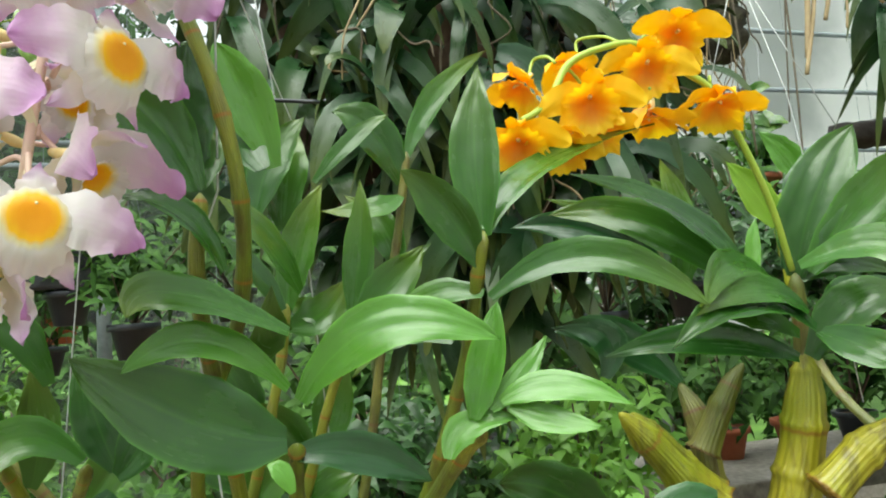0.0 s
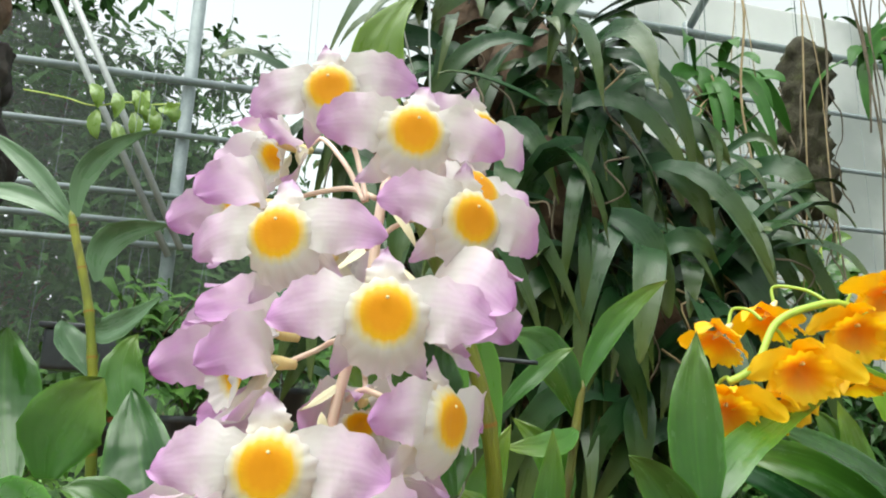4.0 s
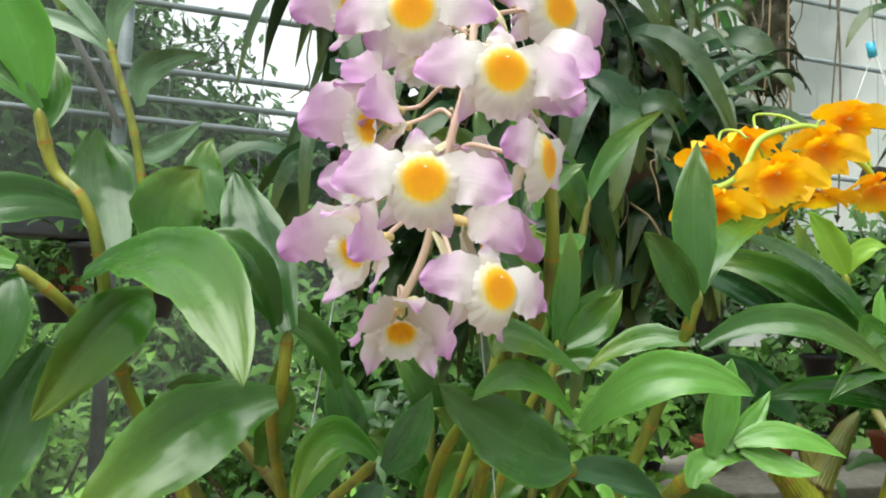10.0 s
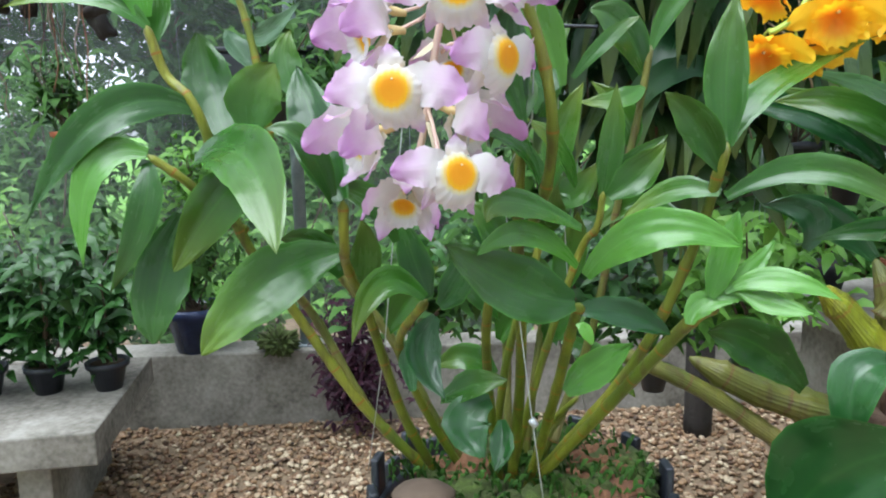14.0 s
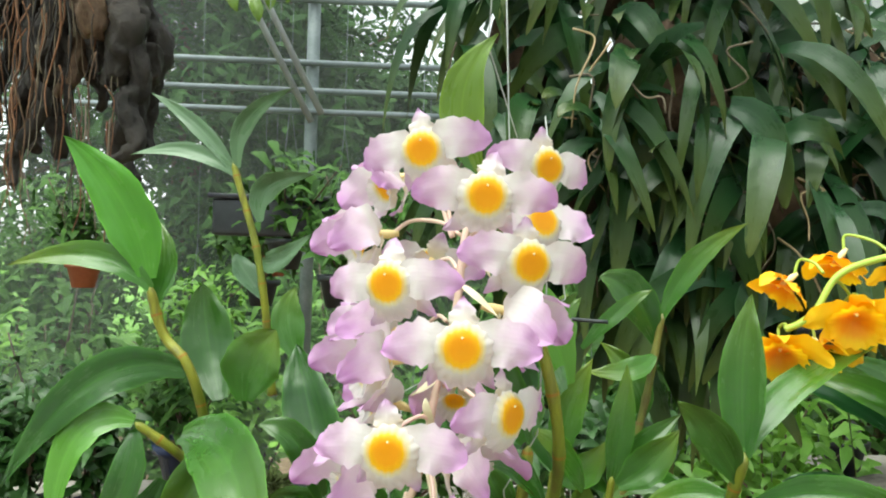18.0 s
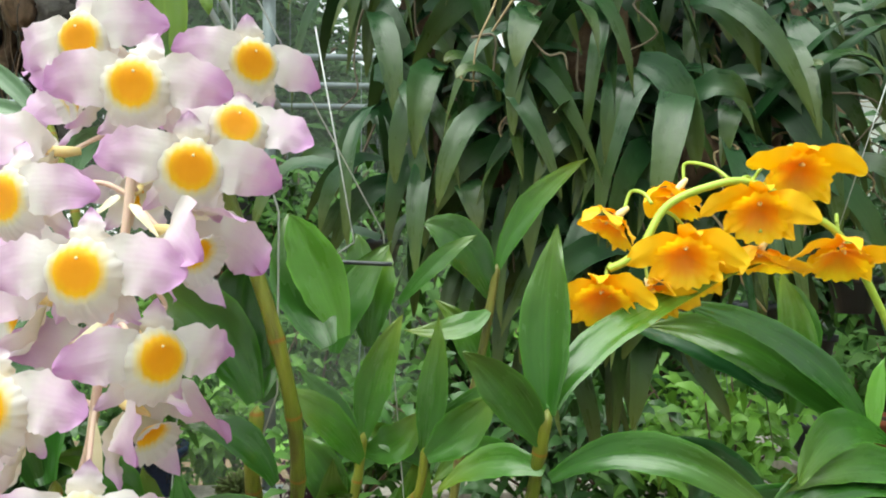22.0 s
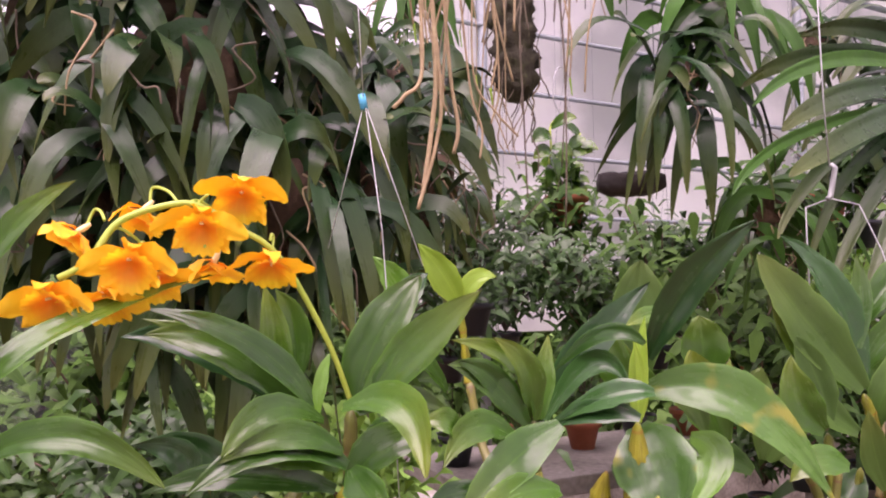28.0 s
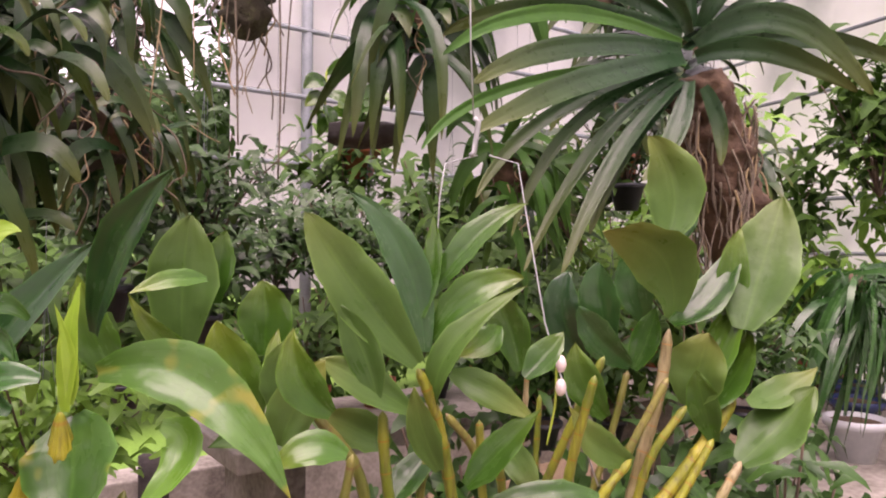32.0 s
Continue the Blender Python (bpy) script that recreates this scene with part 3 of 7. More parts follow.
    for i in range(R + 1):
        for j in range(S):
            a, r = 2 * math.pi * j / S, max(i / R, 0.02)
            rad = lip_r * r * (1 + frill * math.sin(17 * a + 2) * r ** 5 + 0.03 * math.sin(5 * a) * r ** 3)
            y = lip_y + 0.0001 * math.sin(26 * a) * r * r + dish[0] * math.exp(-dish[1] * r * r) + 0.0004 * math.sin(11 * a + 1) * r ** 6 + dish[2] * r ** 4
            down = max(0.0, -math.sin(a))
            if kind == "pink":
                # the skirt hangs below the eye of the lip, fluted and ragged
                x, z = rad * 0.98 * math.cos(a), rad * (0.84 + 0.4 * down) * math.sin(a)
                y += 0.0006 * down * math.sin(23 * a) * r ** 3 + 0.0022 * down * r ** 3
                us.append((0.5 + 0.5 * x / lip_r, 0.5 + 0.5 * z / lip_r))
            else:
                x, z = rad * 1.03 * math.cos(a), rad * (1.1 if math.sin(a) < 0 else 0.9) * math.sin(a)
                us.append((0.5 + 0.5 * r * math.cos(a), 0.5 + 0.5 * r * math.sin(a)))
            vs.append(Vector((x, y, z + lip_z)))
    for i in range(R):
        for j in range(S):
            fs.append((i * S + j, i * S + (j + 1) % S, (i + 1) * S + (j + 1) % S, (i + 1) * S + j))
    fs.append(tuple(range(S - 1, -1, -1)))
    made["lip"] = make_mesh("lip", vs, fs, us)
    # column with its short spur behind
    vs, fs, us = [], [], []
    pts = [Vector(p) for p in ((0, 0.012, -0.001), (0, 0.007, 0.0), (0, 0.001, 0.002), (0, -0.003, 0.003), (0, -0.0043, 0.003))]
    tube(vs, fs, us, pts, [0.0014, 0.0022, 0.0016, 0.0008, 0.0004], 10)
    made["column"] = make_mesh("flower", vs, fs, us)
    return made


PINK_FORM, GOLD_FORM, BELL_FORM = flower_meshes("pink"), flower_meshes("gold"), flower_meshes("bell")
COUNT = [0]


def flower(form, petal, sepal, lip, stem, plant, at, yaw, pitch, roll, size, root):
    COUNT[0] += 1
    k = COUNT[0]
    at, root = V(at), V(root)
    head = part("flower", form["column"], COLUMN, plant)
    wob = random.Random(COUNT[0])
    roll, pitch = roll + wob.uniform(-7, 7), pitch + wob.uniform(-4, 4)
    turn = Matrix.Rotation(radians(yaw), 4, "Z") @ Matrix.Rotation(radians(-pitch), 4, "X") @ Matrix.Rotation(radians(roll), 4, "Y")
    head.matrix_basis = Matrix.Translation(at - origin(plant)) @ turn @ Matrix.Diagonal((size, size, size, 1))
    for key, name, mat in ((f"petal_r{k % 5}", "petal", petal), (f"petal_l{(2 * k + 1) % 5}", "petal", petal), (f"sepal_top{k % 3}", "sepal", sepal), (f"sepal_r{k % 3}", "sepal", sepal), (f"sepal_l{(k + 1) % 3}", "sepal", sepal), ("lip", "lip", lip)):
        part(name, form[key], mat, head)
    back = at + (turn.to_3x3() @ Vector((0, 0.010 * size, 0)))
    away = at + (turn.to_3x3() @ Vector((0, 0.020 * size, 0.003)))
    rod("flower_stalk", [back, away, root.lerp(away, 0.4) + Vector((0, 0, 0.003)), root], 0.00095, stem, plant, 8)


def pink(plant, at, yaw, pitch, roll, size, root):
    flower(PINK_FORM, PETAL_PINK, SEPAL_PINK, LIP_PINK, PINK_STEM, plant, at, yaw, pitch, roll, size, root)


def bell(plant, at, yaw, pitch, roll, size, root):
    """A half-open pink flower."""
    turn = Matrix.Rotation(radians(yaw), 4, "Z") @ Matrix.Rotation(radians(-pitch), 4, "X")
    at = V(at) + turn.to_3x3() @ Vector((0, 0.011, 0))
    flower(BELL_FORM, PETAL_PINK, SEPAL_PINK, LIP_PINK, PINK_STEM, plant, at, yaw, pitch, roll, size, root)


def gold(plant, at, yaw, pitch, roll, size, root):
    flower(GOLD_FORM, PETAL_GOLD, PETAL_GOLD, LIP_GOLD, GREEN_STEM, plant, at, yaw, pitch - 16, roll, size, root)
LEAF_PALE = leaf_mat("pale_leaf", (0.05, 0.11, 0.05), (0.14, 0.24, 0.12), 0.32, 0.2)


# ---- ground, wall and greenhouse frame ----
WALL_A, WALL_B = Vector((-6.0, 2.05, 0)), Vector((6.5, 5.71, 0))
ALONG = (WALL_B - WALL_A).normalized()
OUT = Vector((-ALONG.y, ALONG.x, 0))


def plane_mesh(name, x0, x1, y0, y1, z, nx=1, ny=1, rough=0.0):
    bm = bmesh.new()
    grid = [[bm.verts.new((x0 + (x1 - x0) * i / nx, y0 + (y1 - y0) * j / ny, z)) for i in range(nx + 1)] for j in range(ny + 1)]
    for j in range(ny):
        for i in range(nx):
            bm.faces.new((grid[j][i], grid[j][i + 1], grid[j + 1][i + 1], grid[j + 1][i]))
    if rough:
        for v in bm.verts:
            v.co.z += rough * noise.noise(v.co * 1.3)
    return bm


SOIL = rough_mat("lawn_ground", [(0.25, (0.05, 0.12, 0.015)), (0.55, (0.14, 0.3, 0.04)), (0.8, (0.22, 0.4, 0.06))], 1.5, 0.95, 0.8, 0.02, fine=20)
GRIT = rough_mat("gravel_bed", [(0.25, (0.09, 0.06, 0.035)), (0.75, (0.25, 0.18, 0.11))], 20, 0.9, 0.8, 0.01)
ground = part("ground", plane_mesh("ground", -250, 250, -250, 250, -0.03), SOIL, None, smooth=False)
tagged(ground, "green lawn ground reaching to the horizon", "ground", kind="structure")
floor = part("floor", plane_mesh("floor", -5.0, 6.0, -4.0, 5.5, 0.0), GRIT, None, smooth=False)
tagged(floor, "gravel bed of small brown pebbles", "floor", kind="structure")


def pebbles():
    """Loose rounded pebbles: the nearest as single stones, the rest in one mesh."""
    rnd = random.Random(4)
    forms = []
    for k in range(8):
        bm = bmesh.new()
        bmesh.ops.create_icosphere(bm, subdivisions=2 if k < 4 else 1, radius=1.0)
        sx, sy, sz = rnd.uniform(0.8, 1.3), rnd.uniform(0.7, 1.1), rnd.uniform(0.4, 0.7)
        for v in bm.verts:
            v.co = Vector((v.co.x * sx, v.co.y * sy, v.co.z * sz)) * (1 + 0.22 * noise.noise(v.co * 1.4 + Vector((k * 3.1, 0, 0))))
        me = bpy.data.meshes.new("pebble")
        bm.to_mesh(me)
        bm.free()
        me.materials.append(PEBBLE)
        me.shade_smooth()
        forms.append(me)
    small = [(np.array([v.co for v in f.vertices]), np.array([p.vertices[:] for p in f.polygons])) for f in forms[4:]]
    allv, allf, n = [], [], 0
    for k in range(17000):
        x, y = rnd.uniform(-2.7, 1.7), rnd.uniform(1.8, 4.1)
        if (Vector((x, y, 0)) - WALL_A).dot(OUT) > -0.02:
            continue
        v, f = small[k % 4]
        r = rnd.uniform(0.008, 0.018)
        a = rnd.uniform(0, 6.28)
        m = np.array([[math.cos(a), -math.sin(a), 0], [math.sin(a), math.cos(a), 0], [0, 0, 1]])
        tilt = np.array(Matrix.Rotation(rnd.uniform(-0.5, 0.5), 3, "X"))
        allv.append(v @ (m @ tilt).T * r + (x, y, rnd.uniform(0.0, 0.02)))
        allf.append(f + n)
        n += len(v)
    me = bpy.data.meshes.new("gravel")
    me.from_pydata(np.concatenate(allv).tolist(), [], np.concatenate(allf).tolist())
    ob = part("gravel", me, PEBBLE, floor)
    tagged(ob, "small brown and tan pebbles", kind="stuff")
    for k in range(280):
        s = new("pebble", forms[k % 4])
        s.parent = floor
        x, y, r = rnd.uniform(-1.6, 0.7), rnd.uniform(2.2, 3.2), rnd.uniform(0.011, 0.02)
        s.matrix_basis = Matrix.Translation((x, y, 0.018)) @ Matrix.Rotation(rnd.uniform(0, 6.28), 4, "Z") @ Matrix.Rotation(rnd.uniform(-0.4, 0.4), 4, "X") @ Matrix.Scale(r, 4)


pebbles()


def on_wall(x, side=0.0, z=0.0):
    """A point of the low wall at that x, side metres behind its front face."""
    k = (x - WALL_A.x) / ALONG.x
    return WALL_A + ALONG * k + OUT * side + Vector((0, 0, z))


bm = bmesh.new()
c = (WALL_A + WALL_B) / 2 + OUT * 0.12 + Vector((0, 0, 0.2))
box(bm, ((WALL_B - WALL_A).length, 0.24, 0.42), c, math.atan2(ALONG.y, ALONG.x), 0.012)
tagged(part("wall_north", bm, CONCRETE, None, smooth=False), "low weathered concrete wall with stains", "wall", kind="structure")

frame_ob = thing("greenhouse_frame", on_wall(-1.6, 0.12, 0.41), "galvanised steel greenhouse frame of posts, rails and braces", "frame", kind="structure")
for x in (-4.6, -1.6, 1.3, 4.2):
    p = on_wall(x, 0.12)
    rod("post", [p + Vector((0, 0, 0.405)), p + Vector((0, 0, 4.2))], 0.034, STEEL, frame_ob, 12)
    bm = bmesh.new()
    box(bm, (0.13, 0.13, 0.008), p + Vector((0, 0, 0.414)) - origin(frame_ob), 0.28, 0.001)
    part("foot_plate", bm, STEEL, frame_ob)
for z in (2.4, 2.51, 2.657, 2.99, 3.294, 4.1):
    a, b = on_wall(-5.6, 0.07, z), on_wall(-0.2 if z < 3.3 else 5.8, 0.07, z)
    rod("rail", [a, b], 0.017 if z < 3 else 0.022, STEEL, frame_ob, 8)
for dx, low in ((0.0, 2.36), (0.1, 2.4)):
    rod("brace", [on_wall(-2.4 + dx, -0.03, 3.9), on_wall(-1.58 + 0.5 * dx, -0.03, low - 0.03)], 0.017, STEEL_PALE, frame_ob, 8)
for x, lean in ((-4.4, 0.0), (-1.6, 0.0), (1.3, 0.0), (4.2, 0.0)):
    p = on_wall(x, 0.12, 4.15)
    rod("rafter", [p, p - OUT * 3.5 + Vector((0, 0, 1.6)), p - OUT * 7 + Vector((0, 0, 0.2))], 0.026, STEEL, frame_ob, 8, 6)
for k in range(1, 5):
    s = k * 0.9
    z = 4.15 + 1.6 * (1 - ((s - 3.5) / 3.5) ** 2)
    rod("purlin", [on_wall(-5.6, 0.1 - s, z), on_wall(5.8, 0.1 - s, z)], 0.02, STEEL, frame_ob, 8)
bm = bmesh.new()
box(bm, (5.3, 0.003, 3.2), on_wall(-3.0, 0.2, 2.03), math.atan2(ALONG.y, ALONG.x))
tagged(part("wall_film", bm, CLEAR_FILM, None, smooth=False), "clear hazy plastic film stretched on the steel frame", "plastic wall", kind="structure")
# milky sheet on the frame to the east, behind the shrubs
bm = bmesh.new()
box(bm, (5.6, 0.006, 3.1), on_wall(3.55, 0.16, 2.9), math.atan2(ALONG.y, ALONG.x))
tagged(part("wall_sheet", bm, FILM, None, smooth=False), "milky translucent plastic sheet on steel rails", "plastic wall", kind="structure")
for k in range(7):
    rod("rail", [on_wall(0.75, 0.1, 1.7 + 0.4 * k), on_wall(6.3, 0.1, 1.7 + 0.4 * k)], 0.016, STEEL, frame_ob, 8)

# two unseen walls closing the place behind the path, milky for added fill light
for name, size, at in (("fill_wall_south", (13, 0.006, 3.6), (0, -3.2, 1.8)), ("fill_wall_west", (0.006, 5.0, 3.6), (-6.4, -0.8, 1.8))):
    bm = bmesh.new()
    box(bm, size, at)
    tagged(part(name, bm, FILM, None, smooth=False), "unseen milky plastic sheet added to let fill light in", "plastic wall", kind="structure")
bm = bmesh.new()
box(bm, (0.006, 9.5, 3.6), (5.3, 1.2, 2.2))
tagged(part("wall_east", bm, FILM, None, smooth=False), "milky translucent plastic sheet on the east side", "plastic wall", kind="structure")
bm = bmesh.new()
box(bm, (0.22, 9.5, 0.4), (5.3, 1.2, 0.2), 0, 0.01)
tagged(part("wall_plinth", bm, CONCRETE, None, smooth=False), "low concrete plinth under the plastic wall", "wall", kind="structure")
for k in range(8):
    rod("rail", [(5.25, -3.2, 0.75 + 0.42 * k), (5.25, 5.9, 0.75 + 0.42 * k)], 0.016, STEEL, frame_ob, 8)


plant = thing("pink_orchid", (-0.1, 0.385, 1.315), "pink and white orchid with jointed green canes in a hanging basket", "orchid")
a1 = cane(plant, [(-0.160, 0.385, 1.299), (-0.214, 0.365, 1.366), (-0.259, 0.345, 1.446), (-0.281, 0.315, 1.508), (-0.292, 0.292, 1.586), (-0.312, 0.290, 1.612), (-0.320, 0.285, 1.642)], 0.0062, 0.0045, CANE)
leaf(a1, (-0.321, 0.285, 1.646), (-0.337, 0.280, 1.692), (-0.372, 0.270, 1.732), 0.032, (0.560, -0.806, 0.193), 'lance', LEAF_MID)
leaf(a1, (-0.319, 0.285, 1.640), (-0.350, 0.272, 1.659), (-0.400, 0.260, 1.652), 0.018, (0.319, -0.757, 0.570))
leaf(a1, (-0.320, 0.290, 1.630), (-0.320, 0.300, 1.655), (-0.332, 0.310, 1.683), 0.018, (0.230, -0.892, 0.388))
leaf(a1, (-0.295, 0.290, 1.590), (-0.339, 0.262, 1.585), (-0.382, 0.240, 1.523), 0.027, (0.419, -0.900, 0.124))
leaf(a1, (-0.257, 0.285, 1.548), (-0.271, 0.270, 1.532), (-0.298, 0.260, 1.491), 0.031, (0.391, -0.912, 0.124), 'oval')
leaf(a1, (-0.284, 0.270, 1.557), (-0.220, 0.212, 1.562), (-0.180, 0.160, 1.522), 0.034, (-0.242, -0.777, 0.581), 'oval')
a2 = cane(plant, [(-0.280, 0.318, 1.508), (-0.297, 0.285, 1.542), (-0.316, 0.270, 1.562)], 0.0055, 0.0038, CANE)
leaf(a2, (-0.316, 0.270, 1.563), (-0.344, 0.255, 1.553), (-0.345, 0.240, 1.496), 0.023, (0.272, -0.918, 0.289), 'lance', LEAF_NEW)
leaf(a2, (-0.318, 0.272, 1.557), (-0.316, 0.260, 1.525), (-0.337, 0.250, 1.478), 0.020, (0.237, -0.949, 0.207))
leaf(a2, (-0.308, 0.290, 1.523), (-0.317, 0.275, 1.482), (-0.318, 0.262, 1.443), 0.035, (0.438, -0.864, 0.250), 'oval')
a3 = cane(plant, [(-0.156, 0.385, 1.293), (-0.183, 0.360, 1.365), (-0.197, 0.335, 1.442), (-0.196, 0.290, 1.490), (-0.187, 0.262, 1.508), (-0.184, 0.255, 1.536)], 0.006, 0.0042, CANE)
leaf(a3, (-0.187, 0.252, 1.506), (-0.223, 0.235, 1.490), (-0.255, 0.215, 1.454), 0.037, (0.239, -0.911, 0.336), 'oval')
leaf(a3, (-0.183, 0.250, 1.536), (-0.201, 0.265, 1.572), (-0.219, 0.280, 1.612), 0.031, (0.122, -0.901, 0.416), 'oval')
leaf(a3, (-0.261, 0.300, 1.573), (-0.257, 0.302, 1.596), (-0.244, 0.305, 1.617), 0.036, (0.273, -0.962, 0.003), 'oval')
leaf(a3, (-0.284, 0.310, 1.570), (-0.303, 0.325, 1.607), (-0.311, 0.330, 1.642), 0.033, (0.425, -0.819, 0.386), 'oval')
leaf(a3, (-0.240, 0.330, 1.596), (-0.251, 0.335, 1.621), (-0.248, 0.340, 1.642), 0.022, (0.337, -0.905, 0.259))
leaf(a3, (-0.188, 0.250, 1.535), (-0.200, 0.240, 1.568), (-0.219, 0.235, 1.576), 0.018, (0.665, -0.701, 0.257))
leaf(a3, (-0.164, 0.290, 1.507), (-0.178, 0.280, 1.535), (-0.200, 0.270, 1.540), 0.017, (0.635, -0.735, 0.238))
a3b = cane(plant, [(-0.132, 0.390, 1.289), (-0.166, 0.360, 1.370), (-0.176, 0.330, 1.428), (-0.143, 0.280, 1.474)], 0.005, 0.004, CANE)
leaf(a3b, (-0.143, 0.275, 1.476), (-0.166, 0.262, 1.486), (-0.177, 0.240, 1.456), 0.019, (0.365, -0.702, 0.611))
leaf(a3b, (-0.154, 0.330, 1.463), (-0.164, 0.330, 1.489), (-0.175, 0.335, 1.519), 0.022, (0.278, -0.942, 0.189))
leaf(a3b, (-0.140, 0.300, 1.465), (-0.126, 0.300, 1.483), (-0.117, 0.300, 1.506), 0.022, (-0.189, -0.976, 0.105))
leaf(a3b, (-0.142, 0.300, 1.458), (-0.149, 0.290, 1.435), (-0.131, 0.275, 1.413), 0.023, (0.293, -0.805, 0.516), 'lance', LEAF_DARK)
leaf(a3b, (-0.108, 0.300, 1.405), (-0.121, 0.290, 1.394), (-0.109, 0.280, 1.376), 0.031, (0.020, -0.829, 0.558), 'oval', LEAF_DARK)
leaf(a3b, (-0.142, 0.310, 1.399), (-0.119, 0.300, 1.414), (-0.096, 0.295, 1.421), 0.020, (-0.499, -0.630, 0.595))
leaf(a3b, (-0.164, 0.320, 1.400), (-0.168, 0.330, 1.420), (-0.166, 0.330, 1.436), 0.015, (0.096, -0.958, 0.271), 'lance', LEAF_DARK)
leaf(a3b, (-0.104, 0.320, 1.384), (-0.103, 0.310, 1.369), (-0.106, 0.300, 1.357), 0.016, (-0.019, -0.798, 0.603), 'lance', LEAF_DARK)

a4 = cane(plant, [(-0.115, 0.385, 1.298), (-0.114, 0.325, 1.454), (-0.072, 0.262, 1.538), (-0.071, 0.236, 1.609), (-0.109, 0.235, 1.706)], 0.0052, 0.0042, CANE)
leaf(a4, (-0.108, 0.235, 1.706), (-0.116, 0.235, 1.742), (-0.100, 0.235, 1.772), 0.022, (0.148, -0.989, -0.020), 'lance', LEAF_LIME)
leaf(a4, (-0.108, 0.235, 1.705), (-0.114, 0.235, 1.717), (-0.113, 0.235, 1.726), 0.012, (0.494, -0.862, 0.112), 'lance', LEAF_OLIVE)
a5 = cane(plant, [(-0.107, 0.385, 1.293), (-0.093, 0.335, 1.415), (-0.085, 0.252, 1.530), (-0.081, 0.243, 1.576)], 0.0062, 0.0045, CANE)
leaf(a5, (-0.083, 0.245, 1.577), (-0.101, 0.240, 1.609), (-0.123, 0.232, 1.623), 0.027, (0.584, -0.755, 0.298), 'oval')
leaf(a5, (-0.069, 0.290, 1.594), (-0.087, 0.300, 1.622), (-0.098, 0.310, 1.656), 0.030, (0.373, -0.815, 0.443), 'oval')
leaf(a5, (-0.073, 0.242, 1.546), (-0.084, 0.232, 1.566), (-0.103, 0.222, 1.572), 0.015, (0.734, -0.482, 0.478))
leaf(a5, (-0.082, 0.247, 1.578), (-0.081, 0.255, 1.593), (-0.082, 0.260, 1.606), 0.012, (0.169, -0.897, 0.408))
leaf(a5, (-0.082, 0.250, 1.589), (-0.091, 0.250, 1.612), (-0.087, 0.252, 1.639), 0.028, (0.414, -0.907, 0.077), 'oval')
leaf(a5, (-0.057, 0.300, 1.540), (-0.067, 0.280, 1.563), (-0.084, 0.265, 1.580), 0.018, (0.864, -0.480, 0.150))
leaf(a5, (-0.052, 0.250, 1.522), (-0.086, 0.225, 1.538), (-0.095, 0.210, 1.530), 0.017, (0.624, -0.561, 0.544), 'oval')
a6 = cane(plant, [(-0.098, 0.390, 1.296), (-0.021, 0.360, 1.411), (0.012, 0.340, 1.491), (0.025, 0.318, 1.549), (0.028, 0.317, 1.564)], 0.0062, 0.0048, CANE)
leaf(a6, (0.028, 0.317, 1.561), (0.027, 0.323, 1.605), (0.032, 0.330, 1.650), 0.025, (-0.145, -0.978, 0.149))
leaf(a6, (0.025, 0.317, 1.548), (0.009, 0.307, 1.575), (-0.009, 0.298, 1.592), 0.022, (0.302, -0.938, -0.169))
leaf(a6, (0.030, 0.317, 1.564), (0.060, 0.345, 1.598), (0.140, 0.400, 1.632), 0.019, (0.150, -0.739, 0.657))
leaf(a6, (0.029, 0.317, 1.532), (0.078, 0.310, 1.548), (0.126, 0.302, 1.521), 0.018, (-0.088, -0.895, 0.438), 'oval')
leaf(a6, (0.026, 0.320, 1.534), (-0.002, 0.330, 1.533), (-0.029, 0.335, 1.515), 0.018, (-0.400, -0.707, 0.583))
leaf(a5, (-0.084, 0.262, 1.575), (-0.102, 0.255, 1.601), (-0.127, 0.250, 1.619), 0.027, (0.511, -0.814, 0.275), 'oval', LEAF_OLIVE)
leaf(a5, (-0.066, 0.300, 1.597), (-0.077, 0.295, 1.629), (-0.088, 0.290, 1.654), 0.024, (0.410, -0.879, 0.243), 'oval', LEAF_NEW)
a7 = cane(plant, [(-0.094, 0.400, 1.295), (-0.050, 0.405, 1.415), (-0.029, 0.410, 1.528), (-0.019, 0.415, 1.575), (-0.010, 0.420, 1.630)], 0.005, 0.0038, CANE_OLD)
leaf(a7, (-0.010, 0.420, 1.627), (0.011, 0.424, 1.667), (0.045, 0.425, 1.694), 0.016, (-0.115, -0.979, 0.168))
leaf(a7, (-0.014, 0.420, 1.610), (-0.031, 0.412, 1.642), (-0.053, 0.405, 1.654), 0.028, (0.297, -0.953, -0.058), 'oval')
leaf(a7, (-0.015, 0.415, 1.601), (-0.032, 0.400, 1.592), (-0.061, 0.390, 1.591), 0.016, (0.266, -0.734, 0.625))
leaf(a7, (-0.022, 0.420, 1.558), (-0.028, 0.425, 1.583), (-0.052, 0.430, 1.607), 0.021, (0.029, -0.975, 0.220), 'lance', LEAF)
leaf(a7, (-0.063, 0.385, 1.607), (-0.039, 0.390, 1.633), (-0.018, 0.395, 1.647), 0.011, (0.033, -0.977, 0.209))
a8 = cane(plant, [(-0.123, 0.385, 1.293), (-0.108, 0.370, 1.404), (-0.087, 0.360, 1.480), (-0.080, 0.360, 1.510), (-0.076, 0.360, 1.538)], 0.0052, 0.0038, CANE)
leaf(a8, (-0.076, 0.360, 1.534), (-0.069, 0.363, 1.570), (-0.055, 0.366, 1.603), 0.020, (0.113, -0.992, 0.051))
leaf(a8, (-0.077, 0.365, 1.526), (-0.058, 0.368, 1.532), (-0.046, 0.370, 1.550), 0.022, (-0.031, -0.971, 0.237), 'lance', LEAF)
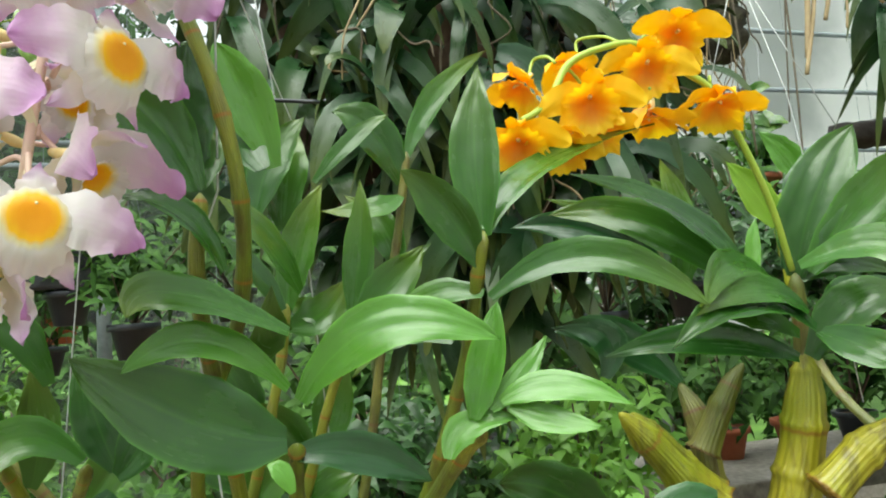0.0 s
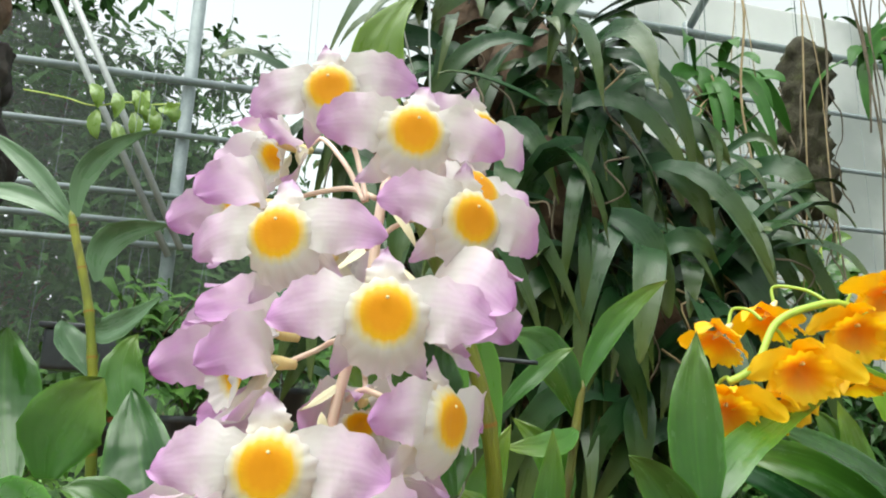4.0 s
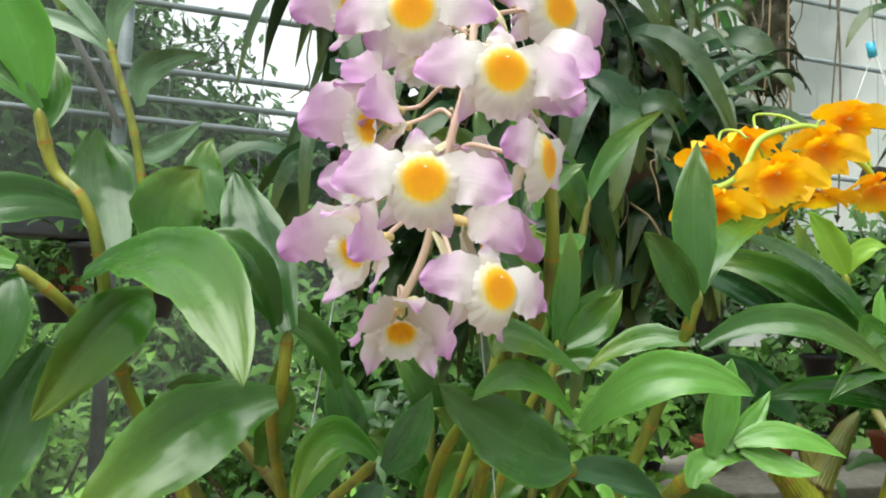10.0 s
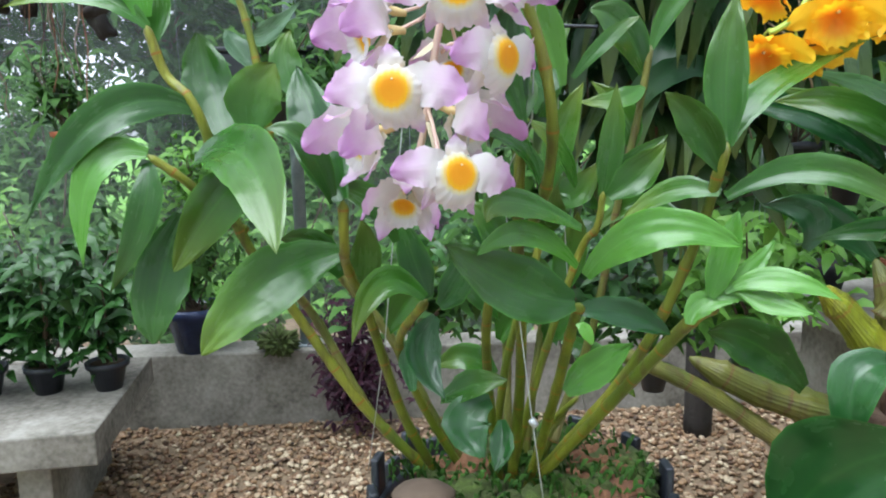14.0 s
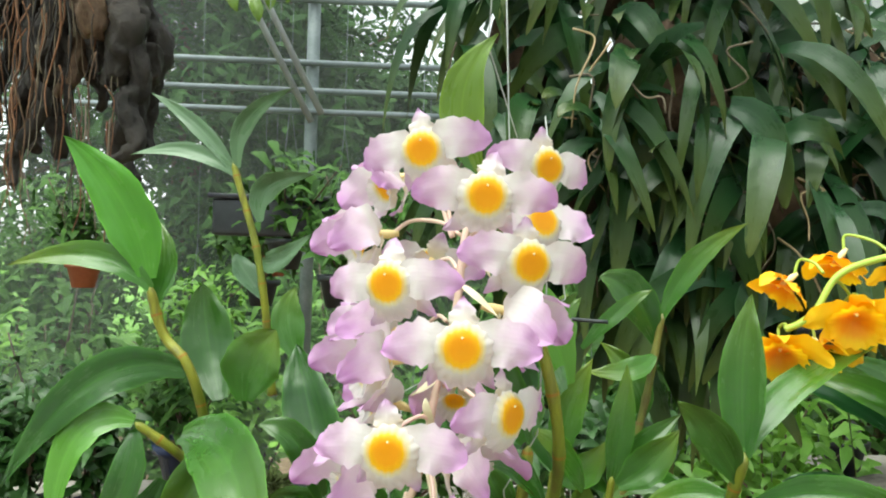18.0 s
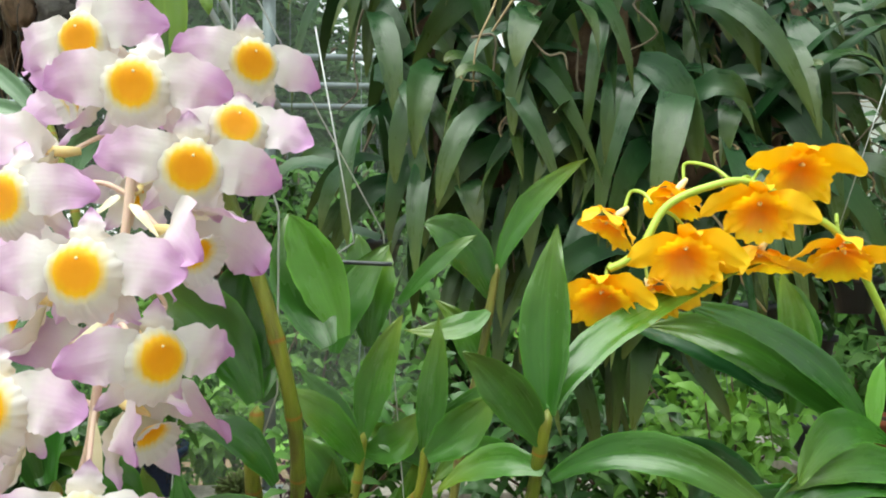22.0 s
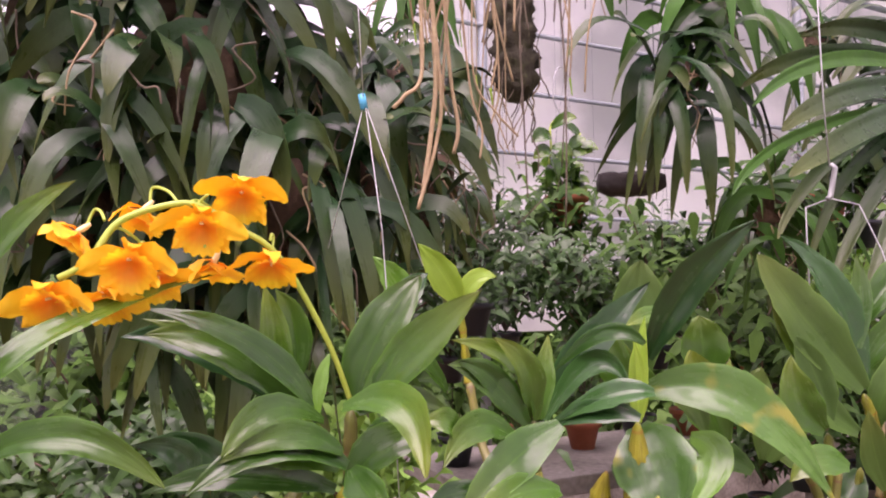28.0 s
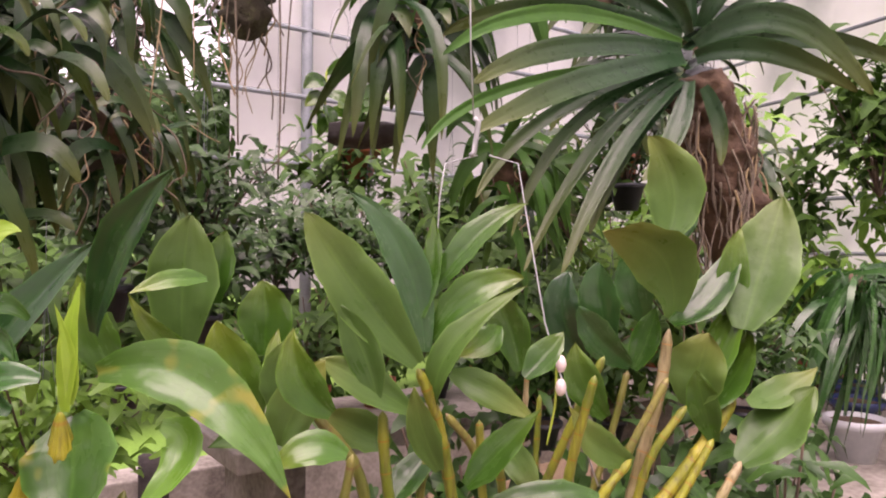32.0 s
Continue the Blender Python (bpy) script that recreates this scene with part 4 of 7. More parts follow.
leaf(a8, (-0.098, 0.370, 1.594), (-0.087, 0.380, 1.619), (-0.067, 0.385, 1.644), 0.020, (0.217, -0.964, 0.153))
leaf(a8, (-0.083, 0.390, 1.581), (-0.079, 0.390, 1.614), (-0.075, 0.400, 1.642), 0.023, (0.142, -0.979, 0.143), 'oval')
leaf(a8, (-0.076, 0.350, 1.534), (-0.090, 0.345, 1.556), (-0.107, 0.340, 1.576), 0.014, (0.622, -0.730, 0.283))
a9 = cane(plant, [(-0.111, 0.390, 1.292), (-0.086, 0.380, 1.394), (-0.057, 0.370, 1.487), (-0.045, 0.362, 1.507), (-0.041, 0.360, 1.532)], 0.005, 0.0036, CANE)
leaf(a9, (-0.042, 0.360, 1.528), (-0.036, 0.360, 1.565), (-0.034, 0.362, 1.602), 0.017, (0.013, -1.000, 0.026))
leaf(a9, (-0.040, 0.365, 1.533), (-0.022, 0.375, 1.549), (0.002, 0.390, 1.568), 0.016, (0.047, -0.837, 0.545))
leaf(a9, (-0.045, 0.370, 1.519), (-0.063, 0.370, 1.532), (-0.082, 0.370, 1.539), 0.015, (0.266, -0.838, 0.477), 'lance', LEAF)
leaf(a9, (-0.038, 0.350, 1.529), (-0.019, 0.355, 1.544), (-0.002, 0.360, 1.564), 0.023, (0.009, -0.962, 0.272), 'lance', LEAF)
leaf(a9, (-0.067, 0.300, 1.532), (-0.070, 0.295, 1.521), (-0.067, 0.290, 1.543), 0.021, (0.709, -0.543, -0.451), 'lance', LEAF)
leaf(a9, (0.011, 0.400, 1.511), (-0.022, 0.410, 1.515), (-0.050, 0.410, 1.493), 0.019, (-0.287, -0.770, 0.570), 'lance', LEAF)
leaf(a9, (-0.087, 0.345, 1.583), (-0.080, 0.355, 1.614), (-0.063, 0.370, 1.642), 0.020, (0.368, -0.900, 0.233))
leaf(a9, (-0.084, 0.390, 1.584), (-0.087, 0.390, 1.618), (-0.092, 0.395, 1.648), 0.025, (0.452, -0.883, 0.129), 'oval')

a11 = cane(plant, [(-0.095, 0.385, 1.298), (-0.071, 0.330, 1.395), (-0.057, 0.276, 1.461), (-0.052, 0.256, 1.480)], 0.0058, 0.0045, CANE)
leaf(a11, (-0.049, 0.254, 1.496), (-0.016, 0.246, 1.522), (0.027, 0.248, 1.514), 0.023, (-0.140, -0.954, 0.267), 'oval', LEAF_NEW)
leaf(a11, (-0.054, 0.254, 1.501), (-0.079, 0.236, 1.521), (-0.102, 0.221, 1.512), 0.014, (0.586, -0.732, 0.348), 'oval', LEAF_NEW)
leaf(a11, (-0.055, 0.252, 1.482), (-0.083, 0.236, 1.492), (-0.117, 0.216, 1.518), 0.034, (0.598, -0.749, 0.285), 'oval')
leaf(a11, (-0.056, 0.261, 1.475), (-0.029, 0.271, 1.472), (-0.003, 0.281, 1.458), 0.017, (0.440, -0.774, 0.455), 'oval', LEAF_DARK)
leaf(a11, (-0.062, 0.316, 1.407), (-0.043, 0.316, 1.425), (-0.021, 0.316, 1.442), 0.023, (-0.287, -0.897, 0.336), 'lance', LEAF_NEW)

a12 = cane(plant, [(-0.099, 0.385, 1.295), (-0.027, 0.323, 1.408), (0.009, 0.288, 1.465), (0.020, 0.269, 1.478)], 0.0055, 0.006, CANE)
leaf(a12, (0.016, 0.269, 1.483), (0.022, 0.272, 1.503), (0.029, 0.276, 1.529), 0.016, (-0.172, -0.966, 0.195), 'oval', LEAF_NEW)
leaf(a12, (0.023, 0.269, 1.486), (0.036, 0.272, 1.498), (0.048, 0.276, 1.514), 0.011, (-0.201, -0.889, 0.411), 'lance', LEAF_NEW)
leaf(a12, (0.027, 0.268, 1.489), (0.050, 0.266, 1.494), (0.078, 0.262, 1.485), 0.014, (-0.062, -0.821, 0.568), 'lance', LEAF_NEW)
leaf(a12, (0.030, 0.268, 1.487), (0.047, 0.264, 1.481), (0.065, 0.260, 1.478), 0.012, (-0.095, -0.895, 0.436), 'lance', LEAF_NEW)
leaf(a12, (0.005, 0.264, 1.469), (0.014, 0.269, 1.480), (0.035, 0.269, 1.482), 0.014, (-0.057, -0.877, 0.477), 'lance', LEAF_NEW)
leaf(a12, (-0.045, 0.214, 1.471), (-0.049, 0.214, 1.478), (-0.053, 0.214, 1.480), 0.007, (0.368, -0.860, 0.352), 'lance', LEAF_NEW)
a13 = cane(plant, [(-0.129, 0.395, 1.288), (-0.167, 0.385, 1.357), (-0.200, 0.380, 1.423), (-0.237, 0.375, 1.470)], 0.0058, 0.005, CANE_OLD)
a14 = cane(plant, [(-0.163, 0.390, 1.297), (-0.216, 0.385, 1.354), (-0.257, 0.380, 1.430), (-0.275, 0.360, 1.467)], 0.0058, 0.005, CANE_OLD)
a15 = cane(plant, [(-0.100, 0.400, 1.289), (-0.088, 0.420, 1.409), (-0.078, 0.430, 1.444)], 0.005, 0.0045, CANE_OLD)
a16 = cane(plant, [(-0.109, 0.400, 1.289), (-0.114, 0.420, 1.390), (-0.114, 0.430, 1.470)], 0.0055, 0.005, CANE_OLD)
a17 = cane(plant, [(-0.075, 0.400, 1.335), (-0.061, 0.410, 1.382), (-0.049, 0.420, 1.411)], 0.005, 0.0045, CANE_PALE)
a18 = cane(plant, [(-0.085, 0.370, 1.342), (-0.075, 0.360, 1.367), (-0.055, 0.350, 1.392)], 0.0045, 0.003, CANE)
leaf(a16, (-0.119, 0.420, 1.408), (-0.101, 0.410, 1.438), (-0.076, 0.400, 1.453), 0.027, (-0.446, -0.895, 0.030), 'lance', LEAF)
leaf(a16, (-0.115, 0.420, 1.426), (-0.136, 0.410, 1.454), (-0.156, 0.400, 1.464), 0.027, (0.522, -0.843, 0.127), 'lance', LEAF)
leaf(a15, (-0.086, 0.420, 1.409), (-0.067, 0.410, 1.430), (-0.046, 0.410, 1.440), 0.025, (-0.391, -0.894, 0.218))
leaf(a15, (-0.082, 0.430, 1.425), (-0.093, 0.420, 1.463), (-0.114, 0.410, 1.481), 0.026, (0.339, -0.931, -0.138), 'lance', LEAF)
leaf(a13, (-0.200, 0.380, 1.423), (-0.176, 0.370, 1.456), (-0.154, 0.360, 1.478), 0.025, (-0.316, -0.946, -0.077))
leaf(a13, (-0.218, 0.370, 1.450), (-0.207, 0.360, 1.485), (-0.207, 0.350, 1.514), 0.023, (0.113, -0.942, -0.317), 'lance', LEAF)
leaf(a13, (-0.231, 0.370, 1.467), (-0.248, 0.360, 1.493), (-0.270, 0.350, 1.497), 0.023, (0.572, -0.794, 0.206), 'lance', LEAF)
leaf(a14, (-0.267, 0.360, 1.459), (-0.245, 0.350, 1.482), (-0.221, 0.340, 1.487), 0.023, (-0.372, -0.927, -0.056))
leaf(a16, (-0.114, 0.430, 1.461), (-0.124, 0.420, 1.497), (-0.146, 0.420, 1.519), 0.026, (0.273, -0.962, -0.013))
leaf(a15, (-0.076, 0.430, 1.444), (-0.064, 0.430, 1.479), (-0.060, 0.420, 1.511), 0.025, (-0.171, -0.980, -0.107), 'lance', LEAF)
leaf(a15, (-0.071, 0.430, 1.408), (-0.040, 0.420, 1.393), (-0.015, 0.410, 1.371), 0.023, (0.079, -0.820, 0.568), 'lance', LEAF)
leaf(a16, (-0.122, 0.410, 1.383), (-0.143, 0.400, 1.399), (-0.168, 0.390, 1.391), 0.023, (0.417, -0.731, 0.540), 'lance', LEAF)

rod('flower_stem', [(-0.100, 0.228, 1.707), (-0.106, 0.205, 1.679), (-0.109, 0.200, 1.642), (-0.116, 0.200, 1.611), (-0.120, 0.200, 1.587), (-0.125, 0.202, 1.566), (-0.135, 0.205, 1.545)], 0.0017, PINK_STEM, plant)
pink(plant, (-0.126, 0.201, 1.713), 3, -9, -6, 0.96, (-0.112, 0.205, 1.674))
pink(plant, (-0.095, 0.187, 1.692), 14, -9, 0, 0.98, (-0.108, 0.205, 1.668))
pink(plant, (-0.075, 0.228, 1.709), 39, -10, 8, 0.92, (-0.100, 0.215, 1.703))
bell(plant, (-0.154, 0.222, 1.697), -38, -20, -8, 1.0, (-0.113, 0.205, 1.674))
pink(plant, (-0.076, 0.218, 1.683), 38, 11, 6, 0.92, (-0.107, 0.205, 1.673))
pink(plant, (-0.077, 0.190, 1.665), 30, -9, 4, 0.96, (-0.109, 0.203, 1.659))
bell(plant, (-0.160, 0.205, 1.670), -53, -14, -10, 1.05, (-0.109, 0.205, 1.675))
pink(plant, (-0.131, 0.174, 1.655), -5, -7, -6, 0.96, (-0.110, 0.203, 1.657))
bell(plant, (-0.075, 0.195, 1.637), 80, -21, 10, 1.08, (-0.109, 0.203, 1.646))
pink(plant, (-0.099, 0.167, 1.632), 13, -1, 0, 1.0, (-0.110, 0.200, 1.639))
bell(plant, (-0.154, 0.205, 1.629), -56, -3, -8, 1.05, (-0.114, 0.205, 1.637))
bell(plant, (-0.149, 0.188, 1.616), -48, -11, -10, 1.08, (-0.115, 0.203, 1.624))
bell(plant, (-0.110, 0.205, 1.601), 6, -28, 0, 0.9, (-0.115, 0.210, 1.629))
pink(plant, (-0.083, 0.180, 1.605), 60, -4, 8, 0.94, (-0.114, 0.203, 1.609))
pink(plant, (-0.125, 0.161, 1.592), 5, 3, -4, 0.98, (-0.118, 0.200, 1.594))
bell(plant, (-0.154, 0.215, 1.598), -64, 11, -4, 0.96, (-0.117, 0.205, 1.609))
bell(plant, (-0.152, 0.183, 1.568), -43, -22, -8, 1.08, (-0.121, 0.202, 1.579))
bell(plant, (-0.096, 0.200, 1.574), 74, -31, 8, 1.05, (-0.119, 0.203, 1.589))
pink(plant, (-0.100, 0.167, 1.557), 35, 3, 6, 0.92, (-0.122, 0.203, 1.586))
bell(plant, (-0.131, 0.190, 1.539), 5, -29, -4, 1.0, (-0.131, 0.204, 1.550))
pink(plant, (-0.131, 0.240, 1.662), 206, 5, 0, 0.89, (-0.110, 0.205, 1.660))

leaf(plant, (-0.107, 0.200, 1.653), (-0.098, 0.195, 1.648), (-0.088, 0.190, 1.640), 0.003, (-0.131, -0.859, 0.495), 'thin', BRACT)
leaf(plant, (-0.118, 0.200, 1.592), (-0.119, 0.195, 1.599), (-0.120, 0.195, 1.605), 0.004, (0.454, -0.849, -0.270), 'sepal', BRACT)
leaf(plant, (-0.121, 0.200, 1.578), (-0.116, 0.195, 1.568), (-0.115, 0.195, 1.556), 0.004, (0.342, -0.893, 0.292), 'sepal', BRACT)
leaf(plant, (-0.131, 0.203, 1.551), (-0.126, 0.200, 1.551), (-0.125, 0.200, 1.545), 0.004, (0.242, -0.734, 0.635), 'sepal', BRACT)
leaf(plant, (-0.111, 0.200, 1.656), (-0.114, 0.198, 1.653), (-0.121, 0.195, 1.646), 0.003, (0.221, -0.946, 0.239), 'thin', BRACT)
leaf(plant, (-0.115, 0.200, 1.614), (-0.121, 0.198, 1.609), (-0.127, 0.195, 1.605), 0.003, (0.159, -0.945, 0.286), 'thin', BRACT)
leaf(plant, (-0.105, 0.205, 1.673), (-0.098, 0.200, 1.664), (-0.094, 0.200, 1.656), 0.003, (0.062, -0.944, 0.325), 'thin', BRACT)

plant = thing("golden_orchid", (0.23, 0.43, 1.44), "golden yellow orchid with glossy dark leaves in a wooden basket", "orchid")
b1 = cane(plant, [(0.229, 0.440, 1.419), (0.225, 0.430, 1.468), (0.225, 0.425, 1.504), (0.225, 0.425, 1.538)], 0.009, 0.007, CANE_OLD)
leaf(b1, (0.228, 0.430, 1.536), (0.243, 0.425, 1.584), (0.276, 0.430, 1.630), 0.039, (-0.359, -0.916, 0.180), 'oval')
leaf(b1, (0.233, 0.422, 1.538), (0.271, 0.410, 1.582), (0.313, 0.398, 1.619), 0.031, (-0.478, -0.850, 0.221))
leaf(b1, (0.200, 0.432, 1.538), (0.156, 0.430, 1.584), (0.087, 0.420, 1.609), 0.023, (0.342, -0.855, 0.391))
leaf(b1, (0.203, 0.440, 1.530), (0.141, 0.450, 1.579), (0.081, 0.460, 1.589), 0.031, (-0.002, -0.948, 0.319), 'lance', LEAF)
leaf(b1, (0.170, 0.470, 1.536), (0.172, 0.470, 1.579), (0.163, 0.470, 1.625), 0.026, (0.020, -1.000, 0.002))
leaf(b1, (0.219, 0.405, 1.541), (0.255, 0.370, 1.547), (0.264, 0.340, 1.509), 0.026, (-0.428, -0.619, 0.659), 'oval')
leaf(b1, (0.221, 0.400, 1.504), (0.176, 0.385, 1.522), (0.125, 0.360, 1.500), 0.026, (0.283, -0.726, 0.627), 'lance', LEAF)
leaf(b1, (0.218, 0.400, 1.513), (0.183, 0.385, 1.529), (0.142, 0.370, 1.516), 0.020, (0.321, -0.746, 0.584), 'lance', LEAF)
leaf(b1, (0.234, 0.410, 1.505), (0.254, 0.410, 1.523), (0.294, 0.420, 1.525), 0.026, (-0.034, -0.851, 0.525))
leaf(b1, (0.206, 0.412, 1.532), (0.172, 0.390, 1.544), (0.146, 0.362, 1.522), 0.021, (0.391, -0.607, 0.692), 'oval')
leaf(b1, (0.203, 0.430, 1.534), (0.205, 0.435, 1.557), (0.212, 0.440, 1.576), 0.010, (-0.231, -0.935, 0.269), 'lance', LEAF_NEW)
leaf(b1, (0.273, 0.500, 1.610), (0.265, 0.500, 1.628), (0.247, 0.500, 1.647), 0.023, (-0.090, -0.994, -0.063), 'lance', LEAF_NEW)
leaf(b1, (0.224, 0.400, 1.502), (0.234, 0.370, 1.492), (0.248, 0.350, 1.481), 0.025, (-0.415, -0.515, 0.750), 'lance', LEAF)
rod('flower_stem', [(0.226, 0.430, 1.540), (0.210, 0.415, 1.583), (0.186, 0.400, 1.629), (0.171, 0.390, 1.648), (0.155, 0.385, 1.658), (0.128, 0.378, 1.673), (0.105, 0.372, 1.670), (0.085, 0.367, 1.660), (0.073, 0.362, 1.640), (0.064, 0.360, 1.632), (0.056, 0.360, 1.628)], 0.0021, GREEN_STEM, plant)
gold(plant, (0.154, 0.388, 1.681), 2, -14, 2, 1.05, (0.128, 0.378, 1.673))
gold(plant, (0.132, 0.378, 1.660), -7, -16, -2, 1.05, (0.123, 0.378, 1.674))
gold(plant, (0.094, 0.362, 1.637), -6, -13, -2, 1.05, (0.082, 0.366, 1.657))
gold(plant, (0.137, 0.395, 1.635), -42, -65, 0, 1.0, (0.133, 0.380, 1.647))
gold(plant, (0.173, 0.385, 1.637), -2, -33, 2, 1.0, (0.172, 0.390, 1.652))
gold(plant, (0.059, 0.378, 1.653), -66, -35, -6, 0.95, (0.078, 0.368, 1.662))
gold(plant, (0.093, 0.395, 1.668), -58, -42, -6, 0.95, (0.117, 0.377, 1.675))
gold(plant, (0.053, 0.358, 1.615), -9, -12, -4, 1.0, (0.058, 0.360, 1.628))
gold(plant, (0.078, 0.370, 1.615), 16, -30, 0, 0.92, (0.070, 0.362, 1.635))
gold(plant, (0.104, 0.385, 1.628), 32, -22, 4, 0.95, (0.098, 0.370, 1.649))
b2 = cane(plant, [(0.154, 0.410, 1.402), (0.124, 0.400, 1.440), (0.101, 0.390, 1.465)], 0.0135, 0.009, CANE_YELLOW)
b3 = cane(plant, [(0.206, 0.430, 1.385), (0.218, 0.430, 1.427), (0.223, 0.425, 1.467), (0.225, 0.425, 1.492)], 0.019, 0.012, CANE_YELLOW)
b4 = cane(plant, [(0.216, 0.400, 1.412), (0.241, 0.400, 1.434), (0.269, 0.400, 1.451)], 0.014, 0.011, CANE_YELLOW)
b5 = cane(plant, [(0.168, 0.450, 1.410), (0.165, 0.450, 1.447), (0.158, 0.460, 1.472)], 0.012, 0.009, CANE_OLD)
b5b = cane(plant, [(0.162, 0.440, 1.431), (0.181, 0.440, 1.467), (0.193, 0.440, 1.484)], 0.012, 0.006, CANE_OLD)
b6 = cane(plant, [(0.096, 0.420, 1.336), (0.029, 0.410, 1.382), (-0.036, 0.400, 1.412)], 0.011, 0.009, CANE_OLD)
b7 = cane(plant, [(0.135, 0.430, 1.359), (0.076, 0.420, 1.377), (0.024, 0.420, 1.401)], 0.016, 0.011, CANE_OLD)
b8 = cane(plant, [(0.160, 0.420, 1.407), (0.134, 0.410, 1.433), (0.110, 0.400, 1.463)], 0.014, 0.010, CANE_YELLOW)
leaf(b3, (0.216, 0.410, 1.501), (0.172, 0.390, 1.520), (0.144, 0.370, 1.521), 0.022, (0.521, -0.811, 0.264))
leaf(b3, (0.214, 0.410, 1.487), (0.155, 0.400, 1.502), (0.095, 0.390, 1.496), 0.021, (0.181, -0.919, 0.351), 'lance', LEAF)
leaf(b3, (0.222, 0.410, 1.487), (0.246, 0.400, 1.515), (0.276, 0.400, 1.519), 0.031, (-0.391, -0.827, 0.403), 'oval')
leaf(b3, (0.230, 0.430, 1.534), (0.261, 0.430, 1.543), (0.296, 0.430, 1.532), 0.021, (0.013, -0.858, 0.514))
leaf(b3, (0.234, 0.450, 1.541), (0.257, 0.450, 1.596), (0.284, 0.450, 1.632), 0.034, (-0.423, -0.877, 0.227), 'oval', LEAF_DARK)
leaf(b3, (0.239, 0.440, 1.540), (0.270, 0.430, 1.575), (0.298, 0.420, 1.597), 0.033, (-0.520, -0.816, 0.253))
leaf(b5, (0.158, 0.460, 1.472), (0.118, 0.460, 1.505), (0.078, 0.460, 1.511), 0.028, (0.105, -0.971, 0.217), 'lance', LEAF_DARK)
leaf(b5, (0.201, 0.480, 1.542), (0.144, 0.470, 1.577), (0.079, 0.460, 1.601), 0.020, (0.245, -0.951, 0.186))
leaf(b5, (0.168, 0.490, 1.540), (0.117, 0.490, 1.579), (0.057, 0.490, 1.586), 0.029, (0.048, -0.992, 0.114), 'lance', LEAF_DARK)
leaf(b5, (0.186, 0.520, 1.547), (0.185, 0.520, 1.590), (0.169, 0.520, 1.621), 0.026, (-0.204, -0.978, -0.047))
leaf(b5, (0.107, 0.450, 1.480), (0.109, 0.450, 1.506), (0.075, 0.450, 1.514), 0.023, (0.120, -0.986, 0.114), 'lance', LEAF_DARK)
leaf(b6, (0.099, 0.400, 1.389), (0.063, 0.380, 1.425), (0.029, 0.370, 1.436), 0.035, (0.433, -0.899, 0.064), 'oval', LEAF)
leaf(b6, (0.079, 0.360, 1.300), (0.103, 0.333, 1.358), (0.136, 0.302, 1.392), 0.073, (-0.794, -0.599, 0.107), 'oval', LEAF_DARK)
leaf(b6, (0.140, 0.360, 1.422), (0.117, 0.350, 1.413), (0.114, 0.340, 1.371), 0.032, (-0.341, -0.800, 0.493), 'oval', LEAF_DARK)

plant = olive = thing("olive_orchid", (0.42, 0.45, 1.44), "orchid with deep green leaves and a bright yellow-green shoot", "orchid")
c1 = cane(plant, [(0.383, 0.486, 1.393), (0.376, 0.481, 1.467), (0.373, 0.475, 1.515)], 0.0086, 0.0070, CANE_OLD)
leaf(c1, (0.372, 0.469, 1.516), (0.356, 0.458, 1.561), (0.300, 0.447, 1.582), 0.023, (0.433, -0.880, 0.197))
leaf(c1, (0.361, 0.455, 1.516), (0.330, 0.444, 1.551), (0.295, 0.434, 1.565), 0.027, (0.336, -0.940, 0.056))
leaf(c1, (0.403, 0.550, 1.502), (0.448, 0.538, 1.569), (0.501, 0.526, 1.625), 0.034, (-0.551, -0.787, 0.279), 'lance', LEAF_DARK)
leaf(c1, (0.500, 0.531, 1.556), (0.520, 0.488, 1.625), (0.556, 0.445, 1.675), 0.033, (-0.727, -0.670, -0.150), 'lance', LEAF_DARK)
leaf(c1, (0.401, 0.529, 1.505), (0.437, 0.505, 1.556), (0.460, 0.481, 1.535), 0.022, (-0.693, -0.628, 0.355), 'lance', LEAF_DARK)
leaf(c1, (0.383, 0.440, 1.517), (0.337, 0.418, 1.495), (0.288, 0.376, 1.467), 0.033, (0.106, -0.701, 0.705))
leaf(c1, (0.374, 0.419, 1.474), (0.334, 0.398, 1.478), (0.292, 0.376, 1.462), 0.027, (0.248, -0.670, 0.699))
leaf(c1, (0.383, 0.488, 1.513), (0.388, 0.493, 1.549), (0.394, 0.499, 1.581), 0.018, (-0.337, -0.920, 0.198))
leaf(c1, (0.473, 0.468, 1.534), (0.439, 0.480, 1.530), (0.400, 0.518, 1.503), 0.025, (-0.619, -0.530, 0.579), 'lance', LEAF_DARK)
leaf(c1, (0.458, 0.463, 1.515), (0.427, 0.487, 1.517), (0.401, 0.512, 1.500), 0.023, (-0.662, -0.627, 0.412), 'lance', LEAF_DARK)
leaf(c1, (0.467, 0.470, 1.574), (0.439, 0.495, 1.580), (0.408, 0.544, 1.538), 0.016, (-0.817, -0.477, 0.325))
c2 = cane(plant, [(0.470, 0.516, 1.375), (0.479, 0.516, 1.463), (0.479, 0.513, 1.502)], 0.0130, 0.0103, CANE_YELLOW)
leaf(c2, (0.482, 0.518, 1.501), (0.484, 0.518, 1.550), (0.491, 0.518, 1.595), 0.017, (-0.478, -0.877, 0.043), 'thin', LEAF_YELLOW)
leaf(c2, (0.485, 0.518, 1.506), (0.485, 0.516, 1.540), (0.475, 0.512, 1.580), 0.011, (-0.256, -0.958, -0.127), 'thin', LEAF_YELLOW)
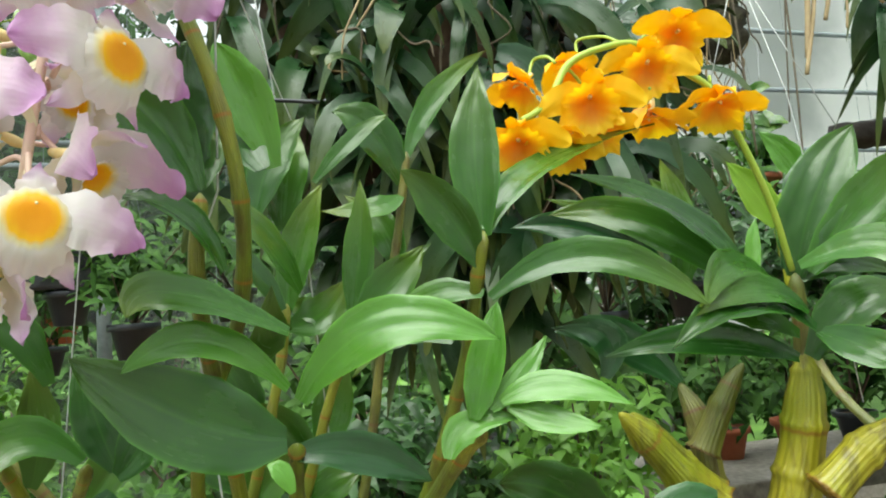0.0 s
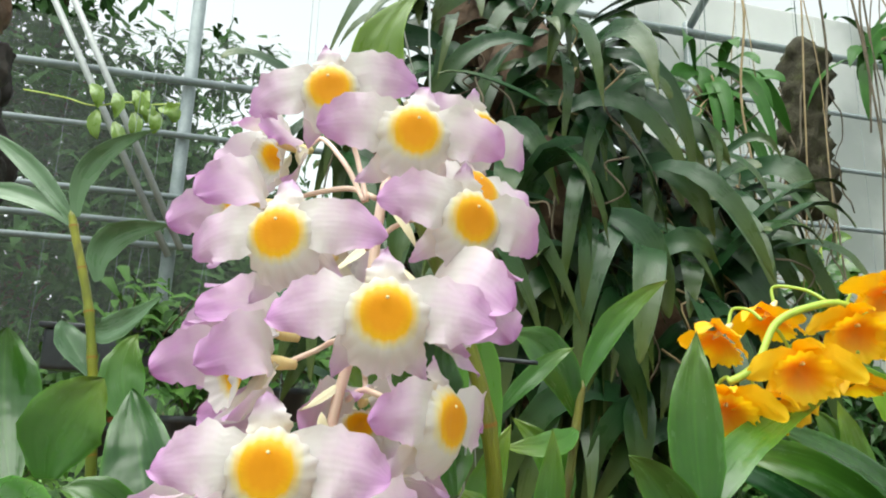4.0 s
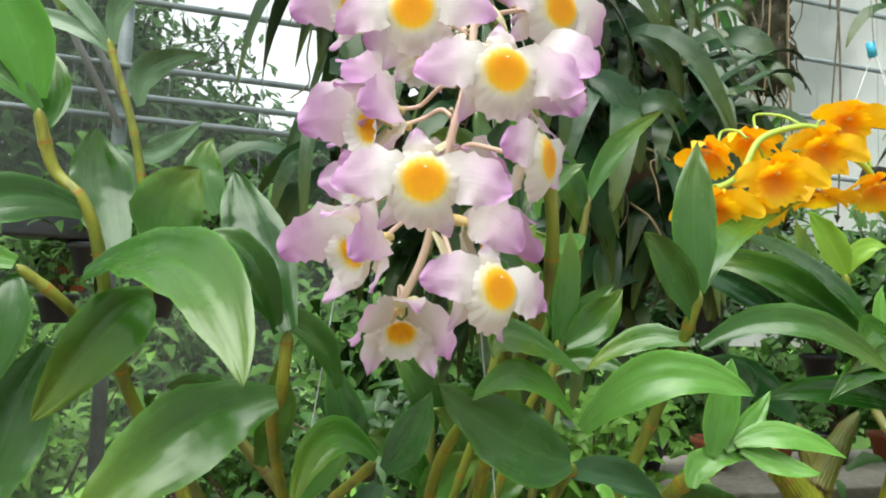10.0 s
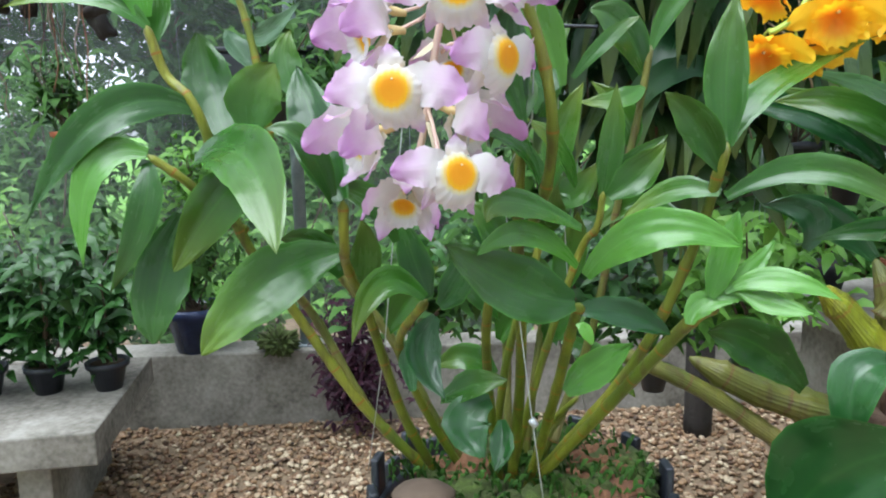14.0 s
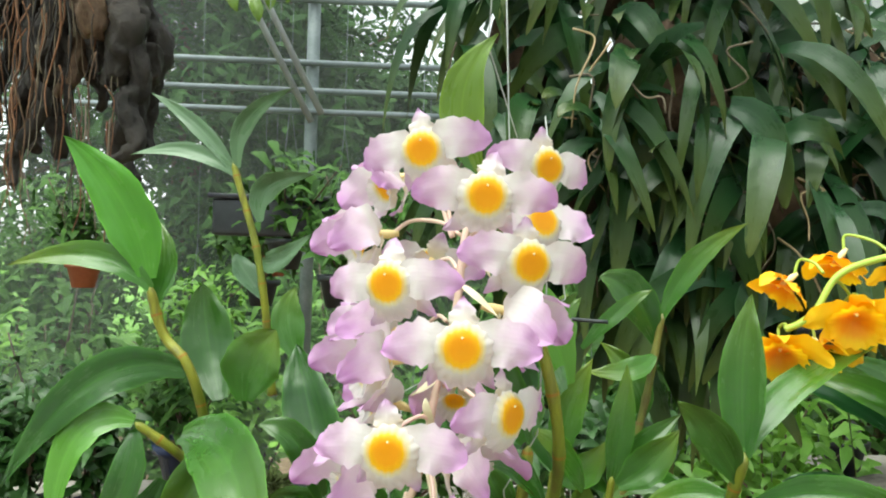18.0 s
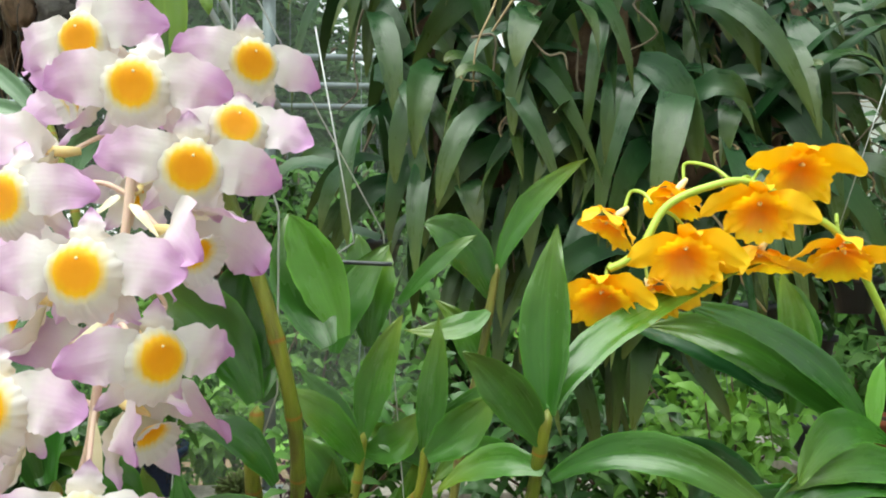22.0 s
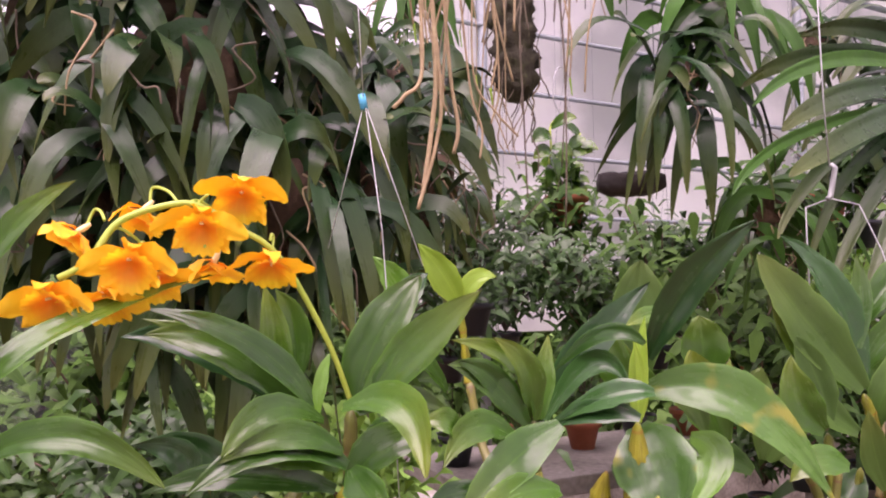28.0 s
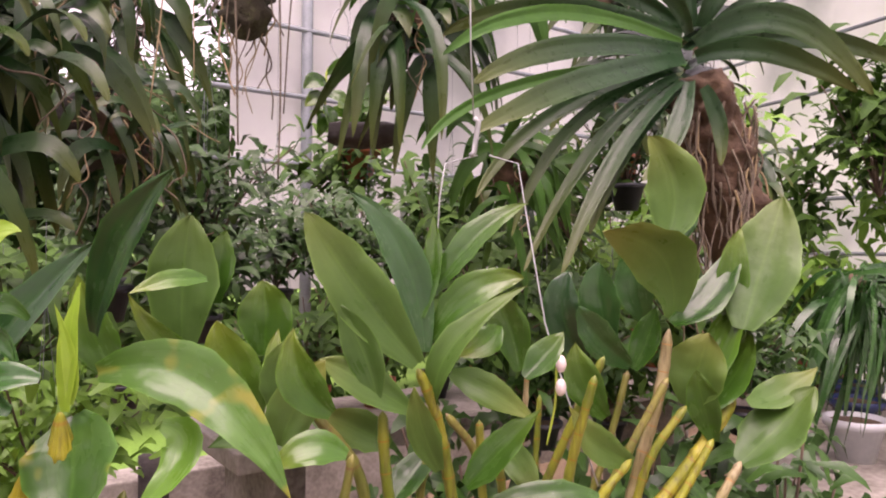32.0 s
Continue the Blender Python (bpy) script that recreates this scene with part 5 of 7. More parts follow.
leaf(c2, (0.501, 0.543, 1.524), (0.575, 0.507, 1.518), (0.638, 0.471, 1.435), 0.049, (-0.278, -0.914, 0.296), 'lance', LEAF_BLOTCH)
leaf(c2, (0.486, 0.529, 1.495), (0.490, 0.504, 1.465), (0.489, 0.480, 1.422), 0.070, (-0.318, -0.797, 0.514), 'oval', LEAF_BLOTCH)
leaf(c2, (0.547, 0.546, 1.480), (0.563, 0.532, 1.460), (0.526, 0.518, 1.419), 0.035, (-0.541, -0.685, 0.488), 'lance', LEAF_NEW)
leaf(c1, (0.363, 0.472, 1.513), (0.362, 0.451, 1.553), (0.331, 0.440, 1.584), 0.027, (0.442, -0.878, -0.183))
leaf(c1, (0.357, 0.466, 1.511), (0.333, 0.445, 1.550), (0.303, 0.434, 1.567), 0.023, (0.516, -0.857, 0.014))
leaf(c1, (0.303, 0.480, 1.540), (0.275, 0.460, 1.570), (0.252, 0.450, 1.565), 0.023, (0.603, -0.726, 0.331))
leaf(c1, (0.350, 0.442, 1.506), (0.313, 0.421, 1.522), (0.285, 0.400, 1.499), 0.024, (0.401, -0.718, 0.569))
leaf(c1, (0.299, 0.423, 1.517), (0.290, 0.412, 1.528), (0.272, 0.412, 1.529), 0.020, (0.478, -0.785, 0.393))
leaf(c1, (0.326, 0.407, 1.474), (0.298, 0.407, 1.480), (0.275, 0.396, 1.477), 0.020, (0.194, -0.780, 0.595))
c4 = cane(plant, [(0.431, 0.538, 1.343), (0.449, 0.538, 1.418), (0.455, 0.526, 1.458)], 0.0134, 0.0096, CANE_YELLOW)
c5 = cane(plant, [(0.339, 0.471, 1.380), (0.357, 0.471, 1.432), (0.377, 0.471, 1.475)], 0.0112, 0.0080, CANE_YELLOW)
c6 = cane(plant, [(0.371, 0.466, 1.379), (0.378, 0.466, 1.423), (0.380, 0.466, 1.468)], 0.0097, 0.0073, CANE_YELLOW)
cane(plant, [(0.425, 0.600, 1.350), (0.392, 0.710, 1.430), (0.380, 0.750, 1.515)], 0.0075, 0.0075, CANE_OLD)
c3 = cane(plant, [(0.380, 0.750, 1.510), (0.375, 0.750, 1.561), (0.370, 0.750, 1.603)], 0.0075, 0.006, CANE_YELLOW)
leaf(c3, (0.370, 0.750, 1.602), (0.348, 0.745, 1.639), (0.319, 0.740, 1.674), 0.036, (-0.25, -0.95, 0.2), 'lance', LEAF_YELLOW)
leaf(c3, (0.371, 0.750, 1.604), (0.389, 0.745, 1.632), (0.413, 0.740, 1.634), 0.024, (-0.25, -0.95, 0.2), 'lance', LEAF_YELLOW)

plant = green = thing("green_orchid", (0.95, 0.75, 1.35), "green orchid with many leafy yellow canes hung on a wire hook", "orchid")
d1 = cane(plant, [(0.832, 0.615, 1.299), (0.808, 0.607, 1.424), (0.791, 0.601, 1.475), (0.777, 0.598, 1.505)], 0.0096, 0.0077, CANE)
leaf(d1, (0.777, 0.597, 1.510), (0.720, 0.606, 1.580), (0.669, 0.615, 1.655), 0.058, (-0.226, -0.972, -0.061), 'oval', LEAF_OLIVE)
leaf(d1, (0.788, 0.609, 1.519), (0.768, 0.626, 1.615), (0.717, 0.643, 1.678), 0.041, (-0.164, -0.978, 0.126), 'lance', LEAF_DARK)
leaf(d1, (0.786, 0.613, 1.552), (0.800, 0.622, 1.608), (0.803, 0.631, 1.656), 0.022, (-0.574, -0.787, 0.226))
leaf(d1, (0.803, 0.628, 1.575), (0.848, 0.620, 1.634), (0.898, 0.602, 1.669), 0.034, (-0.571, -0.719, 0.397))
leaf(d1, (0.800, 0.620, 1.530), (0.833, 0.602, 1.577), (0.884, 0.584, 1.593), 0.037, (-0.554, -0.758, 0.344), 'oval')
leaf(d1, (0.796, 0.604, 1.466), (0.811, 0.586, 1.529), (0.880, 0.568, 1.586), 0.033, (-0.714, -0.617, 0.330), 'lance', LEAF_OLIVE)
leaf(d1, (0.779, 0.605, 1.515), (0.723, 0.614, 1.550), (0.689, 0.623, 1.604), 0.034, (-0.078, -0.991, 0.106))
leaf(d1, (0.772, 0.602, 1.463), (0.718, 0.602, 1.497), (0.681, 0.602, 1.518), 0.037, (0.091, -0.983, 0.158), 'lance', LEAF_OLIVE)
leaf(d1, (0.801, 0.599, 1.403), (0.780, 0.590, 1.448), (0.768, 0.581, 1.491), 0.031, (-0.258, -0.922, -0.288), 'lance', LEAF_OLIVE)
leaf(d1, (0.820, 0.620, 1.494), (0.855, 0.602, 1.477), (0.900, 0.584, 1.448), 0.033, (-0.178, -0.919, 0.352), 'lance', LEAF_OLIVE)
leaf(d1, (0.835, 0.612, 1.379), (0.866, 0.594, 1.418), (0.901, 0.576, 1.462), 0.039, (-0.726, -0.598, 0.339))
leaf(d1, (0.886, 0.650, 1.538), (0.869, 0.650, 1.519), (0.836, 0.650, 1.507), 0.034, (-0.324, -0.774, 0.545))
leaf(d1, (0.911, 0.634, 1.482), (0.937, 0.634, 1.506), (0.958, 0.634, 1.531), 0.035, (-0.532, -0.663, 0.527))
d2 = cane(plant, [(1.166, 0.835, 1.171), (1.194, 0.822, 1.309), (1.217, 0.810, 1.412), (1.231, 0.808, 1.506)], 0.0119, 0.0092, CANE_PALE)
leaf(d2, (1.226, 0.813, 1.629), (1.246, 0.820, 1.711), (1.206, 0.827, 1.789), 0.085, (-0.643, -0.765, -0.023), 'oval', LEAF_OLIVE)
leaf(d2, (1.253, 0.830, 1.521), (1.216, 0.807, 1.611), (1.101, 0.782, 1.645), 0.095, (-0.071, -0.902, -0.425), 'oval', LEAF_OLIVE)
leaf(d2, (1.239, 0.812, 1.512), (1.323, 0.824, 1.554), (1.395, 0.836, 1.658), 0.058, (-0.512, -0.554, 0.656))
leaf(d2, (1.243, 0.816, 1.624), (1.277, 0.828, 1.668), (1.290, 0.840, 1.713), 0.038, (-0.632, -0.597, 0.494), 'lance', LEAF_DARK)
leaf(d2, (1.198, 0.856, 1.446), (1.130, 0.844, 1.494), (1.094, 0.832, 1.540), 0.051, (-0.029, -0.965, -0.262), 'oval', LEAF_DARK)
leaf(d2, (1.204, 0.856, 1.440), (1.223, 0.844, 1.492), (1.228, 0.832, 1.538), 0.048, (-0.820, -0.568, 0.074))
leaf(d2, (1.172, 0.864, 1.474), (1.149, 0.864, 1.545), (1.146, 0.864, 1.602), 0.058, (-0.538, -0.834, -0.120), 'oval', LEAF_DARK)
d3 = cane(plant, [(1.136, 0.798, 1.188), (1.226, 0.798, 1.271), (1.287, 0.798, 1.334), (1.346, 0.798, 1.399)], 0.0126, 0.0108, CANE_YELLOW)
leaf(d3, (1.351, 0.790, 1.503), (1.394, 0.802, 1.591), (1.448, 0.814, 1.706), 0.112, (-0.716, -0.556, 0.422), 'oval', LEAF_OLIVE)
leaf(d3, (1.268, 0.806, 1.391), (1.273, 0.794, 1.447), (1.282, 0.782, 1.501), 0.090, (-0.828, -0.561, -0.008), 'oval', LEAF_OLIVE)
leaf(d3, (1.269, 0.802, 1.375), (1.348, 0.802, 1.433), (1.374, 0.802, 1.505), 0.056, (-0.661, -0.483, 0.574))
leaf(d3, (1.274, 0.802, 1.393), (1.331, 0.814, 1.475), (1.398, 0.826, 1.581), 0.059, (-0.737, -0.379, 0.559))
leaf(d3, (1.372, 0.822, 1.473), (1.359, 0.822, 1.582), (1.375, 0.822, 1.657), 0.049, (-0.687, -0.726, -0.005))
d4 = cane(plant, [(1.225, 0.750, 1.197), (1.284, 0.750, 1.281), (1.313, 0.750, 1.321)], 0.0114, 0.0094, CANE_PALE)
leaf(d4, (1.318, 0.758, 1.316), (1.372, 0.746, 1.362), (1.433, 0.734, 1.423), 0.087, (-0.607, -0.510, 0.609), 'oval', LEAF_OLIVE)
leaf(d4, (1.339, 0.766, 1.398), (1.404, 0.766, 1.412), (1.472, 0.766, 1.444), 0.05, (-0.218, -0.674, 0.706), 'lance', LEAF_OLIVE)
d5 = cane(plant, [(1.113, 0.848, 1.223), (1.158, 0.848, 1.338), (1.189, 0.848, 1.441)], 0.0086, 0.0077, CANE_OLD)
d6 = cane(plant, [(0.998, 0.780, 1.212), (1.001, 0.780, 1.336), (1.006, 0.780, 1.429)], 0.0072, 0.0056, CANE)
d7 = cane(plant, [(1.072, 0.808, 1.192), (1.071, 0.808, 1.322), (1.080, 0.808, 1.412)], 0.0072, 0.0056, CANE_PALE)
d8 = cane(plant, [(1.012, 0.852, 1.314), (1.021, 0.852, 1.397), (1.024, 0.852, 1.485)], 0.0072, 0.0048, CANE_PALE)
d9 = cane(plant, [(1.145, 0.784, 1.210), (1.172, 0.772, 1.326), (1.225, 0.760, 1.404)], 0.0096, 0.0086, CANE)
d10 = cane(plant, [(0.734, 0.604, 1.326), (0.720, 0.604, 1.408), (0.677, 0.604, 1.468)], 0.0088, 0.0080, CANE_OLD)
d11 = cane(plant, [(0.766, 0.616, 1.306), (0.751, 0.616, 1.402), (0.747, 0.616, 1.462)], 0.0088, 0.0080, CANE)
d12 = cane(plant, [(0.892, 0.684, 1.263), (0.883, 0.684, 1.358), (0.879, 0.684, 1.427)], 0.0080, 0.0072, CANE)
leaf(d10, (0.563, 0.684, 1.514), (0.562, 0.684, 1.588), (0.569, 0.684, 1.652), 0.068, (-0.319, -0.948, 0.008), 'oval', LEAF_OLIVE)
leaf(d10, (0.640, 0.684, 1.511), (0.642, 0.684, 1.552), (0.638, 0.684, 1.587), 0.055, (-0.212, -0.977, -0.005), 'oval')
leaf(d10, (0.628, 0.620, 1.455), (0.607, 0.620, 1.502), (0.591, 0.620, 1.554), 0.053, (-0.105, -0.994, -0.041), 'oval')
leaf(d10, (0.641, 0.594, 1.473), (0.644, 0.589, 1.506), (0.650, 0.586, 1.538), 0.034, (-0.480, -0.877, -0.038), 'oval', LEAF_OLIVE)
leaf(d10, (0.644, 0.576, 1.447), (0.656, 0.568, 1.482), (0.680, 0.560, 1.523), 0.046, (-0.544, -0.837, 0.061), 'oval', LEAF_OLIVE)
leaf(d10, (0.681, 0.613, 1.463), (0.649, 0.628, 1.499), (0.650, 0.643, 1.543), 0.029, (-0.261, -0.932, 0.252))
leaf(d10, (0.607, 0.675, 1.493), (0.550, 0.660, 1.527), (0.515, 0.645, 1.578), 0.025, (0.358, -0.930, 0.080))
leaf(d10, (0.583, 0.651, 1.590), (0.552, 0.636, 1.590), (0.516, 0.621, 1.579), 0.021, (0.212, -0.748, 0.629))
leaf(d10, (0.594, 0.692, 1.564), (0.597, 0.692, 1.606), (0.603, 0.692, 1.639), 0.032, (-0.356, -0.934, 0.036))
leaf(d12, (0.993, 0.614, 1.351), (0.921, 0.624, 1.357), (0.834, 0.634, 1.339), 0.030, (-0.122, -0.674, 0.729))
leaf(d12, (0.683, 0.658, 1.414), (0.639, 0.676, 1.431), (0.587, 0.694, 1.418), 0.040, (-0.263, -0.786, 0.559), 'lance', LEAF_OLIVE)
leaf(d12, (0.767, 0.660, 1.414), (0.730, 0.660, 1.436), (0.690, 0.660, 1.455), 0.041, (0.166, -0.936, 0.310), 'lance', LEAF_OLIVE)
d13 = cane(plant, [(1.028, 0.716, 1.235), (1.052, 0.716, 1.299), (1.105, 0.716, 1.353)], 0.0100, 0.0080, CANE_YELLOW)
d14 = cane(plant, [(1.160, 0.768, 1.198), (1.228, 0.768, 1.279), (1.279, 0.768, 1.351)], 0.0104, 0.0083, CANE_YELLOW)
d15 = cane(plant, [(0.803, 0.638, 1.292), (0.794, 0.638, 1.361), (0.804, 0.638, 1.417)], 0.0077, 0.0064, CANE)
d16 = cane(plant, [(0.669, 0.544, 1.347), (0.691, 0.544, 1.396), (0.701, 0.544, 1.443)], 0.0068, 0.0057, CANE_OLD)
d17 = cane(plant, [(0.910, 0.662, 1.271), (0.900, 0.662, 1.338), (0.892, 0.662, 1.404)], 0.0080, 0.0072, CANE)
leaf(d15, (0.809, 0.648, 1.411), (0.777, 0.630, 1.383), (0.744, 0.612, 1.357), 0.036, (-0.283, -0.595, 0.752))
leaf(d17, (0.899, 0.673, 1.397), (0.917, 0.654, 1.379), (0.928, 0.635, 1.339), 0.035, (-0.419, -0.853, 0.313), 'lance', LEAF_OLIVE)
leaf(d13, (1.113, 0.725, 1.346), (1.041, 0.703, 1.384), (1.006, 0.703, 1.430), 0.042, (0.085, -0.988, -0.129), 'lance', LEAF_OLIVE)
leaf(d13, (1.097, 0.764, 1.396), (1.059, 0.764, 1.452), (1.049, 0.764, 1.499), 0.049, (-0.411, -0.888, -0.206))
leaf(d14, (1.295, 0.784, 1.341), (1.272, 0.784, 1.407), (1.261, 0.784, 1.448), 0.046, (-0.576, -0.791, -0.203))
leaf(d16, (0.690, 0.517, 1.451), (0.658, 0.517, 1.458), (0.628, 0.517, 1.441), 0.031, (-0.080, -0.837, 0.541))
leaf(d16, (0.681, 0.536, 1.482), (0.654, 0.536, 1.514), (0.648, 0.536, 1.555), 0.037, (-0.166, -0.983, -0.080))
leaf(d16, (0.737, 0.600, 1.478), (0.723, 0.600, 1.523), (0.699, 0.600, 1.569), 0.035, (-0.244, -0.964, -0.106), 'oval', LEAF_OLIVE)
leaf(d16, (0.998, 0.825, 1.453), (0.980, 0.825, 1.518), (0.951, 0.825, 1.566), 0.053, (-0.373, -0.913, -0.167), 'oval')
leaf(d16, (1.153, 0.922, 1.448), (1.119, 0.922, 1.523), (1.129, 0.922, 1.586), 0.061, (-0.501, -0.860, -0.098), 'oval', LEAF_DARK)
leaf(d16, (1.286, 0.938, 1.499), (1.261, 0.938, 1.567), (1.271, 0.938, 1.633), 0.061, (-0.587, -0.806, -0.074), 'oval', LEAF_DARK)
leaf(d16, (0.511, 0.594, 1.510), (0.491, 0.594, 1.551), (0.480, 0.594, 1.598), 0.036, (0.015, -1.000, 0.005))
leaf(d16, (0.566, 0.554, 1.484), (0.551, 0.554, 1.515), (0.521, 0.554, 1.536), 0.031, (0.136, -0.983, 0.122), 'oval', LEAF_OLIVE)

plant = thing("slender_orchid", (-0.343, 0.460, 1.460), "slender orchid with narrow arching pale green leaves", "orchid")
h1 = cane(plant, [(-0.326, 0.467, 1.542), (-0.332, 0.460, 1.619), (-0.343, 0.460, 1.672), (-0.361, 0.460, 1.725), (-0.366, 0.460, 1.741)], 0.0056, 0.0042, CANE)
leaf(h1, (-0.362, 0.460, 1.729), (-0.401, 0.450, 1.749), (-0.454, 0.441, 1.745), 0.0157, (0.241, -0.940, 0.242), 'lance', LEAF_PALE)
leaf(h1, (-0.364, 0.460, 1.732), (-0.398, 0.454, 1.771), (-0.440, 0.447, 1.800), 0.0144, (0.450, -0.823, 0.346), 'lance', LEAF_PALE)
leaf(h1, (-0.361, 0.460, 1.736), (-0.354, 0.460, 1.777), (-0.311, 0.460, 1.804), 0.0164, (0.151, -0.982, -0.111), 'lance', LEAF_PALE)
leaf(h1, (-0.338, 0.460, 1.690), (-0.332, 0.460, 1.720), (-0.287, 0.454, 1.730), 0.0216, (-0.033, -0.992, -0.119), 'lance', LEAF_PALE)
leaf(h1, (-0.337, 0.460, 1.658), (-0.321, 0.460, 1.658), (-0.288, 0.454, 1.681), 0.0197, (-0.107, -0.993, -0.054), 'lance', LEAF_PALE)
leaf(h1, (-0.332, 0.460, 1.624), (-0.353, 0.460, 1.648), (-0.361, 0.460, 1.662), 0.0197, (0.444, -0.829, 0.340), 'lance', LEAF_PALE)

plant = thing("hanger_wires", (-0.1, 0.385, 1.32), "thin white suspension wires of the hanging basket", "wire")
rod('wire', [(-0.070, 0.270, 1.338), (-0.079, 0.272, 1.404), (-0.096, 0.270, 1.545), (-0.078, 0.255, 1.579), (-0.075, 0.250, 1.653), (-0.095, 0.250, 1.716), (-0.099, 0.250, 1.800), (-0.102, 0.250, 1.883)], 0.0004, WIRE, plant, 6, 0)
rod('wire', [(-0.212, 0.360, 1.320), (-0.191, 0.345, 1.424), (-0.169, 0.330, 1.580), (-0.071, 0.330, 1.642), (-0.084, 0.310, 1.747)], 0.0004, WIRE, plant, 6, 0)
rod('wire', [(-0.051, 0.440, 1.340), (-0.064, 0.420, 1.410), (-0.077, 0.400, 1.649), (-0.111, 0.270, 1.777), (-0.102, 0.250, 1.883)], 0.0004, WIRE, plant, 6, 0)
rod('knot', [(-0.080, 0.272, 1.406), (-0.077, 0.272, 1.402)], 0.0022, WIRE, plant)
plant = thing("cable_tie", (-0.097, 0.308, 1.628), "black plastic cable tie round a cane", "cable tie")
rod('strap', [(-0.104, 0.305, 1.629), (-0.098, 0.304, 1.630), (-0.075, 0.308, 1.632), (-0.046, 0.314, 1.631)], 0.0011, BLACK, plant)
rod('head', [(-0.0990, 0.3030, 1.6300), (-0.0960, 0.3030, 1.6290)], 0.0028, BLACK, plant)
plant = thing("orchid_hanger", (0.237, 0.493, 1.77), "thin wire hanger with a small blue plastic ferrule", "hanger")
rod('wire', [(0.239, 0.490, 1.775), (0.233, 0.490, 1.888)], 0.0004, WIRE, plant, 6, 0)
rod('ferrule', [(0.238, 0.493, 1.778), (0.240, 0.493, 1.766)], 0.0034, TAG_BLUE, plant)
rod('wire', [(0.239, 0.493, 1.767), (0.212, 0.520, 1.655)], 0.0004, WIRE, plant, 6, 0)
rod('wire', [(0.241, 0.490, 1.766), (0.251, 0.460, 1.664), (0.257, 0.440, 1.544), (0.260, 0.430, 1.456)], 0.0004, WIRE, plant, 6, 0)
rod('wire', [(0.242, 0.493, 1.767), (0.282, 0.460, 1.638)], 0.0004, WIRE, plant, 6, 0)
plant = thing("hook_wire", (0.98, 0.88, 1.77), "bent wire hanger with a hook and two arms", "hanger")
rod('wire', [(0.913, 0.815, 2.077), (0.917, 0.815, 1.886), (0.922, 0.815, 1.793)], 0.00104, STEEL_PALE, plant, 6, 0)
rod('hook', [(0.922, 0.813, 1.793), (0.927, 0.810, 1.788), (0.924, 0.817, 1.748), (0.919, 0.817, 1.744)], 0.00383, STEEL_PALE, plant, 6, 0)
rod('arm', [(0.936, 0.834, 1.747), (0.883, 0.816, 1.731), (0.870, 0.799, 1.685), (0.858, 0.781, 1.581)], 0.00098, STEEL_PALE, plant, 6, 0)
rod('arm', [(0.976, 0.887, 1.755), (1.014, 0.869, 1.743), (0.999, 0.812, 1.670), (1.000, 0.756, 1.526), (1.011, 0.718, 1.440), (1.040, 0.690, 1.333)], 0.00103, STEEL_PALE, plant, 6, 0)

plant = thing("hanging_roots", (0.3, 0.5, 2.05), "thick pale tan aerial roots hanging down", "roots")
rod('root', [(0.294, 0.500, 1.930), (0.300, 0.500, 1.807), (0.297, 0.500, 1.758), (0.288, 0.495, 1.699)], 0.0022, ROOT, plant)
rod('root', [(0.307, 0.520, 1.944), (0.316, 0.520, 1.811), (0.323, 0.520, 1.761), (0.319, 0.520, 1.737)], 0.0018, ROOT, plant)
rod('root', [(0.283, 0.500, 1.928), (0.289, 0.500, 1.806), (0.272, 0.490, 1.777), (0.263, 0.490, 1.767)], 0.0017, ROOT, plant)
rod('root', [(0.324, 0.540, 1.958), (0.338, 0.540, 1.806), (0.349, 0.540, 1.764), (0.347, 0.540, 1.737)], 0.0011, ROOT, plant)
rod('root', [(0.290, 0.500, 1.930), (0.304, 0.500, 1.790), (0.300, 0.500, 1.741), (0.283, 0.490, 1.685)], 0.0017, ROOT, plant)
rod('root', [(0.362, 0.560, 1.945), (0.371, 0.560, 1.816), (0.363, 0.560, 1.774)], 0.0010, ROOT, plant)
rod('root', [(0.345, 0.550, 1.938), (0.344, 0.550, 1.819), (0.365, 0.550, 1.782), (0.386, 0.550, 1.760)], 0.0010, ROOT, plant)
rod('root', [(0.316, 0.510, 1.912), (0.308, 0.510, 1.793), (0.311, 0.510, 1.771)], 0.0013, ROOT, plant)

plant = fan = thing("fan_orchid", (1.72, 1.3, 2.0), "large orchid with broad arching leaves on a shaggy brown stem", "hanging orchid")
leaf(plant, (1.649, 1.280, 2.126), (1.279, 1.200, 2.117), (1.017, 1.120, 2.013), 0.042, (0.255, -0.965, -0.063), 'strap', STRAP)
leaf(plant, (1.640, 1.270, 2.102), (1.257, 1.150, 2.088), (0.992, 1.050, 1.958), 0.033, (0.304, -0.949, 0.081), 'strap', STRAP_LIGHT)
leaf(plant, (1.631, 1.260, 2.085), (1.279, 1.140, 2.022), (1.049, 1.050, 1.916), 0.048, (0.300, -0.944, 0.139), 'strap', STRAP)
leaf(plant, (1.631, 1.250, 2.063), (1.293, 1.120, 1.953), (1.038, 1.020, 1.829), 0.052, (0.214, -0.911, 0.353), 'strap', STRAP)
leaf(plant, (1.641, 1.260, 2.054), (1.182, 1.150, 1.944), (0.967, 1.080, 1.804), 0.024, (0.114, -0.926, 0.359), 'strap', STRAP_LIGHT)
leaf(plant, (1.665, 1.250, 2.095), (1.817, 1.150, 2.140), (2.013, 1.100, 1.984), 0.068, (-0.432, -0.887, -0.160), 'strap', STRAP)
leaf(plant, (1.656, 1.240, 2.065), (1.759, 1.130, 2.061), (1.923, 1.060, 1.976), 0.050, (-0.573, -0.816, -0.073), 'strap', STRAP)
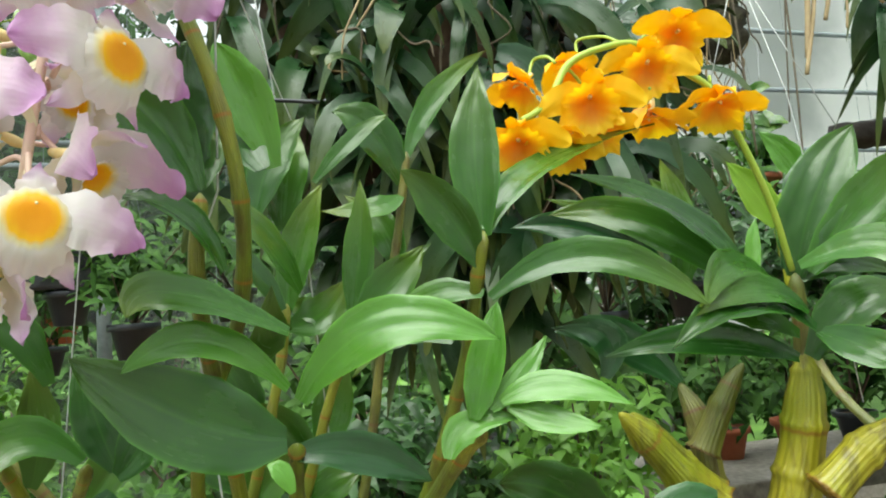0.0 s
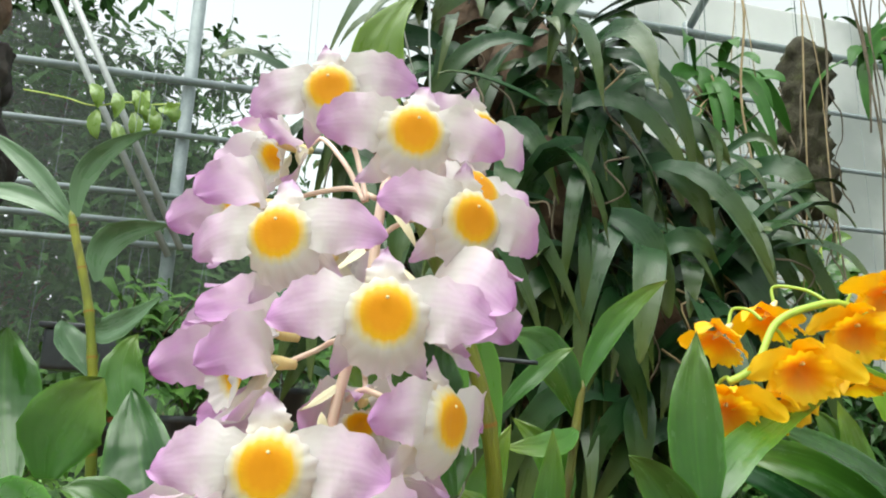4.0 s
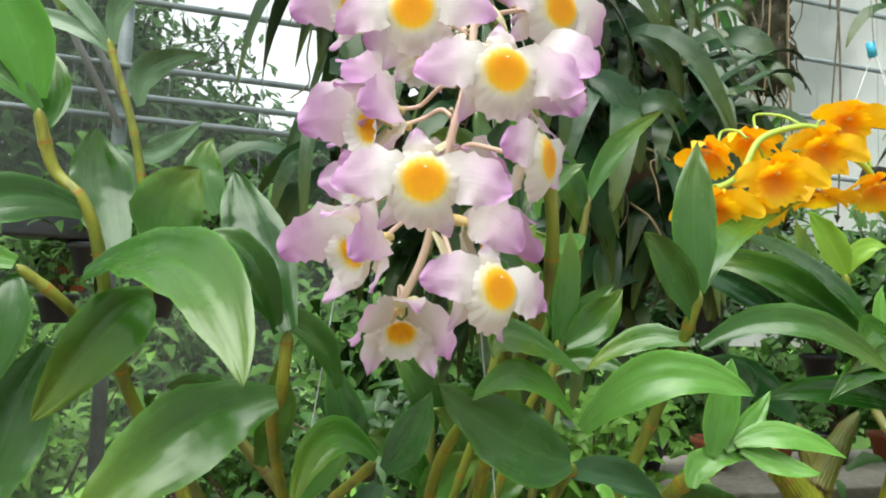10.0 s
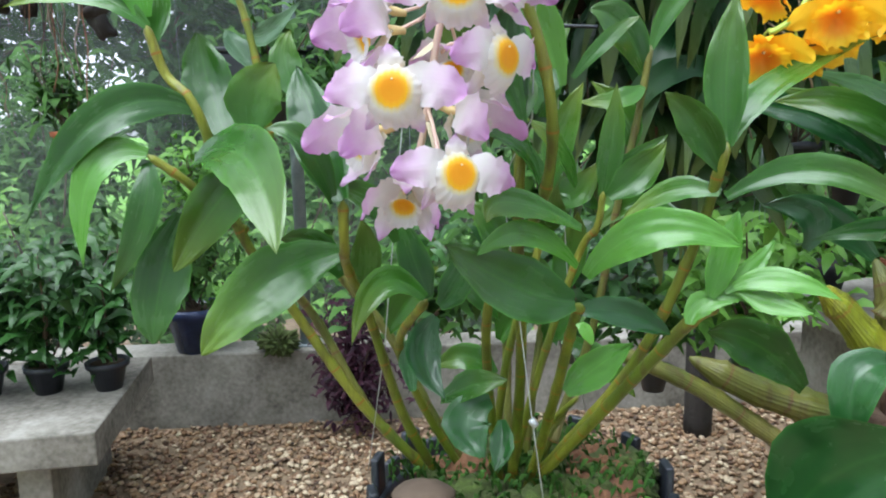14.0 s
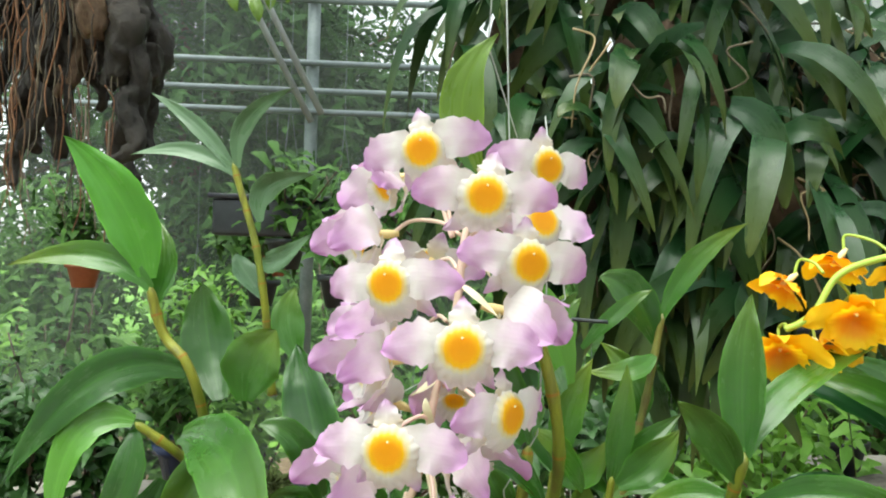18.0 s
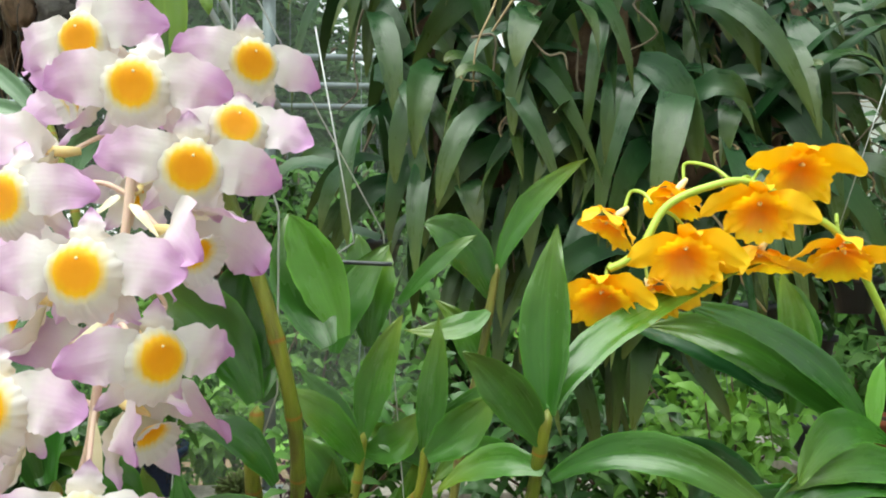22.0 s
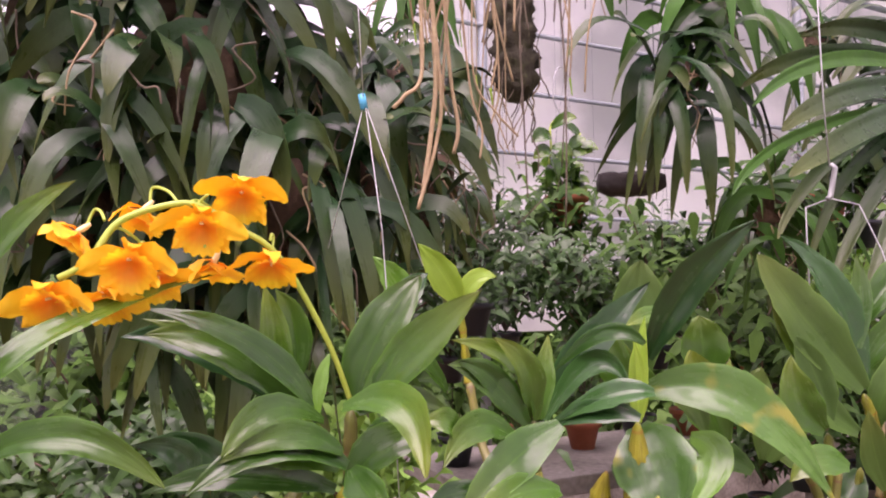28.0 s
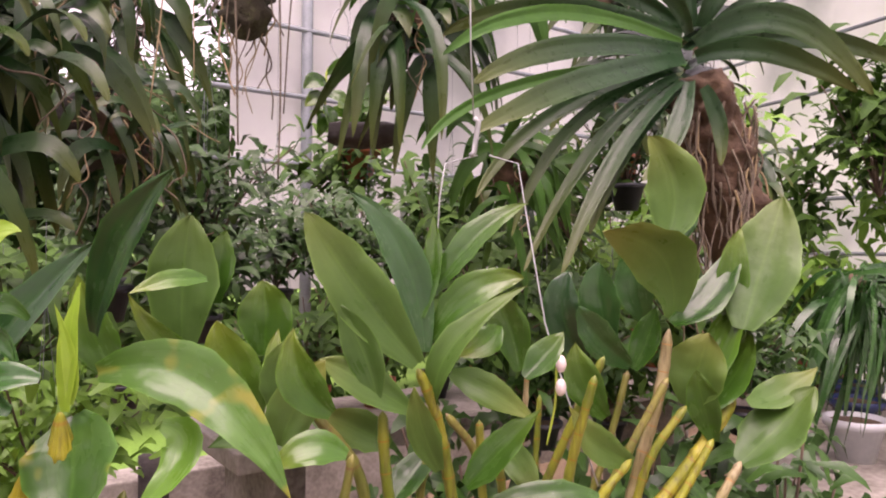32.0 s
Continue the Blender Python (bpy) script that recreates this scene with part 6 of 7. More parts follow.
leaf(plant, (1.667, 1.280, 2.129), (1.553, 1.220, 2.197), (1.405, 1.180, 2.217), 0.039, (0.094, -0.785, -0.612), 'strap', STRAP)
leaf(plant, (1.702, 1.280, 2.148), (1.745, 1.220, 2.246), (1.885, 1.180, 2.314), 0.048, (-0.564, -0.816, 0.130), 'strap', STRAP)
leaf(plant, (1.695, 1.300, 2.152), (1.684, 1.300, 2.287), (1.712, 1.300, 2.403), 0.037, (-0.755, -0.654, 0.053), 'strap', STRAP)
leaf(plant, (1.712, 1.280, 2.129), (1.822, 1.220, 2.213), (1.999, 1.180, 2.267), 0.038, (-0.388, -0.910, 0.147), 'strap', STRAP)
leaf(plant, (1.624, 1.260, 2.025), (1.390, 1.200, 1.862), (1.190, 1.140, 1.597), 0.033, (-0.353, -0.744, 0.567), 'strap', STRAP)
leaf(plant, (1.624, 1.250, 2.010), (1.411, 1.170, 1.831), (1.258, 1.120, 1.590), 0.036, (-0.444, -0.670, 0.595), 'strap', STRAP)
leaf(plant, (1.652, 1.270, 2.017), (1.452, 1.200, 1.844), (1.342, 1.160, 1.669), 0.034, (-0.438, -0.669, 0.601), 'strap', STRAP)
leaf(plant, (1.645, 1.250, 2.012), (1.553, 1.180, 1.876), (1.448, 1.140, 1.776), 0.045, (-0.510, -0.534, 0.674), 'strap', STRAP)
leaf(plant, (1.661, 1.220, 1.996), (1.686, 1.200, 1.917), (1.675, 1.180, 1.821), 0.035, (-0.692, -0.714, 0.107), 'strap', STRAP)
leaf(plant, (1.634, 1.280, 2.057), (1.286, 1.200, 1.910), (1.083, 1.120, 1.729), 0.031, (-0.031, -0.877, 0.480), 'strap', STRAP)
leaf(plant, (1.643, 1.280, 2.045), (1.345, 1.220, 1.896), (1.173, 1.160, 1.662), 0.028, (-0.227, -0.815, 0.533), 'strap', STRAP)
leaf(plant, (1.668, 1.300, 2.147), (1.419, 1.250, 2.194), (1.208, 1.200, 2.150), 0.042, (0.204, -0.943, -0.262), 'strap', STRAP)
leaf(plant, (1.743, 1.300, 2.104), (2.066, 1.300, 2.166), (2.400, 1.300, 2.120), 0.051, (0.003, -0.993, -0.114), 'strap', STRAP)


# ---- basket and pots of the near orchids ----
def moss_patch(parent, at, r, seed, mat):
    bm = lump(r, (1, 1, 0.6), seed, 0.6, 4, 4.5)
    bmesh.ops.translate(bm, verts=bm.verts, vec=V(at) - origin(parent))
    return part("moss_clump", bm, mat, parent)


def basket(at, r, h, label):
    ob = thing("hanging_basket", at, label, "basket")
    for k in range(26):
        a = 2 * math.pi * k / 26
        bm = bmesh.new()
        top = h * (0.5 + (0.1 if k % 2 else 0.0))
        box(bm, (0.018, 0.007, h + (0.016 if k % 2 else 0)), (r * math.cos(a), r * math.sin(a), -h / 2 + (0.008 if k % 2 else 0)), a + math.pi / 2, 0.002)
        part("slat", bm, BLACK, ob)
    for z in (-0.02, -h * 0.55, -h + 0.008):
        bm = bmesh.new()
        n, m = 40, 6
        ring = [[bm.verts.new(((r - 0.004 + 0.004 * math.cos(b)) * math.cos(a), (r - 0.004 + 0.004 * math.cos(b)) * math.sin(a), z + 0.006 * math.sin(b))) for b in [2 * math.pi * j / m for j in range(m)]] for a in [2 * math.pi * i / n for i in range(n)]]
        for i in range(n):
            for j in range(m):
                bm.faces.new((ring[i][j], ring[(i + 1) % n][j], ring[(i + 1) % n][(j + 1) % m], ring[i][(j + 1) % m]))
        part("hoop", bm, BLACK, ob)
    bm = lathe([(r - 0.01, -h + 0.004), (r - 0.01, -0.03), (r * 0.6, -0.012), (0.01, -0.006)], 30)
    for v in bm.verts:
        v.co.z += 0.012 * noise.noise(v.co * 40)
    part("growing_medium", bm, FIBRE, ob)
    return ob


pot = basket((-0.1, 0.385, 1.303), 0.113, 0.11, "black plastic slatted basket filled with coir and moss")
for k in range(34):
    a = k * 2.4
    q = 0.03 + 0.05 * ((k * 0.37) % 1)
    moss_patch(pot, (-0.1 + q * math.cos(a), 0.385 + q * math.sin(a), 1.305), 0.017 + 0.006 * (k % 3), k, FIBRE if k % 4 == 1 else MOSS)
fern = []
rnd = random.Random(8)
vs, fs, us = [], [], []
for k in range(700):
    a, q = rnd.uniform(0, 6.28), 0.1 * rnd.random() ** 0.6
    p = Vector((-0.1 + q * math.cos(a), 0.385 + q * math.sin(a), 1.318))
    d = Vector((rnd.uniform(-1, 1), rnd.uniform(-1, 1), rnd.uniform(0.4, 1.2))).normalized()
    e = p + d * rnd.uniform(0.005, 0.012)
    blade(vs, fs, us, p, p.lerp(e, 0.5) + Vector((0, 0, 0.003)), e, 0.0035, (d.y, -d.x, 0.6), "oval", 3, 2)
tagged(part("ground_cover", make_mesh("ground_cover", vs, fs, us, origin(pot)), BUSH, pot), "tiny bright green creeping weeds", kind="stuff")
bm = lump(0.019, (1.2, 0.9, 0.6), 3.3, 0.12)
st = part("stone", bm, WOOD, None, "")
st.location = (-0.157, 0.315, 1.326)
tagged(st, "smooth brown stone lying on the basket's rim", "stone")


def wood_basket(at, r, h, label):
    ob = thing("wooden_basket", at, label, "basket")
    for k in range(14):
        a = 2 * math.pi * k / 14
        bm = bmesh.new()
        box(bm, (0.03, 0.011, h), (r * math.cos(a), r * math.sin(a), -h / 2), a + math.pi / 2, 0.003)
        part("slat", bm, BARK, ob)
    bm = lathe([(r - 0.012, -h + 0.004), (r - 0.01, -0.02), (r * 0.5, 0.004), (0.01, 0.01)], 24)
    for v in bm.verts:
        v.co.z += 0.014 * noise.noise(v.co * 30)
    part("growing_medium", bm, FIBRE, ob)


wood_basket((0.235, 0.44, 1.36), 0.075, 0.12, "rough brown wooden basket packed with coir")
wood_basket((0.45, 0.52, 1.32), 0.085, 0.12, "rough wooden basket packed with dark coir")
wood_basket((1.02, 0.78, 1.12), 0.15, 0.17, "weathered wooden basket holding old canes")


# ---- strap-leaved epiphytes hanging behind ----
def strap_plant(name, at, label, count, length, width, spread, seed, mat=None, hang=0.55, roots=5):
    """Strap leaves from one crown: some arch out, the rest hang straight down."""
    ob = thing(name, at, label, "hanging orchid", "hanging strap orchids")
    rnd = random.Random(seed)
    o = V(at)
    for k in range(count):
        a = rnd.uniform(math.pi * 0.85, math.pi * 2.15)
        L = length * rnd.uniform(0.55, 1.2)
        b = o + Vector((rnd.uniform(-1, 1) * spread, rnd.uniform(-1, 0.6) * spread * 0.7, rnd.uniform(-1, 1) * spread))
        if rnd.random() < hang:
            d = Vector((math.cos(a) * 0.55, math.sin(a) * 0.35, -0.55 + rnd.uniform(-0.3, 0.5))).normalized()
            m = b + d * L * 0.45 + Vector((0, -0.1 * L, 0.05 * L))
            e = b + d * L * 0.75 + Vector((rnd.uniform(-0.1, 0.1) * L, -0.05 * L, -L * 0.4))
            n = Vector((rnd.uniform(-0.7, 0.7), -1, 0.25))
        else:
            d = Vector((math.cos(a), math.sin(a) * 0.6, rnd.uniform(-0.1, 0.9))).normalized()
            m = b + d * L * 0.5
            e = b + d * L * 0.8 + Vector((0, 0, -L * rnd.uniform(0.1, 0.5)))
            n = Vector((rnd.uniform(-0.4, 0.4), -0.7, 0.8)) - d * 0.2
        vs, fs, us = [], [], []
        blade(vs, fs, us, b, m, e, width * rnd.uniform(0.6, 1.4), n, rnd.choice(("strap", "lance", "oval")), 9, 4, rnd.uniform(0.1, 0.5), 0.02, 0.0012, k * 0.7, 0.0, rnd.uniform(-1.0, 1.0), 0.0, 0.03)
        part("leaf", make_mesh("leaf", vs, fs, us, o), mat or STRAP, ob)
    bm = lump(spread * 0.6, (1, 0.7, 1.2), seed, 0.4)
    part("root_ball", bm, BARK, ob)
    for k in range(roots):
        p = o + Vector((rnd.uniform(-1, 1) * spread, -spread * 0.7, rnd.uniform(-0.5, 0.5) * spread))
        pts = [p]
        for j in range(4):
            pts.append(pts[-1] + Vector((rnd.uniform(-0.035, 0.035), rnd.uniform(-0.02, 0.015), rnd.uniform(-0.06, 0.0))))
        rod("root", pts, 0.0018, ROOT if k % 3 == 0 else ROOT_DARK, ob, 5, 4, 0.7)
    return ob


BIG = "dark green strap-leaved orchid clump hanging in the greenhouse"
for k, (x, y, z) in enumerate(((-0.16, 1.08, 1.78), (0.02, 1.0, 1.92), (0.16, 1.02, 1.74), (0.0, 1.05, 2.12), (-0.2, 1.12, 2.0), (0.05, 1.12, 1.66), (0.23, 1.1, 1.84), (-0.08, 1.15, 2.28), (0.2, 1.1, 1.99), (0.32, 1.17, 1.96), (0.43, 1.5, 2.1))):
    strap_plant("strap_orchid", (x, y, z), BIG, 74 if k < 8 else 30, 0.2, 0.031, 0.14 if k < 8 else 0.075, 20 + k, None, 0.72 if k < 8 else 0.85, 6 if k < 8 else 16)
for k, (x, y, z, s) in enumerate(((1.02, 1.42, 2.1, 1.0), (1.12, 1.5, 2.3, 1.0), (0.45, 1.4, 1.85, 0.55), (1.5, 1.9, 1.85, 0.9), (1.3, 1.5, 1.8, 0.8), (0.45, 1.62, 1.82, 0.55))):
    strap_plant("strap_orchid", (x, y, z), "green strap-leaved orchid hanging from the greenhouse roof", 40, 0.28 * s, 0.036 * s, 0.08, 50 + k, STRAP_LIGHT if k % 3 == 1 else STRAP, 0.6, 8)

for k, (x, y, z) in enumerate(((0.379, 1.320, 2.252), (0.856, 1.500, 2.467))):
    strap_plant("strap_orchid", (x, y, z), "bright green strap-leaved orchid beside the mossy log", 26, 0.17, 0.03, 0.05, 70 + k, STRAP_LIGHT, 0.6, 8)

# dark tree-fern mount below the clump, tangled with tan roots
fern = thing("tree_fern_mount", (0.41, 1.55, 1.87), "dark brown tree-fern mount tangled with tan roots", "plant mount")
part("fibre_block", lump(0.075, (1.15, 0.8, 1.25), 611, 0.5), BARK_DARK, fern)
rnd = random.Random(612)
for k in range(22):
    pts = [Vector((0.41 + rnd.uniform(-0.1, 0.09), 1.48 + rnd.uniform(-0.03, 0.02), 1.93 + rnd.uniform(-0.04, 0.06)))]
    d = Vector((rnd.uniform(-0.04, 0.04), -0.004, rnd.uniform(-0.02, 0.012)))
    for j in range(5):
        pts.append(pts[-1] + d + Vector((rnd.uniform(-0.012, 0.012), rnd.uniform(-0.008, 0.008), rnd.uniform(-0.014, 0.006))))
    rod("root", pts, rnd.uniform(0.0012, 0.0024), ROOT if k % 3 else ROOT_DARK, fern, 5, 5, 0.6)
rod("hanging_wire", [(0.41, 1.55, 1.95), (0.41, 1.55, 2.75)], 0.0009, WIRE, fern, 4, 4)

# curved aerial root in front of the clump
rod("aerial_root", [(0.010, 0.965, 1.936), (0.017, 0.965, 1.910), (0.046, 0.965, 1.901), (0.082, 0.965, 1.883), (0.117, 0.965, 1.869), (0.141, 0.965, 1.874), (0.162, 0.965, 1.863), (0.171, 0.965, 1.847), (0.158, 0.965, 1.824), (0.151, 0.965, 1.803)], 0.0024, ROOT)
tagged(bpy.data.objects["aerial_root"], "pale curling aerial root", "root")

# hanging mossy log
LOG = rough_mat("mossy_cork", [(0.25, (0.015, 0.012, 0.008)), (0.55, (0.05, 0.045, 0.025)), (0.8, (0.08, 0.1, 0.03))], 30, 0.95, 1.0, 0.008)
log = thing("hanging_log", (0.69, 1.6, 2.1), "mossy cork log hanging upright with thin roots", "log")
vs, fs, us = [], [], []
pts = smooth_path([Vector((0.69 + 0.006 * math.sin(i), 1.6, 2.08 + 0.045 * i)) for i in range(11)], 4)
tube(vs, fs, us, pts, [0.048 * min(1.0, 0.35 + 0.2 * i, 0.35 + 0.2 * (len(pts) - 1 - i)) for i in range(len(pts))], 26, 0.05)
for q in vs:
    q += (q - Vector((0.69, 1.6, q.z))) * (0.5 * noise.noise(q * 30) + 0.35 * noise.noise(q * 75))
part("log_body", make_mesh("log_body", vs, fs, us, origin(log)), LOG, log)
rnd = random.Random(31)
for k in range(26):
    a = rnd.uniform(0, 6.28)
    p = Vector((0.69 + 0.05 * math.cos(a), 1.6 + 0.05 * math.sin(a), rnd.uniform(2.1, 2.5)))
    pts = [p]
    for j in range(5):
        pts.append(pts[-1] + Vector((rnd.uniform(-0.02, 0.02), rnd.uniform(-0.015, 0.015), -rnd.uniform(0.02, 0.06))))
    rod("root", pts, rnd.uniform(0.0015, 0.003), ROOT_DARK if k % 3 else ROOT, log, 5, 4, 0.6)


def root_curtain(at, label, count, length, width, seed, mat):
    ob = thing("hanging_roots", at, label, "roots")
    rnd = random.Random(seed)
    o = V(at)
    for k in range(count):
        p = o + Vector((rnd.uniform(-width, width), rnd.uniform(-width, width) * 0.5, rnd.uniform(-0.05, 0.05)))
        pts = [p]
        L = length * rnd.uniform(0.5, 1.1) / 6
        for j in range(6):
            pts.append(pts[-1] + Vector((rnd.uniform(-0.02, 0.02), rnd.uniform(-0.012, 0.012), -L)))
        rod("root", pts, rnd.uniform(0.0015, 0.0035), mat, ob, 6, 4, 0.6)
    return ob


root_curtain((0.52, 1.25, 3.0), "thin tan aerial roots hanging down", 5, 1.05, 0.14, 5, ROOT)
root_curtain((0.75, 1.4, 3.0), "thin dark aerial roots hanging down", 6, 1.1, 0.18, 6, ROOT_DARK)

# behind the leaves of the large fan-leaved orchid: more leaves, its shaggy stem and roots
def fan_orchid(ob):
    rnd = random.Random(11)
    o = origin(ob)
    for k in range(26):
        side = -1 if k % 2 else 1
        fan = rnd.uniform(0.1, 1.0)
        L = rnd.uniform(0.26, 0.36)
        b = V((1.68 + side * 0.01, 1.32, 1.95 + 0.011 * k))
        d = Vector((side * math.cos(fan), math.sin(fan) * 0.9, 0.1 + 0.022 * k)).normalized()
        vs, fs, us = [], [], []
        blade(vs, fs, us, b, b + d * L * 0.55, b + d * L * 0.92 + Vector((0, 0, -L * rnd.uniform(0.15, 0.5))), rnd.uniform(0.038, 0.052), (0.1 * side, -0.5, 1), "strap", 12, 6, 0.35, 0.006, 0.0016, k)
        part("leaf", make_mesh("leaf", vs, fs, us, o), STRAP, ob)
    vs, fs, us = [], [], []
    pts = [V((1.72 + 0.02 * j, 1.32, 2.05 - 0.065 * j)) for j in range(9)]
    path = smooth_path(pts, 9)
    radii = [0.04 + 0.045 * math.sin(math.pi * min(1, 0.1 + i / len(path))) ** 0.7 for i in range(len(path))]
    tube(vs, fs, us, path, radii, 36)
    for q in vs:
        q += (q - Vector((1.78, 1.32, q.z))) * (0.3 * noise.noise(q * 26) + 0.2 * noise.noise(q * 70))
    part("stem", make_mesh("stem", vs, fs, us, o), BARK, ob)
    for k in range(110):
        a = rnd.uniform(0, 6.28)
        p = V((1.78 + 0.09 * math.cos(a), 1.32 + 0.09 * math.sin(a), rnd.uniform(1.7, 2.0)))
        pts = [p]
        for j in range(4):
            pts.append(pts[-1] + Vector((rnd.uniform(-0.025, 0.025), rnd.uniform(-0.02, 0.02), -rnd.uniform(0.03, 0.09))))
        rod("root", pts, 0.003, ROOT_DARK if k % 4 else ROOT, ob, 5, 4, 0.6)


fan_orchid(fan)
fan.location += Vector((-0.03, 0, -0.02))


# ---- shrubs, pots and benches further off ----
def shrub(name, at, radii, count, size, label, category, seed, mat=None, stems=10, prof="oval"):
    """Stems from the base with many small leaves along and round them."""
    o = V(at)
    ob = thing(name, o, label, category)
    rnd = random.Random(seed)
    vs, fs, us = [], [], []
    ls, lf, lu = [], [], []
    top = o + Vector((0, 0, radii[2]))
    for k in range(stems):
        e = top + Vector((rnd.gauss(0, 0.5) * radii[0], rnd.gauss(0, 0.5) * radii[1], rnd.uniform(-0.3, 0.9) * radii[2]))
        m = o.lerp(e, 0.5) + Vector((rnd.uniform(-0.1, 0.1) * radii[0], 0, 0.1 * radii[2]))
        path = smooth_path([o, m, e], 5)
        tube(vs, fs, us, path, [0.012 * radii[2] * (1.2 - i / 12) + 0.001 for i in range(len(path))], 5)
        for j in range(count // stems):
            s = rnd.uniform(0.35, 1.0)
            p = path[min(int(s * 10), 10)] + Vector((rnd.gauss(0, 0.28) * radii[0], rnd.gauss(0, 0.28) * radii[1], rnd.gauss(0, 0.22) * radii[2]))
            d = Vector((rnd.uniform(-1, 1), rnd.uniform(-1, 0.6), rnd.uniform(-0.5, 0.9))).normalized()
            L = size * rnd.uniform(0.6, 1.3)
            blade(ls, lf, lu, p, p + d * L * 0.5 + Vector((0, 0, L * 0.1)), p + d * L + Vector((0, 0, -L * 0.2)), L * rnd.uniform(0.28, 0.42), (rnd.uniform(-0.4, 0.4), -0.6, 0.8), prof, 3, 2, 0.25, 0.0, 0.0006)
    tagged(part("branchwork", make_mesh("branchwork", vs, fs, us, o), WOOD, ob), kind="stuff")
    tagged(part("foliage", make_mesh("foliage", ls, lf, lu, o), mat or BUSH, ob), kind="stuff")
    return ob


def clay_pot(at, r, mat=None, label="small terracotta pot", name="flower_pot"):
    ob = thing(name, at, label, "pot")
    part("pot_body", lathe([(0.65 * r, 0), (0.95 * r, 1.25 * r), (1.1 * r, 1.25 * r), (1.12 * r, 1.55 * r), (1.0 * r, 1.56 * r), (0.92 * r, 1.4 * r)], 26), mat or TERRACOTTA, ob)
    if name == "hanging_pot":
        top = Vector((0, 0, 3.3 - at[2]))
        for a in (0.4, 2.5, 4.6):
            rod("wire", [V(at) + Vector((1.05 * r * math.cos(a), 1.05 * r * math.sin(a), 1.55 * r)), V(at) + Vector((0, 0, 1.55 * r + 0.5)), V(at) + top], 0.0007, STEEL, ob, 4, 1)
    part("soil", lathe([(0.9 * r, 1.3 * r), (0.89 * r, 1.4 * r), (0.02, 1.43 * r)], 20), BARK, ob)
    return ob

vine = thing("lime_vine", (-1.873, 3.000, 2.968), "climbing vine with drooping lime-green leaves on the steel braces", "vine")
rod("stem", [(-2.220, 3.000, 3.044), (-2.023, 3.000, 3.008), (-1.873, 3.000, 2.968), (-1.731, 3.000, 2.986), (-1.609, 3.000, 2.976), (-1.464, 3.000, 2.983)], 0.004, GREEN_STEM, vine)
leaf(vine, (-1.781, 3.000, 3.030), (-1.743, 2.980, 2.965), (-1.757, 2.990, 2.900), 0.062, (0.3, -0.9, 0.2), 'oval', LEAF_LIME)
leaf(vine, (-1.691, 3.000, 3.044), (-1.645, 2.980, 2.984), (-1.661, 2.990, 2.929), 0.062, (0.3, -0.9, 0.2), 'oval', LEAF_LIME)
leaf(vine, (-1.623, 3.000, 3.044), (-1.628, 2.980, 2.964), (-1.621, 2.990, 2.919), 0.062, (0.3, -0.9, 0.2), 'oval', LEAF_LIME)
leaf(vine, (-1.845, 3.000, 2.944), (-1.843, 2.980, 2.869), (-1.823, 2.990, 2.797), 0.062, (0.3, -0.9, 0.2), 'oval', LEAF_LIME)
leaf(vine, (-1.680, 3.000, 2.932), (-1.646, 2.980, 2.860), (-1.656, 2.990, 2.798), 0.062, (0.3, -0.9, 0.2), 'oval', LEAF_LIME)
leaf(vine, (-1.592, 3.000, 2.945), (-1.559, 2.980, 2.886), (-1.569, 2.990, 2.826), 0.062, (0.3, -0.9, 0.2), 'oval', LEAF_LIME)
leaf(vine, (-1.554, 3.000, 2.965), (-1.512, 2.980, 2.948), (-1.459, 2.990, 2.974), 0.062, (0.3, -0.9, 0.2), 'oval', LEAF_LIME)
leaf(vine, (-1.901, 3.000, 3.073), (-1.846, 2.980, 3.014), (-1.846, 2.990, 2.950), 0.062, (0.3, -0.9, 0.2), 'oval', LEAF_LIME)
leaf(vine, (-1.764, 3.000, 2.885), (-1.721, 2.980, 2.814), (-1.710, 2.990, 2.741), 0.062, (0.3, -0.9, 0.2), 'oval', LEAF_LIME)
leaf(vine, (-1.511, 3.000, 2.969), (-1.478, 2.980, 2.924), (-1.481, 2.990, 2.881), 0.062, (0.3, -0.9, 0.2), 'oval', LEAF_LIME)
leaf(vine, (-1.634, 3.000, 2.984), (-1.599, 2.980, 2.930), (-1.606, 2.990, 2.881), 0.062, (0.3, -0.9, 0.2), 'oval', LEAF_LIME)

# things on and behind the low wall
clay_pot(on_wall(-2.16, 0.1, 0.41), 0.16, BLUE_GLAZE, "dark blue glazed pot on the low wall")
shrub("potted_shrub", on_wall(-2.16, 0.1, 0.62), (0.34, 0.24, 0.3), 620, 0.09, "leafy dark green plant in the blue pot", "potted plant", 1)
shrub("purple_plant", on_wall(-1.34, -0.16, 0.02), (0.22, 0.14, 0.4), 1100, 0.06, "dark purple-red leafy plant growing against the wall", "plant", 2, PURPLE)
bm = lump(0.075, (1.2, 1, 0.8), 7, 0.9, 5, 5.0)
st = part("root_tuft", bm, MOSS, None)
st.location = on_wall(-1.72, -0.02, 0.47)
tagged(st, "rough brown tuft of dead roots lying on the wall", "root tuft")
post_ob = rod("wooden_post", [(0.446, 3.57, 0), (0.448, 3.57, 0.3), (0.446, 3.58, 0.62)], 0.07, BARK_DARK, None, 12, 4)
tagged(post_ob, "dark round wooden post standing in the gravel", "post")


